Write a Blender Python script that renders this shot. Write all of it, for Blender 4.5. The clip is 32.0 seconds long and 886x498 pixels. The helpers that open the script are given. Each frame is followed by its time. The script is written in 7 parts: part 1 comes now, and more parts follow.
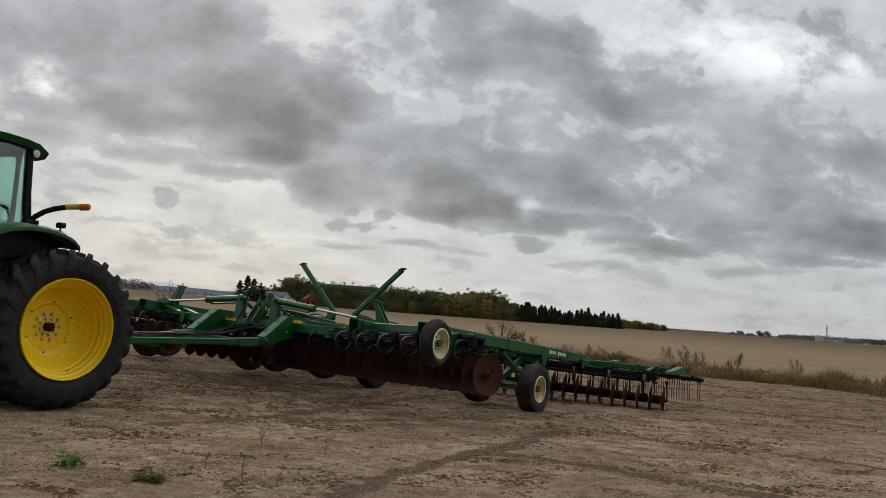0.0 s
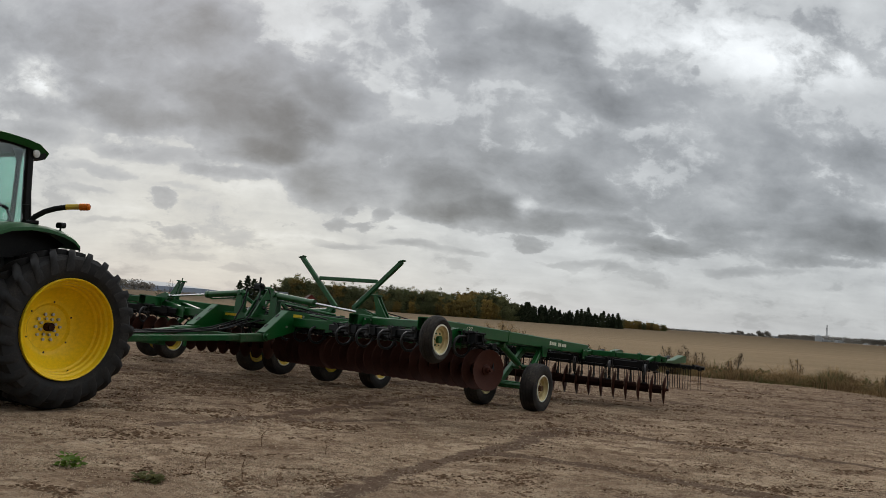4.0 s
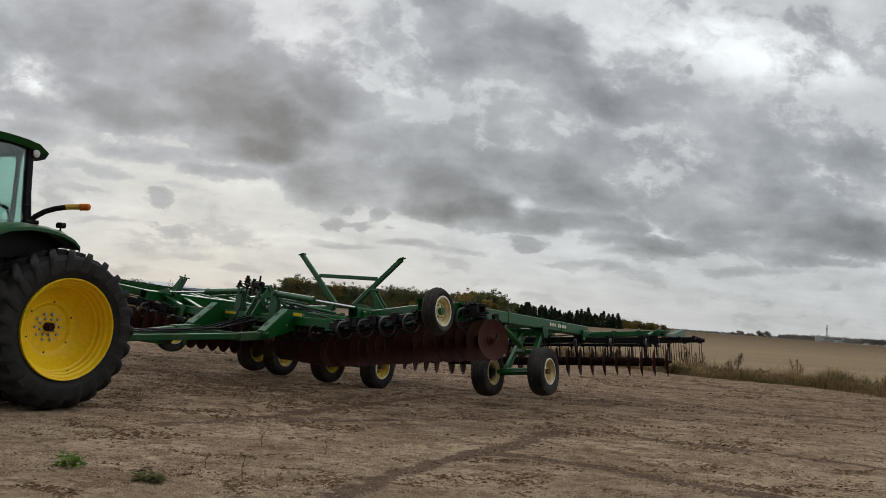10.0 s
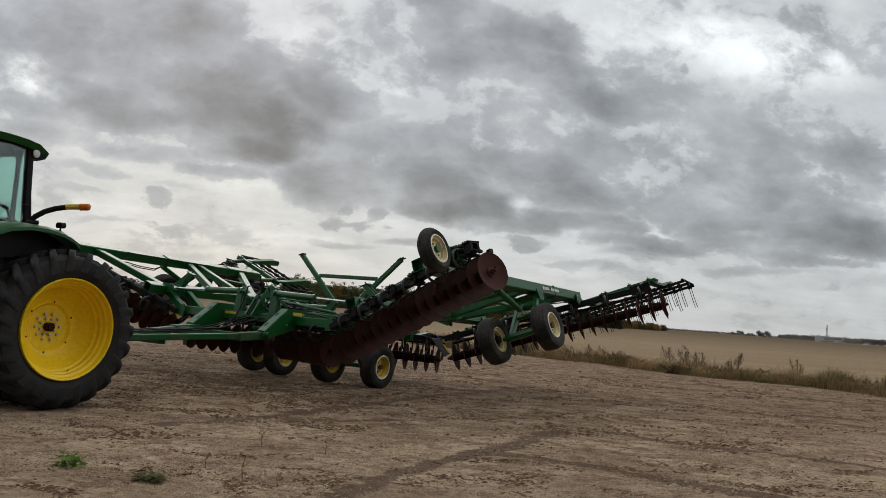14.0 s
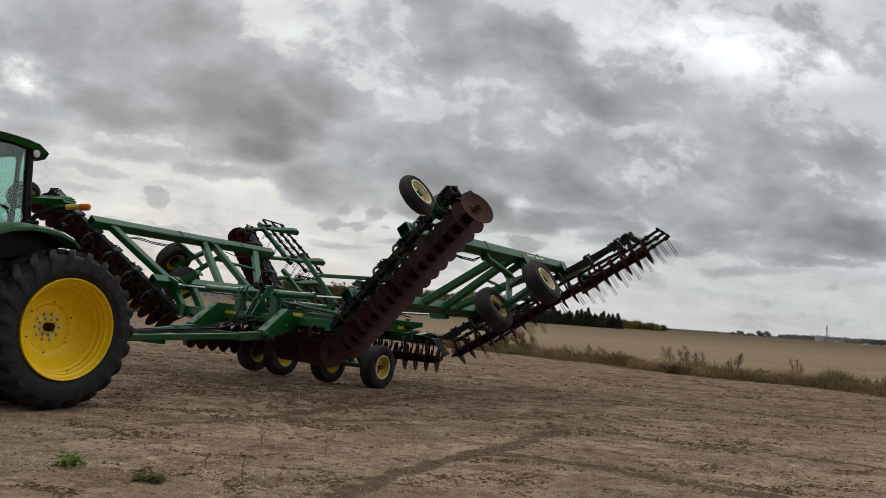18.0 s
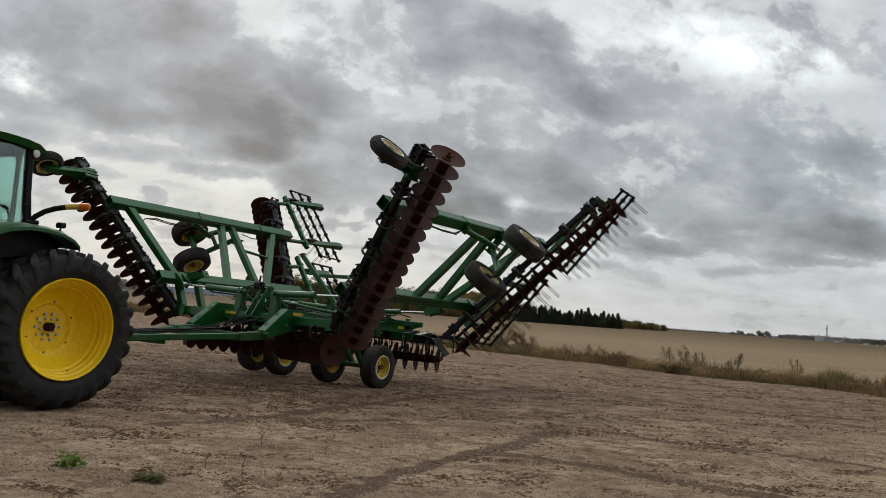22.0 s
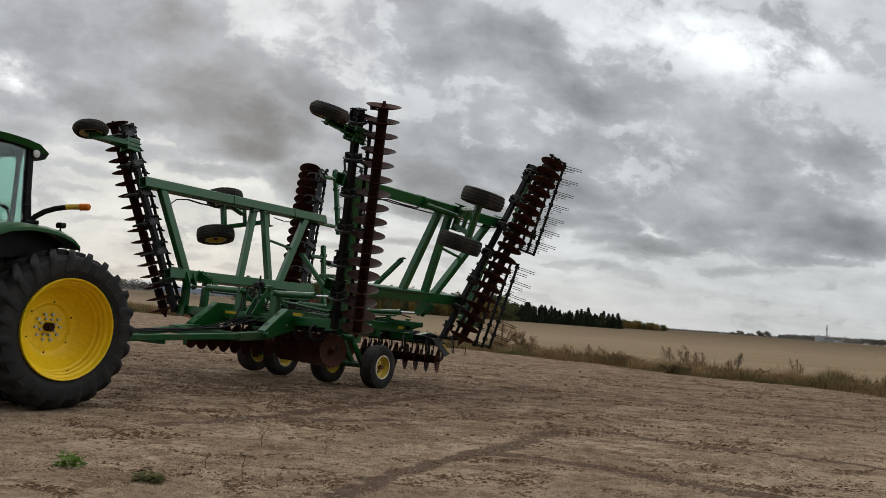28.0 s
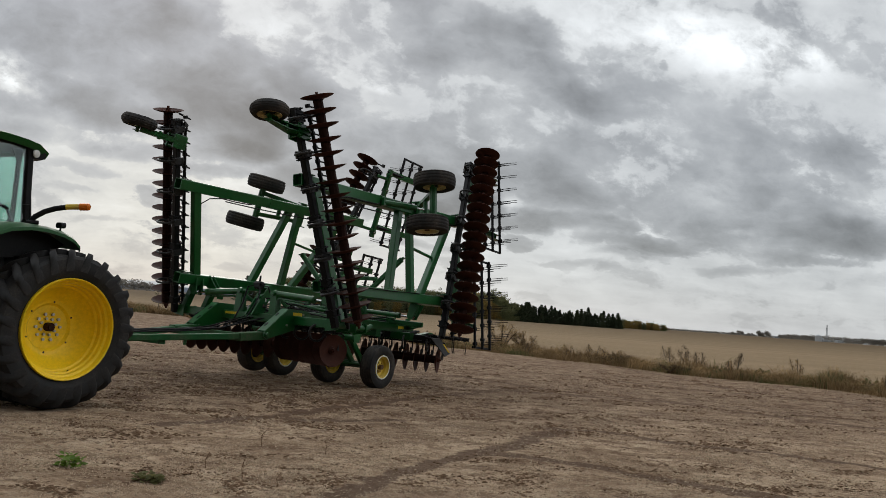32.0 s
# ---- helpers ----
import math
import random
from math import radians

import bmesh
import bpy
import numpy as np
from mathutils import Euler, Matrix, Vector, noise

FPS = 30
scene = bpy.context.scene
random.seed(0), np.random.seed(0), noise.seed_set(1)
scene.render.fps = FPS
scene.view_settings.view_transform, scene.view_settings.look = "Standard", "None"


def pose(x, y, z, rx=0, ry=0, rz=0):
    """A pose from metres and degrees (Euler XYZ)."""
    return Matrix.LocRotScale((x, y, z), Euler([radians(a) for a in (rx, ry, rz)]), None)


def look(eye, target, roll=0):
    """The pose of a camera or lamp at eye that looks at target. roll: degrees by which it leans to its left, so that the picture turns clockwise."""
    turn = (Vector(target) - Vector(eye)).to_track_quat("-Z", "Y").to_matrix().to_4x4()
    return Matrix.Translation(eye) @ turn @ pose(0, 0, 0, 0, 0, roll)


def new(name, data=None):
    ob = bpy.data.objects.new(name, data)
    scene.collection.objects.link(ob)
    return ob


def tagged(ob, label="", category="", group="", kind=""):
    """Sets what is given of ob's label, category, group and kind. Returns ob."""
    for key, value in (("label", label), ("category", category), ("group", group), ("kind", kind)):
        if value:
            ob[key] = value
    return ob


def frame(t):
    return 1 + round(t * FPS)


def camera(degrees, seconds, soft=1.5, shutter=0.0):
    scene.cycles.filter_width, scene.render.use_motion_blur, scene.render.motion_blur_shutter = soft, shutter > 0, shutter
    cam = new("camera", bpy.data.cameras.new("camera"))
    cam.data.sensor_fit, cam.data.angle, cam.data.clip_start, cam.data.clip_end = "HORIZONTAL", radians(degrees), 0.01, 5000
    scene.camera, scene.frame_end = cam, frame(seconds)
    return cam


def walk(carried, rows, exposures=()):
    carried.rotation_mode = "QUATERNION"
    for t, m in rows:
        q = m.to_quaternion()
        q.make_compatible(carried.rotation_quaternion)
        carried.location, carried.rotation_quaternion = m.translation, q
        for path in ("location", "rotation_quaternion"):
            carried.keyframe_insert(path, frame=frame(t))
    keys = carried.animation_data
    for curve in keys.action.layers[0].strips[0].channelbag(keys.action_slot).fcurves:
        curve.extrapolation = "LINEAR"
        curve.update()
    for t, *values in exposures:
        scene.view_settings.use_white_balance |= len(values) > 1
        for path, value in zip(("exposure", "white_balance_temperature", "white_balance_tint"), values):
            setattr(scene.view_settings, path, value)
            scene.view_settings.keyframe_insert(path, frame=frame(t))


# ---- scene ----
cam = camera(56.1, 32.0, 0.8)
EYE = Vector((0, 0, 1.53))
AIM = look(EYE, EYE + Vector((0, math.cos(radians(4.34)), math.sin(radians(4.34)))), 4.31)
walk(cam, [(0, AIM), (32.0, AIM)], [(0, -0.04), (8.0, -0.03), (14.0, 0.02), (25.0, 0.09), (32.0, 0.10)])

# ---- sky, sun ----
world = bpy.data.worlds.new("overcast_sky")
world.use_nodes = True
scene.world = world
SUN_ELEV, SUN_AZ = radians(24), radians(-18)
wn = world.node_tree.nodes
sky = wn.new("ShaderNodeTexSky")
sky.sky_type, sky.sun_disc = "NISHITA", False
sky.sun_elevation, sky.sun_rotation = SUN_ELEV, SUN_AZ
wn["Background"].inputs["Strength"].default_value = 0.05
world.node_tree.links.new(sky.outputs[0], wn["Background"].inputs["Color"])
sun = new("sun", bpy.data.lights.new("sun", "SUN"))
sun.data.energy, sun.data.angle, sun.data.color = 5.0, radians(28), (1, 0.95, 0.88)
sun.matrix_world = look(
    (0, 0, 50),
    (-math.sin(SUN_AZ) * math.cos(SUN_ELEV), -math.cos(SUN_AZ) * math.cos(SUN_ELEV), 50 - math.sin(SUN_ELEV)))


# ---- materials ----
class Mat:
    """A node material with a few shorthand ways to add nodes."""

    def __init__(self, name):
        self.m = bpy.data.materials.new(name)
        self.m.use_nodes = True
        self.t = self.m.node_tree
        self.b = self.t.nodes["Principled BSDF"]
        self.out = self.t.nodes["Material Output"]

    def n(self, kind):
        return self.t.nodes.new("ShaderNode" + kind)

    def vec(self, op):
        x = self.n("VectorMath")
        x.operation = op
        return x

    def link(self, a, b):
        self.t.links.new(a, b)

    def coords(self, which="Object", scale=(1, 1, 1)):
        c, mp = self.n("TexCoord"), self.n("Mapping")
        self.link(c.outputs[which], mp.inputs[0])
        mp.inputs["Scale"].default_value = scale
        return mp.outputs[0]

    def noise(self, vec, scale, detail=5, rough=0.6):
        t = self.n("TexNoise")
        self.link(vec, t.inputs["Vector"])
        t.inputs["Scale"].default_value, t.inputs["Detail"].default_value = scale, detail
        t.inputs["Roughness"].default_value = rough
        return t.outputs[0]

    def ramp(self, fac, stops):
        r = self.n("ValToRGB")
        e = r.color_ramp.elements
        while len(e) < len(stops):
            e.new(0.5)
        for el, (p, c) in zip(e, stops):
            el.position = p
            el.color = (*c, 1) if isinstance(c, tuple) else (c, c, c, 1)
        self.link(fac, r.inputs[0])
        return r.outputs[0]

    def mix(self, fac, a, b, blend="MIX"):
        x = self.n("Mix")
        x.data_type, x.blend_type = "RGBA", blend
        for sock, v in ((x.inputs[0], fac), (x.inputs[6], a), (x.inputs[7], b)):
            if isinstance(v, (int, float)):
                sock.default_value = v
            elif isinstance(v, tuple):
                sock.default_value = (*v, 1)
            else:
                self.link(v, sock)
        return x.outputs[2]

    def math(self, op, a, b=0.0, clamp=False):
        x = self.n("Math")
        x.operation, x.use_clamp = op, clamp
        for sock, v in zip(x.inputs, (a, b)):
            if isinstance(v, (int, float)):
                sock.default_value = v
            else:
                self.link(v, sock)
        return x.outputs[0]

    def bump(self, height, strength, dist=0.02):
        x = self.n("Bump")
        x.inputs["Strength"].default_value, x.inputs["Distance"].default_value = strength, dist
        self.link(height, x.inputs["Height"])
        self.link(x.outputs[0], self.b.inputs["Normal"])

    def base(self, col):
        if isinstance(col, tuple):
            self.b.inputs["Base Color"].default_value = (*col, 1)
        else:
            self.link(col, self.b.inputs["Base Color"])

    def rough(self, v):
        if isinstance(v, (int, float)):
            self.b.inputs["Roughness"].default_value = v
        else:
            self.link(v, self.b.inputs["Roughness"])


def worn(name, col, dirt, rough=0.4, metal=0.0, amount=0.5, grain=30, big=2.5, bump=0.1, vary=0.0, spec=0.25):
    """Paint, rubber or metal with dust and stains at two scales."""
    m = Mat(name)
    v = m.coords()
    a = m.noise(v, big, 4)
    b = m.noise(v, grain, 6, 0.7)
    f = m.math("MULTIPLY", m.ramp(a, [(0.42, 0.0), (0.68, 1.0)]), m.ramp(b, [(0.35, 0.15), (0.65, 1.0)]))
    f = m.math("MULTIPLY", f, amount)
    c = m.mix(m.ramp(b, [(0.3, 0.0), (0.7, 1.0)]), tuple(x * 0.86 for x in col), tuple(min(1, x * 1.12) for x in col))
    c = m.mix(f, c, dirt)
    if vary:
        o = m.n("ObjectInfo")
        c = m.mix(m.math("MULTIPLY", o.outputs["Random"], vary), c, dirt)
    m.base(c)
    m.rough(m.math("ADD", m.math("MULTIPLY", f, 0.4), rough, True))
    m.b.inputs["Metallic"].default_value = metal
    m.b.inputs["Specular IOR Level"].default_value = spec
    m.bump(b, bump, 0.004)
    return m.m


DUST = (0.15, 0.12, 0.085)
GREEN = worn("green_paint", (0.0035, 0.080, 0.0145), DUST, 0.30, 0, 0.16, 40, 1.6, 0.1, 0, 0.4)
GREEN_DUSTY = worn("dusty_green_paint", (0.005, 0.075, 0.016), (0.10, 0.085, 0.06), 0.5, 0, 0.75, 30, 2.0, 0.1, 0, 0.25)
GREEN_DARK = worn("green_gloss_paint", (0.004, 0.068, 0.010), DUST, 0.42, 0, 0.12, 40, 1.6)
YELLOW = worn("yellow_rim_paint", (0.86, 0.57, 0.012), (0.50, 0.32, 0.03), 0.36, 0, 0.12, 25, 2.0, 0.03)
DUSTY_YELLOW = worn("dusty_yellow_rim_paint", (0.62, 0.44, 0.05), (0.25, 0.16, 0.07), 0.5, 0, 0.8, 20, 5.0)
CREAM = worn("faded_cream_rim_paint", (0.62, 0.52, 0.26), (0.22, 0.10, 0.04), 0.55, 0, 0.75, 22, 5.0)
RUBBER = worn("tyre_rubber", (0.016, 0.0158, 0.0158), (0.085, 0.072, 0.058), 0.7, 0, 0.40, 40, 3.0, 0.4, 0, 0.22)
RUBBER_DUSTY = worn("dusty_implement_tyre", (0.020, 0.019, 0.018), (0.12, 0.10, 0.08), 0.8, 0, 0.65, 30, 3.0, 0.3, 0, 0.2)
RUST = worn("rusty_disc_steel", (0.043, 0.0135, 0.0085), (0.115, 0.048, 0.032), 0.62, 0.0, 0.45, 45, 4.0, 0.3, 0.15, 0.12)
RUST_DARK = worn("dark_rusty_shaft", (0.022, 0.0085, 0.006), (0.055, 0.025, 0.017), 0.75, 0.0, 0.5, 45, 4.0, 0.3, 0, 0.1)
BLACK = worn("black_enamel", (0.0055, 0.006, 0.0065), (0.04, 0.033, 0.027), 0.45, 0, 0.3, 40, 3.0, 0.1, 0, 0.15)
STEEL = worn("chromed_rod", (0.45, 0.45, 0.44), (0.3, 0.27, 0.24), 0.18, 1.0, 0.2)
BOLT = worn("zinc_bolt", (0.45, 0.44, 0.40), (0.25, 0.2, 0.15), 0.4, 0.9, 0.4)
SPRING = worn("worn_spring_steel", (0.030, 0.030, 0.031), (0.09, 0.078, 0.065), 0.38, 0.3, 0.4, 40, 3.0, 0.1, 0, 0.3)
HOSE = worn("rubber_hose", (0.005, 0.005, 0.0055), (0.035, 0.03, 0.026), 0.5, 0, 0.3, 30, 2.5, 0.1, 0, 0.15)
DECAL = worn("yellow_decal", (0.72, 0.50, 0.02), DUST, 0.45, 0, 0.25)
CREAM_INK_AND_LIT_RIM = worn("cream_lettering_and_lit_rim", (0.75, 0.74, 0.60), DUST, 0.5, 0, 0.2)
WHITE = worn("white_paint", (0.75, 0.75, 0.73), (0.4, 0.37, 0.33), 0.5, 0, 0.4, 8, 0.6)
PANEL_GREY = worn("dark_grey_panel", (0.055, 0.06, 0.065), (0.10, 0.09, 0.08), 0.5, 0, 0.4, 20, 3.0)
PALE_METAL = worn("pale_sheet_metal", (0.42, 0.44, 0.46), (0.30, 0.30, 0.29), 0.5, 0.0, 0.4, 8, 0.6)
GREY = worn("grey_sheet_metal", (0.20, 0.215, 0.225), (0.14, 0.13, 0.12), 0.5, 0.3, 0.4, 8, 0.6)
BARN_RED = worn("red_barn_paint", (0.20, 0.045, 0.035), (0.13, 0.06, 0.05), 0.8, 0, 0.4, 6, 0.5)
ROOF_RED = worn("brown_shingle_roof", (0.13, 0.075, 0.06), (0.2, 0.17, 0.15), 0.8, 0, 0.4, 6, 0.5)
HUB = worn("rusty_painted_hub", (0.11, 0.06, 0.025), (0.045, 0.022, 0.013), 0.7, 0, 0.7, 25, 12.0)
AMBER = worn("amber_lens", (0.62, 0.15, 0.010), (0.3, 0.12, 0.02), 0.15, 0, 0.2)
LENS = worn("clear_lamp_lens", (0.62, 0.62, 0.60), (0.4, 0.4, 0.38), 0.1, 0, 0.1)


def glass_material():
    m = Mat("green_tinted_glass")
    m.base((0.62, 0.86, 0.78))
    m.rough(0.03)
    m.b.inputs["Transmission Weight"].default_value = 0.0
    tr, gl, mx = m.n("BsdfTransparent"), m.n("BsdfGlossy"), m.n("MixShader")
    tr.inputs[0].default_value = (0.70, 0.835, 0.80, 1)
    gl.inputs["Roughness"].default_value = 0.03
    mx.inputs[0].default_value = 0.05
    m.link(tr.outputs[0], mx.inputs[1])
    m.link(gl.outputs[0], mx.inputs[2])
    m.link(mx.outputs[0], m.out.inputs[0])
    return m.m


GLASS = glass_material()


def ground_material():
    """Dry trampled soil on the yard, stubble on the field past the grass strip."""
    m = Mat("soil_and_stubble")
    v = m.coords()
    sep = m.n("SeparateXYZ")
    m.link(v, sep.inputs[0])
    s = m.math("ADD", m.math("MULTIPLY", sep.outputs[0], 0.69), m.math("MULTIPLY", sep.outputs[1], 0.72))
    wob = m.math("MULTIPLY", m.math("SUBTRACT", m.noise(v, 0.15, 3), 0.5), 4.0)
    far = m.math("MULTIPLY", m.math("SUBTRACT", m.math("ADD", s, wob), 28.0), 0.8, True)
    # soil: pale crust broken by darker crumbly patches, damp trails, residue flecks
    warp = m.n("TexNoise")
    m.link(v, warp.inputs["Vector"])
    warp.inputs["Scale"].default_value, warp.inputs["Detail"].default_value = 1.6, 6
    wv, ws, wa = m.vec("SUBTRACT"), m.vec("SCALE"), m.vec("ADD")
    m.link(warp.outputs["Color"], wv.inputs[0])
    wv.inputs[1].default_value = (0.5, 0.5, 0.5)
    m.link(wv.outputs[0], ws.inputs[0])
    ws.inputs["Scale"].default_value = 0.32
    m.link(v, wa.inputs[0])
    m.link(ws.outputs[0], wa.inputs[1])
    vw = wa.outputs[0]
    flat = m.vec("MULTIPLY")
    soft, sv = m.vec("SCALE"), m.vec("ADD")
    m.link(wv.outputs[0], soft.inputs[0])
    soft.inputs["Scale"].default_value = 0.5
    m.link(v, sv.inputs[0])
    m.link(soft.outputs[0], sv.inputs[1])
    m.link(sv.outputs[0], flat.inputs[0])
    flat.inputs[1].default_value = (1, 1, 0)
    damp = None
    for trail in TRAILS:
        for (ax, ay), (bx, by) in zip(trail, trail[1:]):
            ba = Vector((bx - ax, by - ay, 0))
            pa, dt, sc, df, ln = m.vec("SUBTRACT"), m.vec("DOT_PRODUCT"), m.vec("SCALE"), m.vec("SUBTRACT"), m.vec("LENGTH")
            m.link(flat.outputs[0], pa.inputs[0])
            pa.inputs[1].default_value = (ax, ay, 0)
            m.link(pa.outputs[0], dt.inputs[0])
            dt.inputs[1].default_value = ba / ba.length_squared
            sc.inputs[0].default_value = ba
            m.link(m.math("ADD", dt.outputs["Value"], 0.0, True), sc.inputs["Scale"])
            m.link(pa.outputs[0], df.inputs[0])
            m.link(sc.outputs[0], df.inputs[1])
            m.link(df.outputs[0], ln.inputs[0])
            damp = ln.outputs["Value"] if damp is None else m.math("MINIMUM", damp, ln.outputs["Value"])
    turn = m.n("Mapping")
    m.link(vw, turn.inputs[0])
    turn.inputs["Rotation"].default_value = (0, 0, radians(14))
    turn.inputs["Scale"].default_value = (0.22, 0.9, 1)
    trails = m.noise(turn.outputs[0], 1.6, 6, 0.6)
    patch = m.noise(vw, 0.8, 6, 0.62)
    mid = m.noise(vw, 7.5, 9, 0.72)
    jag, jv = m.vec("SCALE"), m.vec("ADD")
    m.link(wv.outputs[0], jag.inputs[0])
    jag.inputs["Scale"].default_value = 0.12
    m.link(v, jv.inputs[0])
    m.link(jag.outputs[0], jv.inputs[1])
    wa2 = jv.outputs[0]
    fine = m.noise(v, 48.0, 6, 0.8)
    c = m.ramp(mid, [(0.36, (0.280, 0.188, 0.118)), (0.46, (0.385, 0.272, 0.176)), (0.56, (0.450, 0.330, 0.218)), (0.66, (0.52, 0.395, 0.272))])
    # crumbled crust: sharp-edged broken flakes at two sizes, in drifts that run along the yard
    drift = m.n("Mapping")
    m.link(vw, drift.inputs[0])
    drift.inputs["Rotation"].default_value = (0, 0, radians(16))
    drift.inputs["Scale"].default_value = (0.75, 1.0, 1)
    drifts = m.ramp(m.noise(drift.outputs[0], 0.9, 6, 0.62), [(0.42, 0.0), (0.58, 1.0)])
    broken = m.noise(drift.outputs[0], 2.6, 11, 0.74)
    flakes = m.noise(drift.outputs[0], 9.0, 9, 0.74)
    c = m.mix(m.ramp(broken, [(0.56, 0.0), (0.60, 0.45)]), c, (0.52, 0.40, 0.28))
    c = m.mix(m.ramp(broken, [(0.445, 0.62), (0.475, 0.0)]), c, (0.135, 0.080, 0.047))
    crumble = m.math("MULTIPLY", m.math("ADD", m.math("MULTIPLY", drifts, 0.7), 0.3), m.ramp(flakes, [(0.425, 1.0), (0.455, 0.0)]))
    c = m.mix(m.math("MULTIPLY", crumble, 0.85), c, (0.085, 0.047, 0.028))
    c = m.mix(m.ramp(trails, [(0.40, 0.4), (0.46, 0.0)]), c, (0.108, 0.057, 0.031))
    c = m.mix(m.ramp(patch, [(0.42, 0.45), (0.54, 0.0)]), c, m.mix(mid, (0.079, 0.041, 0.023), (0.220, 0.137, 0.079)))
    ragged = m.math("ADD", damp, m.math("MULTIPLY", m.math("SUBTRACT", broken, 0.5), 0.55))
    c = m.mix(m.ramp(ragged, [(0.11, 0.88), (0.17, 0.0)]), c, (0.125, 0.080, 0.053))
    c = m.mix(m.ramp(fine, [(0.33, 0.55), (0.42, 0.0)]), c, (0.075, 0.042, 0.025))
    c = m.mix(m.ramp(fine, [(0.62, 0.0), (0.72, 0.45)]), c, (0.56, 0.45, 0.33))
    # darker worked soil round the implement, past the open crust
    worked = m.math("MULTIPLY", m.math("SUBTRACT", m.math("ADD", sep.outputs[1], m.math("MULTIPLY", wob, 1.5)), 10.5), 0.14, True)
    c = m.mix(m.math("MULTIPLY", worked, m.ramp(broken, [(0.45, 0.82), (0.56, 0.44)])), c, (0.112, 0.068, 0.042))
    # a patch of freshly turned darker soil between the tractor and the yard's edge
    tp, tm, tl = m.vec("SUBTRACT"), m.vec("MULTIPLY"), m.vec("LENGTH")
    m.link(flat.outputs[0], tp.inputs[0])
    tp.inputs[1].default_value = (-3.5, 14.2, 0)
    m.link(tp.outputs[0], tm.inputs[0])
    tm.inputs[1].default_value = (0.13, 0.22, 0)
    m.link(tm.outputs[0], tl.inputs[0])
    turned = m.math("MULTIPLY", m.ramp(tl.outputs["Value"], [(0.5, 1.0), (1.15, 0.0)]), m.ramp(broken, [(0.46, 0.60), (0.56, 0.08)]))
    c = m.mix(turned, c, (0.086, 0.047, 0.028))
    # crumbs: dark clods in clusters, pale flecks of residue
    for scale, lo, hi, col, amount, seed in ((13.0, 0.13, 0.20, (0.070, 0.040, 0.024), 0.7, 1.3), (30.0, 0.15, 0.23, (0.075, 0.043, 0.026), 0.65, 1.9), (42.0, 0.12, 0.18, (0.590, 0.524, 0.450), 0.55, 2.7)):
        vo = m.n("TexVoronoi")
        m.link(wa2, vo.inputs["Vector"])
        vo.inputs["Scale"].default_value = scale
        near = m.ramp(vo.outputs["Distance"], [(lo, 1.0), (hi, 0.0)])
        some = m.ramp(m.noise(v, seed, 5, 0.65), [(0.46, 0.0), (0.58, amount)])
        c = m.mix(m.math("MULTIPLY", near, some), c, col)
    # stubble
    rows = m.n("Mapping")
    m.link(v, rows.inputs[0])
    rows.inputs["Rotation"].default_value = (0, 0, radians(8))
    rows.inputs["Scale"].default_value = (0.004, 0.05, 1)
    band = m.noise(rows.outputs[0], 3.0, 6, 0.6)
    speck = m.noise(v, 3.0, 5, 0.7)
    g = m.ramp(band, [(0.36, (0.230, 0.162, 0.094)), (0.5, (0.258, 0.184, 0.109)), (0.64, (0.290, 0.209, 0.127))])
    g = m.mix(m.ramp(speck, [(0.35, 0.55), (0.6, 0.0)]), g, (0.122, 0.084, 0.045))
    m.base(m.mix(far, c, g))
    m.rough(0.93)
    m.b.inputs["Specular IOR Level"].default_value = 0.06
    h = m.math("ADD", m.math("MULTIPLY", mid, 0.55), m.math("MULTIPLY", fine, 0.25))
    h = m.math("ADD", h, m.math("MULTIPLY", m.math("ADD", flakes, m.math("MULTIPLY", broken, 2.0)), 0.5))
    h = m.math("ADD", h, m.math("MULTIPLY", m.noise(vw, 2.6, 5, 0.6), 1.6))
    m.bump(h, 1.0, 0.06)
    return m.m


EDGE_RUTS = [[(1.5, 24.5), (4.0, 24.3), (6.4, 22.0), (9.3, 21.8), (11.9, 22.0)], [(0.5, 20.8), (2.7, 18.7), (5.2, 17.9), (9.1, 16.8)]]
# damp wheel trails over the yard
TRAILS = [[(-0.71, 6.87), (-0.4, 7.68), (0.17, 8.88), (0.83, 9.8), (1.96, 12.2), (2.48, 12.2), (3.28, 11.5), (4.31, 11.2), (5.73, 10.5)],
          [(0.58, 9.49), (1.56, 9.2), (2.62, 8.62), (3.45, 8.17)], [(-2.99, 9.74), (-2.44, 10.65), (-1.81, 11.83), (-1.02, 13.37), (0.49, 16.24), (1.61, 18.07)],
          [(-1.75, 11.1), (-1.1, 11.25), (-0.47, 11.6)],
          [(6.4, 34.0), (8.36, 23.3), (11.2, 20.8)], [(1.6, 17.8), (5.1, 17.5), (8.4, 15.5)],
          EDGE_RUTS[0], EDGE_RUTS[1]]
SOIL = ground_material()


def leafy(name, dark, light, rough=0.7, thin=0.4):
    m = Mat(name)
    o = m.n("ObjectInfo")
    g = m.n("NewGeometry")
    f = m.math("MULTIPLY", m.math("ADD", o.outputs["Random"], g.outputs["Random Per Island"]), 0.5)
    m.base(m.ramp(f, [(0.15, dark), (0.85, light)]))
    m.rough(rough)
    m.b.inputs["Specular IOR Level"].default_value = 0.12
    back, mx = m.n("BsdfTranslucent"), m.n("MixShader")
    m.link(m.b.inputs["Base Color"].links[0].from_socket, back.inputs[0])
    mx.inputs[0].default_value = thin
    m.link(m.b.outputs[0], mx.inputs[1])
    m.link(back.outputs[0], mx.inputs[2])
    m.link(mx.outputs[0], m.out.inputs[0])
    return m.m


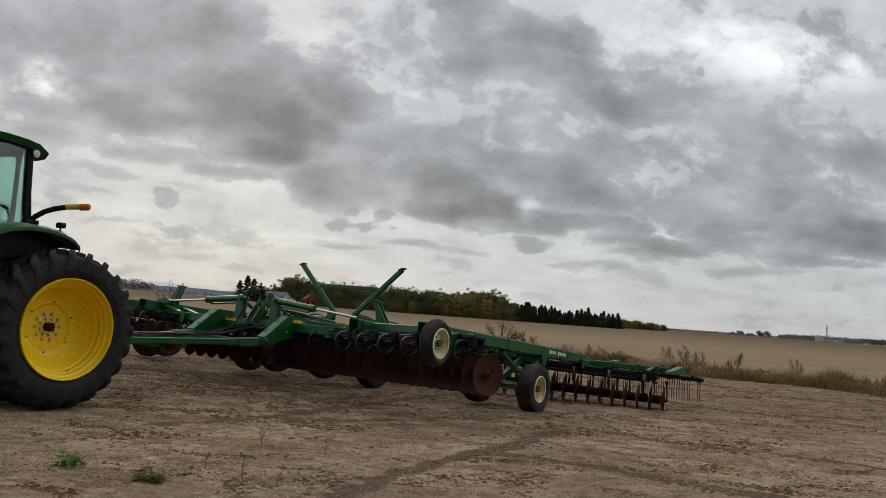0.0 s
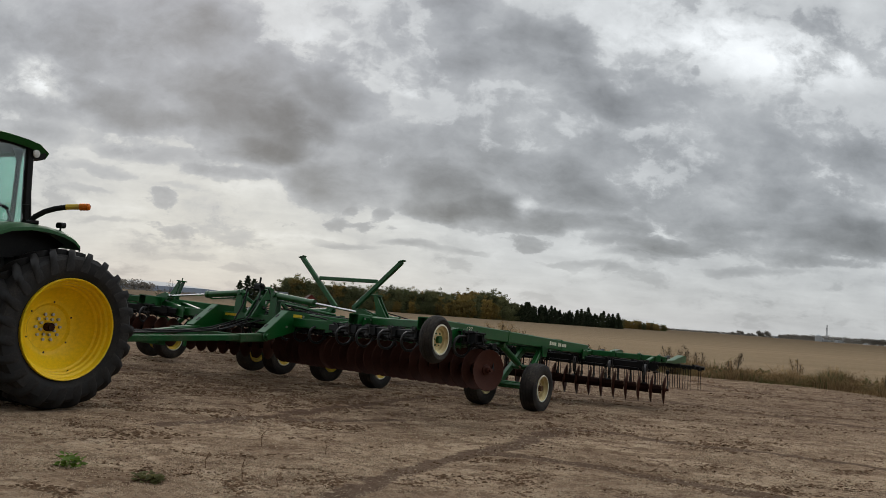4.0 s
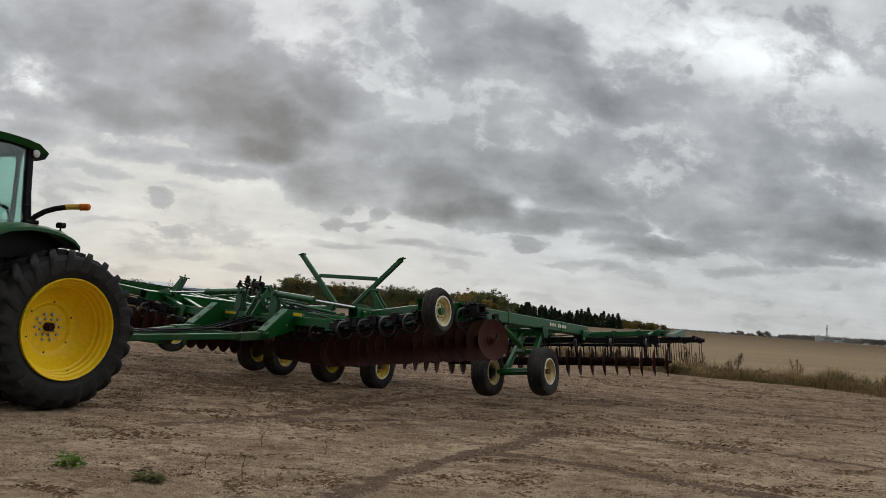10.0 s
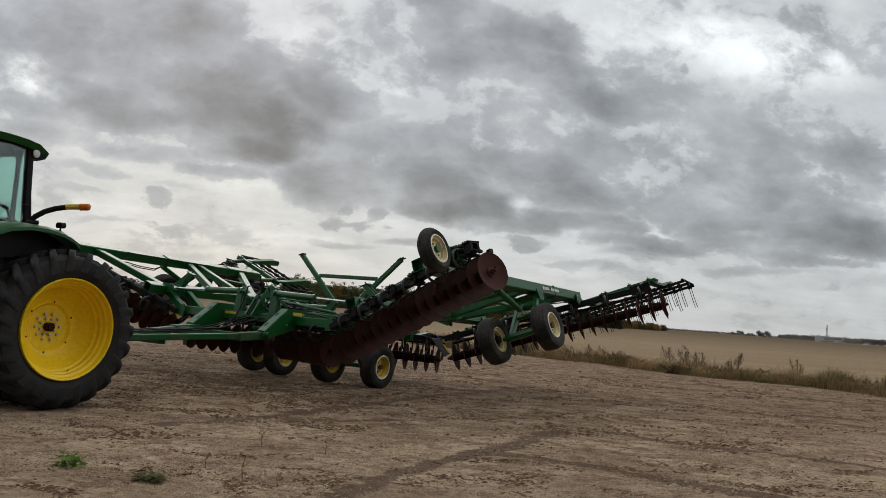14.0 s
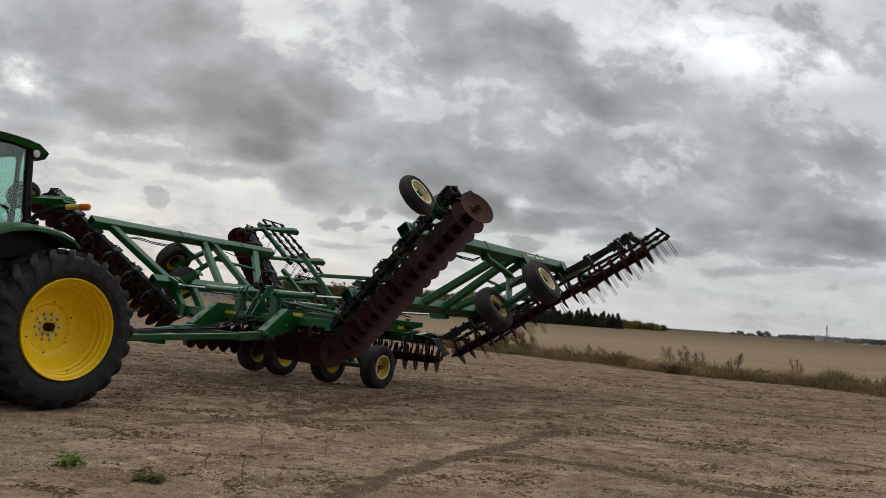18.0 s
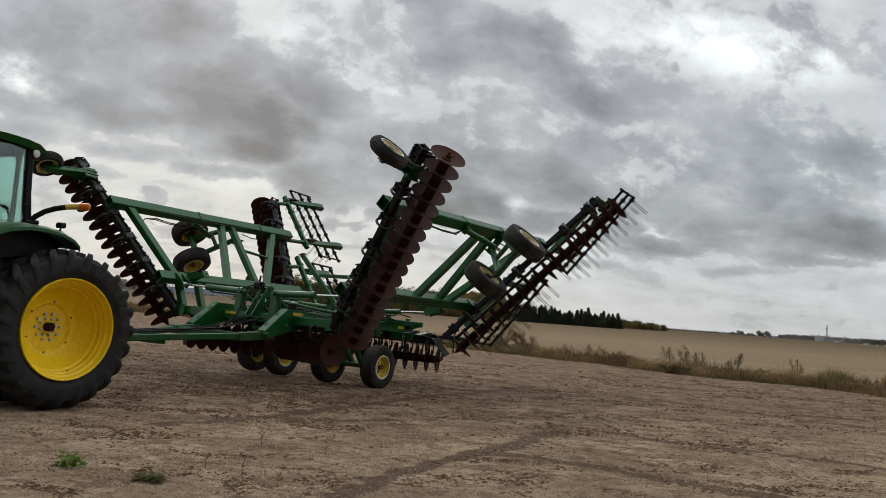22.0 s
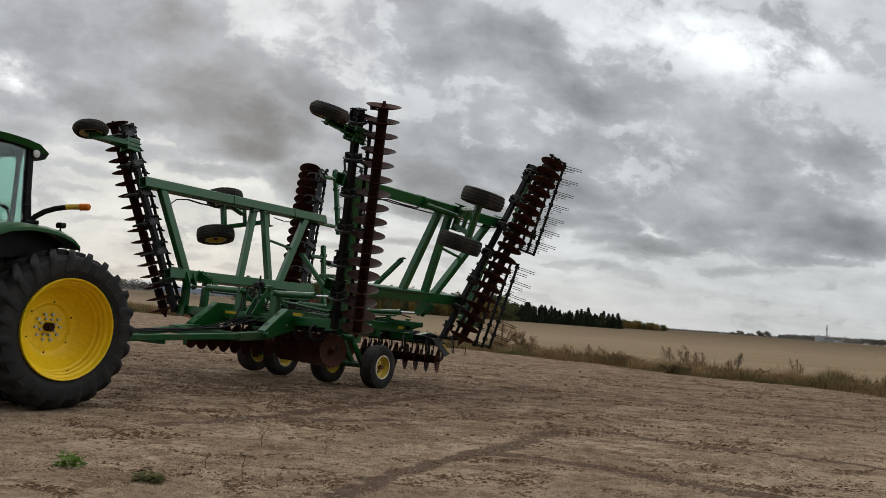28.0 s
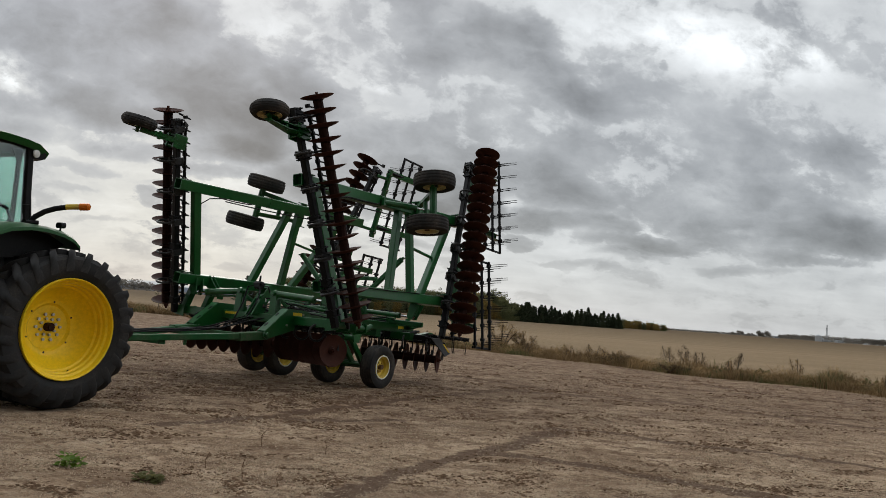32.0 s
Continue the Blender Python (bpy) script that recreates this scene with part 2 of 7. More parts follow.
LEAF_GREEN = leafy("summer_worn_leaves", (0.095, 0.112, 0.056), (0.25, 0.25, 0.115))
LEAF_AUTUMN = leafy("autumn_leaves", (0.17, 0.14, 0.055), (0.44, 0.31, 0.10))
LEAF_CONIFER = leafy("conifer_needles", (0.040, 0.055, 0.034), (0.105, 0.125, 0.068))
LEAF_WEED = leafy("weed_leaves", (0.060, 0.110, 0.014), (0.16, 0.24, 0.040), 0.5)
BARK = worn("bark", (0.06, 0.045, 0.035), (0.11, 0.09, 0.07), 0.9, 0, 0.5, 12, 2.0, 0.5)
DRY_GRASS = leafy("dry_grass", (0.105, 0.066, 0.033), (0.36, 0.242, 0.115))
BROWN_WEED = leafy("brown_weed_leaves", (0.20, 0.130, 0.062), (0.48, 0.335, 0.155), 0.7, 0.55)
DARK_WEED = leafy("dark_brown_weed_leaves", (0.095, 0.066, 0.038), (0.25, 0.180, 0.095), 0.8, 0.4)
GREEN_GRASS = leafy("rank_green_grass", (0.075, 0.075, 0.032), (0.19, 0.18, 0.075), 0.7, 0.5)
STRAW = leafy("straw_residue", (0.14, 0.095, 0.055), (0.46, 0.37, 0.25), 0.7, 0.0)
CRUMB = leafy("soil_crumbs", (0.050, 0.030, 0.019), (0.48, 0.36, 0.248), 0.95, 0.0)
CLOD = worn("soil_clods", (0.15, 0.092, 0.054), (0.075, 0.044, 0.026), 0.95, 0, 0.7, 40, 2, 0.4, 0, 0.06)
# distance haze is put into these pale grey leaf colours
FAR_WOOD_HAZED = leafy("far_woods", (0.19, 0.195, 0.19), (0.36, 0.315, 0.26), 0.8, 0.3)


def cloud_material():
    """Broken stratocumulus lit from behind: thick parts grey, thin parts pale. It passes a part of the sun and sky."""
    m = Mat("cloud_layer")
    c = m.n("TexCoord")
    sep = m.n("SeparateXYZ")
    m.link(c.outputs["Object"], sep.inputs[0])
    y = m.math("MAXIMUM", m.math("ABSOLUTE", sep.outputs[1]), 12.0)
    a, b = m.math("DIVIDE", sep.outputs[0], y), m.math("DIVIDE", sep.outputs[2], y)
    comb = m.n("CombineXYZ")
    m.link(a, comb.inputs[0])
    m.link(b, comb.inputs[1])
    p = comb.outputs[0]
    # puffs are smaller and flatter towards the horizon
    deck = m.n("CombineXYZ")
    m.link(a, deck.inputs[0])
    m.link(m.math("MULTIPLY", m.math("POWER", m.math("MAXIMUM", b, 0.001), 0.75), 1.35), deck.inputs[1])
    dk = deck.outputs[0]

    def shift(vec, scale, detail, amount):
        w = m.n("TexNoise")
        m.link(vec, w.inputs["Vector"])
        w.inputs["Scale"].default_value, w.inputs["Detail"].default_value, w.inputs["Roughness"].default_value = scale, detail, 0.6
        wv, ws = m.vec("SUBTRACT"), m.vec("SCALE")
        m.link(w.outputs["Color"], wv.inputs[0])
        wv.inputs[1].default_value = (0.5, 0.5, 0.5)
        m.link(wv.outputs[0], ws.inputs[0])
        ws.inputs["Scale"].default_value = amount
        return ws.outputs[0]

    def plus(u, v):
        w = m.vec("ADD")
        m.link(u, w.inputs[0])
        m.link(v, w.inputs[1])
        return w.outputs[0]

    def centred(value, amount, about=0.5):
        return m.math("MULTIPLY", m.math("SUBTRACT", value, about), amount)

    # slow bends of the banks, and the rounded heads and wisps on their rims
    q = plus(p, shift(dk, 6.0, 5, 0.07))
    dw = plus(dk, shift(dk, 11.0, 6, 0.045))
    heads = m.n("TexVoronoi")
    m.link(dw, heads.inputs["Vector"])
    for key, x in (("Scale", 15.0), ("Detail", 4.0), ("Roughness", 0.6), ("Lacunarity", 2.3)):
        heads.inputs[key].default_value = x
    heads.normalize = True
    heap = centred(heads.outputs["Distance"], -1.0, 0.30)
    wisp = m.math("ADD", centred(m.noise(dw, 9.0, 9, 0.6), 1.7), centred(m.noise(dw, 34.0, 6, 0.55), 0.5))

    def cover(banks, reach):
        """How deep the banks lie over a place, before their rims are cut."""
        total = None
        nonlocal q
        for k, (cx, cy, rx, ry, tilt, depth) in enumerate(banks):
            if k % 8 == 7:
                nudge = m.vec("SCALE")
                nudge.inputs[0].default_value = (1e-5, 1e-5, 0)
                m.link(total, nudge.inputs["Scale"])
                q = plus(q, nudge.outputs[0])
            mp, ln = m.n("Mapping"), m.vec("LENGTH")
            mp.vector_type = "TEXTURE"
            m.link(q, mp.inputs["Vector"])
            mp.inputs["Location"].default_value = (cx, cy, 0)
            mp.inputs["Rotation"].default_value = (0, 0, radians(tilt))
            mp.inputs["Scale"].default_value = (rx, ry, 1)
            m.link(mp.outputs[0], ln.inputs[0])
            f = m.n("MapRange")
            f.interpolation_type = "SMOOTHSTEP"
            m.link(ln.outputs["Value"], f.inputs[0])
            for i, x in enumerate((0.2, reach, depth, 0.0), 1):
                f.inputs[i].default_value = x
            if total is None:
                total = f.outputs[0]
            elif depth < 0:
                total = m.math("ADD", total, f.outputs[0])
            else:
                x = m.n("Math")
                x.operation = "SMOOTH_MAX"
                m.link(total, x.inputs[0])
                m.link(f.outputs[0], x.inputs[1])
                x.inputs[2].default_value = 0.15
                total = x.outputs[0]
        return total

    def cut(depth, low, high, rough):
        """Cuts a bank's rim along its heads and wisps."""
        f = m.n("MapRange")
        f.interpolation_type = "SMOOTHSTEP"
        rim = m.math("ADD", m.math("MULTIPLY", heap, 0.75 * rough), m.math("MULTIPLY", wisp, rough))
        m.link(m.math("ADD", depth, rim), f.inputs[0])
        for i, x in enumerate((low, high, 0.0, 1.0), 1):
            f.inputs[i].default_value = x
        return f.outputs[0]

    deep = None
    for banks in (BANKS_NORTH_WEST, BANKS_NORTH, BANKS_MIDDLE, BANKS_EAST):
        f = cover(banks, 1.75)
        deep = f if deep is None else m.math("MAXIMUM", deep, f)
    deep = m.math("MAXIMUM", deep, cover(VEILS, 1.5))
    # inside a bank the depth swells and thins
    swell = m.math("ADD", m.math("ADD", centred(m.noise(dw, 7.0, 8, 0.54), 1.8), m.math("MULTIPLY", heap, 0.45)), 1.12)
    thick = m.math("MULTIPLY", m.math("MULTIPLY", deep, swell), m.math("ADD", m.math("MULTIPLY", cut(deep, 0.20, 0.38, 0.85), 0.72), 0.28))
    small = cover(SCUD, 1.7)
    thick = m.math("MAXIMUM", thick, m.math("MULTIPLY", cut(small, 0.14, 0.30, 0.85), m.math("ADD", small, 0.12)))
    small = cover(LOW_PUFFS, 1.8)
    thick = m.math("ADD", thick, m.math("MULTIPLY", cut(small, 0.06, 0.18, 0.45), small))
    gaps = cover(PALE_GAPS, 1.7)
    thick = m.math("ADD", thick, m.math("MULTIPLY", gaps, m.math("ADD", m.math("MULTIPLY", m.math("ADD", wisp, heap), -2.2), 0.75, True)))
    # thin veil everywhere, drawn out in streaks low down; a broken deck past the banks
    streak = m.n("Mapping")
    m.link(dw, streak.inputs[0])
    streak.inputs["Scale"].default_value = (0.35, 1.5, 1)
    thick = m.math("ADD", thick, m.math("MULTIPLY", centred(m.noise(streak.outputs[0], 15.0, 7, 0.55), 0.6), m.ramp(b, [(0.10, 1.0), (0.2, 0.25)])))
    thick = m.math("ADD", thick, m.math("ADD", centred(m.noise(dw, 14.0, 7, 0.52), 0.6), m.math("MULTIPLY", heap, 0.16)))
    past = m.n("MapRange")
    m.link(m.math("MAXIMUM", m.math("ABSOLUTE", a), m.math("ADD", b, 0.18)), past.inputs[0])
    for i, x in enumerate((0.60, 0.80, 0.0, 1.0), 1):
        past.inputs[i].default_value = x
    thick = m.math("ADD", thick, m.math("MULTIPLY", past.outputs[0], m.ramp(m.noise(dw, 3.0, 7, 0.55), [(0.35, 0.0), (0.65, 0.9)])))
    # towards the horizon the deck thins to an even pale haze
    thick = m.math("MULTIPLY", thick, m.ramp(b, [(0.0, 0.45), (0.08, 1.0)]))
    thick = m.math("ADD", thick, m.math("MULTIPLY", m.ramp(b, [(0.03, 1.0), (0.16, 0.0)]), m.ramp(m.math("ADD", a, 0.5), [(0.1, 0.12), (0.5, 0.05), (0.95, 0.16)])))
    light = m.math("MULTIPLY", m.math("EXPONENT", m.math("MULTIPLY", thick, -1.0)), 0.60)
    # pale cream where thin, blue-grey where deep
    col = m.mix(m.ramp(thick, [(0.0, 0.0), (0.6, 1.0)]), (0.962, 1.0, 1.022), (0.952, 1.0, 1.055))
    tone = m.vec("SCALE")
    m.link(col, tone.inputs[0])
    m.link(light, tone.inputs["Scale"])
    col = tone.outputs[0]
    # a warmer, thinner place near the hidden sun
    wv, ws, wl = m.vec("SUBTRACT"), m.vec("MULTIPLY"), m.vec("LENGTH")
    m.link(q, wv.inputs[0])
    wv.inputs[1].default_value = (-0.29, 0.10, 0)
    m.link(wv.outputs[0], ws.inputs[0])
    ws.inputs[1].default_value = (1.0, 1.5, 0)
    m.link(ws.outputs[0], wl.inputs[0])
    col = m.mix(m.math("MULTIPLY", m.ramp(wl.outputs["Value"], [(0.02, 1.0), (0.36, 0.0)]), m.ramp(thick, [(0.05, 1.0), (0.40, 0.0)])), col, m.mix(1.0, col, (1.03, 1.0, 0.94), "MULTIPLY"))
    # the banks round the hidden sun stay a cool grey
    gv, gl = m.vec("SUBTRACT"), m.vec("LENGTH")
    m.link(p, gv.inputs[0])
    gv.inputs[1].default_value = (-0.32, 0.40, 0)
    m.link(gv.outputs[0], gl.inputs[0])
    col = m.mix(m.math("MULTIPLY", m.ramp(gl.outputs["Value"], [(0.05, 1.0), (0.42, 0.0)]), m.ramp(thick, [(0.1, 0.3), (0.6, 1.0)])), col, m.mix(1.0, col, (0.955, 0.985, 1.055), "MULTIPLY"))
    # brighter overhead, duller on the side away from the sun
    high = m.n("MapRange")
    m.link(b, high.inputs[0])
    for i, x in enumerate((0.5, 1.6, 1.0, 3.9), 1):
        high.inputs[i].default_value = x
    away = m.n("MapRange")
    m.link(m.math("DIVIDE", sep.outputs[1], m.math("ADD", m.math("ABSOLUTE", sep.outputs[0]), m.math("ABSOLUTE", sep.outputs[1]))), away.inputs[0])
    for i, x in enumerate((-0.8, 0.25, 0.2, 1.0), 1):
        away.inputs[i].default_value = x
    em, tr, ad = m.n("Emission"), m.n("BsdfTransparent"), m.n("AddShader")
    m.link(col, em.inputs[0])
    m.link(m.math("MULTIPLY", m.math("MULTIPLY", high.outputs[0], away.outputs[0]), CLOUD_LIGHT), em.inputs[1])
    tr.inputs[0].default_value = (0.11, 0.11, 0.11, 1)
    m.link(em.outputs[0], ad.inputs[0])
    m.link(tr.outputs[0], ad.inputs[1])
    m.link(ad.outputs[0], m.out.inputs[0])
    m.m.cycles.emission_sampling = "NONE"
    return m.m


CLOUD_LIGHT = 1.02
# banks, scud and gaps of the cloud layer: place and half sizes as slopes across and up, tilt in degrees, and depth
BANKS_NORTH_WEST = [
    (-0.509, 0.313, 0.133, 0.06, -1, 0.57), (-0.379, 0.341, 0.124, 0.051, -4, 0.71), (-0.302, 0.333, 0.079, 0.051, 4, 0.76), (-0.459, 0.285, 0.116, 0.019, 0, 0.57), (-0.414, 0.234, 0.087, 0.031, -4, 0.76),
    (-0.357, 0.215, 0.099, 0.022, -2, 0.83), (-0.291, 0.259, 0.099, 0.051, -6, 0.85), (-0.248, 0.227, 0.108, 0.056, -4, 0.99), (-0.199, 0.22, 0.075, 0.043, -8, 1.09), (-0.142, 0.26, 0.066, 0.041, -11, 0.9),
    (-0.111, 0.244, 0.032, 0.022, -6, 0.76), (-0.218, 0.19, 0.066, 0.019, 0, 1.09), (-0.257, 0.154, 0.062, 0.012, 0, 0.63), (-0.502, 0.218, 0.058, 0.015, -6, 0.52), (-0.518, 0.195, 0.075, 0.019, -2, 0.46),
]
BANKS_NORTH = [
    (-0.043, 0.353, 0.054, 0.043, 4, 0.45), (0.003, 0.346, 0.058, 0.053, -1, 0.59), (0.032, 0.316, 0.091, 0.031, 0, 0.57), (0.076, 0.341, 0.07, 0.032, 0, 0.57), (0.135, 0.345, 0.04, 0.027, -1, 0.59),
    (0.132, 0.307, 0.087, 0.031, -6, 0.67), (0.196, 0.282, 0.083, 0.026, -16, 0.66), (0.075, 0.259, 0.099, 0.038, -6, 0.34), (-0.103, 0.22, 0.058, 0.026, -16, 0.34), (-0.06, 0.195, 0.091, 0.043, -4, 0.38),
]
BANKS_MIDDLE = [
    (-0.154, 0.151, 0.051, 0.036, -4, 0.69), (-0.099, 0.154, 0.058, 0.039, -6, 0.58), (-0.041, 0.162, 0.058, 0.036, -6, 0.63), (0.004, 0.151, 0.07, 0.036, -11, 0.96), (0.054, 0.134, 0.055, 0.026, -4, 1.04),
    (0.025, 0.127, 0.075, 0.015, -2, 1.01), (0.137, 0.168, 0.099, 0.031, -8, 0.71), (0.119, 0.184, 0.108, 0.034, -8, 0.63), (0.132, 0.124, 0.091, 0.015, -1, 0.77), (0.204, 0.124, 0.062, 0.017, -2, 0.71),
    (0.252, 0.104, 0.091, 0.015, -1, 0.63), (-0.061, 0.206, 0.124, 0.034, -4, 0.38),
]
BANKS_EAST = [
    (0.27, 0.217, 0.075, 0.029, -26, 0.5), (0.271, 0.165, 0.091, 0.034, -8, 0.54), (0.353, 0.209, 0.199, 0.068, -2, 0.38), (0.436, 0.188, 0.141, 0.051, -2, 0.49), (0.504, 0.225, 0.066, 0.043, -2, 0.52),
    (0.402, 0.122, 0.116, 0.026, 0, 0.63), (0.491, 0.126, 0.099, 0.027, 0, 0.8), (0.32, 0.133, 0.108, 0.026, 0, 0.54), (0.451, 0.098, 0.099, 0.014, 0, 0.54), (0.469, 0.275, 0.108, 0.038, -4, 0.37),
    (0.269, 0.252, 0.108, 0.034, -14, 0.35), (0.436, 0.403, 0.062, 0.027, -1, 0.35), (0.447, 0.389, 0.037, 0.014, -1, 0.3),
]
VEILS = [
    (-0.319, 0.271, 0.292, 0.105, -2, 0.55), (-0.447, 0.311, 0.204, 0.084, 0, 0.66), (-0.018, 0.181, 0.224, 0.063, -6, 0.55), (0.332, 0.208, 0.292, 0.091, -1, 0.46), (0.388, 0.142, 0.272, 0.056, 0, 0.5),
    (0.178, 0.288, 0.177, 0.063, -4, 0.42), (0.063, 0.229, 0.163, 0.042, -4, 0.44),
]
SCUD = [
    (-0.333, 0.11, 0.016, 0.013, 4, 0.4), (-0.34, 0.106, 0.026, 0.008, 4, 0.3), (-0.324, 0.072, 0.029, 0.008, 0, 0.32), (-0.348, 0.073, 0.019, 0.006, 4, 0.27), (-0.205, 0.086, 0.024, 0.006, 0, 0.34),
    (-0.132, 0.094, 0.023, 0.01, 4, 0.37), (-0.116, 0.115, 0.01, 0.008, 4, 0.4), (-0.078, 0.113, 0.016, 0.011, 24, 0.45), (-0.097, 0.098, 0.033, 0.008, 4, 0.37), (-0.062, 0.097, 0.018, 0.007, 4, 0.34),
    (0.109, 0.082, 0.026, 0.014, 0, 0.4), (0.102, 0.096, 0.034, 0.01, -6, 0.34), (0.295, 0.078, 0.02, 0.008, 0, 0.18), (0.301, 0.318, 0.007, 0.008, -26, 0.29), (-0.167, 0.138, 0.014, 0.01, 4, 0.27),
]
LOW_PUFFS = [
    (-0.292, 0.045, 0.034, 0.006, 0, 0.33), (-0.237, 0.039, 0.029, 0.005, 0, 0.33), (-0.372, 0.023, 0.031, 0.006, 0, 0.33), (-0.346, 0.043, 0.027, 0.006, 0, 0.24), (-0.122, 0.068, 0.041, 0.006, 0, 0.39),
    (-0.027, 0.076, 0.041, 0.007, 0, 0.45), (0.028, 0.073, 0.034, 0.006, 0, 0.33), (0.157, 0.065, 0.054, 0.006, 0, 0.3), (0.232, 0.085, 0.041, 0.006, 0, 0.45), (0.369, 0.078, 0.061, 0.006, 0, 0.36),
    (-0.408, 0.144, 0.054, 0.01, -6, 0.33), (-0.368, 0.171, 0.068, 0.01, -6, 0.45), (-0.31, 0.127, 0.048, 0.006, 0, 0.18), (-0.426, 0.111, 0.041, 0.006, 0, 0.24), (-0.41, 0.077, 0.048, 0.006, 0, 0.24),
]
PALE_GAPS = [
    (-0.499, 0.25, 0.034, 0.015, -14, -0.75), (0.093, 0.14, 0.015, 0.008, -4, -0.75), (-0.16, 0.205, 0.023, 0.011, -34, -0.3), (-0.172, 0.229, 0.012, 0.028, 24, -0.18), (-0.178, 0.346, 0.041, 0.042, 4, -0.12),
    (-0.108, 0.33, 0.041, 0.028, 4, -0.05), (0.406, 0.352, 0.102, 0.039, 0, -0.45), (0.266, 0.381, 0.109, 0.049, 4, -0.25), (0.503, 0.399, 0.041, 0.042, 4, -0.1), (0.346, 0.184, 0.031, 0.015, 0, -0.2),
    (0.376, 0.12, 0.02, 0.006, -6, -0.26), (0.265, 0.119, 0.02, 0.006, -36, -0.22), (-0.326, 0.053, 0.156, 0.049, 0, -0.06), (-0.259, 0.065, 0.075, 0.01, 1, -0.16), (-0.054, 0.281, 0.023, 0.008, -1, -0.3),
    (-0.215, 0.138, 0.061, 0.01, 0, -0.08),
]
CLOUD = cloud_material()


# ---- mesh helpers ----
class Geo:
    """Collects vertices and faces; flip mirrors the winding."""

    def __init__(self, sx=1, off=(0, 0, 0)):
        self.v, self.f, self.sx, self.off = [], [], sx, Vector(off)

    def add(self, vs, fs):
        k = len(self.v)
        for p in vs:
            p = Vector(p) - self.off
            self.v.append((p.x * self.sx, p.y, p.z))
        for f in fs:
            f = [k + i for i in f]
            self.f.append(f[::-1] if self.sx < 0 else f)
        return self

    def axes(self, p, q, up=(0, 0, 1)):
        a = (Vector(q) - Vector(p)).normalized()
        up = Vector(up)
        if abs(a.dot(up)) > 0.98:
            up = Vector((0, 1, 0))
        s = a.cross(up).normalized()
        return a, s, s.cross(a)

    def beam(self, p, q, w, h, up=(0, 0, 1), c=0.012, hollow=0.0):
        """A rectangular tube from p to q with rounded edges; hollow: how deep its open ends are."""
        p, q = Vector(p), Vector(q)
        a, s, t = self.axes(p, q, up)
        x, y = w / 2, h / 2
        c = min(c, x * 0.6, y * 0.6)
        ring = [(x, y - c), (x - c, y), (-x + c, y), (-x, y - c), (-x, -y + c), (-x + c, -y), (x - c, -y), (x, -y + c)]
        if hollow:
            k = 0.012
            inner = [(i * (x - k) / x, j * (y - k) / y) for i, j in ring]
            loops = [(q - a * hollow, inner), (q, inner), (q, ring), (p, ring), (p, inner), (p + a * hollow, inner)]
        else:
            loops = [(q, ring), (p, ring)]
        vs = [o + s * i + t * j for o, r in loops for i, j in r]
        fs = []
        for k in range(len(loops) - 1):
            for i in range(8):
                j = (i + 1) % 8
                fs.append((k * 8 + i, (k + 1) * 8 + i, (k + 1) * 8 + j, k * 8 + j))
        n = len(loops) - 1
        fs += [tuple(range(8)), tuple(n * 8 + i for i in range(7, -1, -1))]
        return self.add(vs, fs)

    def rod(self, p, q, r, n=10, r2=None):
        p, q = Vector(p), Vector(q)
        a, s, t = self.axes(p, q)
        r2 = r if r2 is None else r2
        vs = []
        for o, rr in ((q, r2), (p, r)):
            vs += [o + s * rr * math.cos(2 * math.pi * i / n) + t * rr * math.sin(2 * math.pi * i / n) for i in range(n)]
        fs = [(i, n + i, n + (i + 1) % n, (i + 1) % n) for i in range(n)]
        fs += [tuple(range(n)), tuple(range(2 * n - 1, n - 1, -1))]
        return self.add(vs, fs)

    def pipe(self, pts, r, n=6):
        """A bent round bar through the points."""
        pts = [Vector(p) for p in pts]
        vs, fs = [], []
        side = None
        for i, p in enumerate(pts):
            a = (pts[min(i + 1, len(pts) - 1)] - pts[max(i - 1, 0)]).normalized()
            if side is None:
                side = a.cross(Vector((0.31, 0.2, 0.9))).normalized()
            side = (side - a * side.dot(a)).normalized()
            up = side.cross(a)
            vs += [p + side * r * math.cos(2 * math.pi * k / n) + up * r * math.sin(2 * math.pi * k / n) for k in range(n)]
        for i in range(len(pts) - 1):
            for k in range(n):
                j = (k + 1) % n
                fs.append((i * n + k, i * n + j, (i + 1) * n + j, (i + 1) * n + k))
        fs += [tuple(range(n - 1, -1, -1)), tuple((len(pts) - 1) * n + k for k in range(n))]
        return self.add(vs, [f[::-1] for f in fs])

    def lathe(self, o, axis, prof, n=24, closed=True):
        """Turns a profile of (along, radius) about axis through o."""
        o = Vector(o)
        a, s, t = self.axes(o, o + Vector(axis))
        vs, fs = [], []
        for x, r in prof:
            vs += [o + a * x + (s * math.cos(2 * math.pi * i / n) + t * math.sin(2 * math.pi * i / n)) * r for i in range(n)]
        m = len(prof)
        for k in range(m if closed else m - 1):
            for i in range(n):
                j = (i + 1) % n
                k2 = (k + 1) % m
                fs.append((k * n + i, k * n + j, k2 * n + j, k2 * n + i))
        return self.add(vs, fs)

    def plate(self, pts, thick, axis):
        """A flat plate: an outline of points, thickened along axis about its middle."""
        d = Vector(axis).normalized() * thick / 2
        pts = [Vector(p) for p in pts]
        n = len(pts)
        vs = [p + d for p in pts] + [p - d for p in pts]
        nrm = (pts[1] - pts[0]).cross(pts[2] - pts[1])
        fs = [tuple(range(n)), tuple(range(2 * n - 1, n - 1, -1))]
        fs += [(i, n + i, n + (i + 1) % n, (i + 1) % n) for i in range(n)]
        if nrm.dot(d) < 0:
            fs = [f[::-1] for f in fs]
        return self.add(vs, fs)

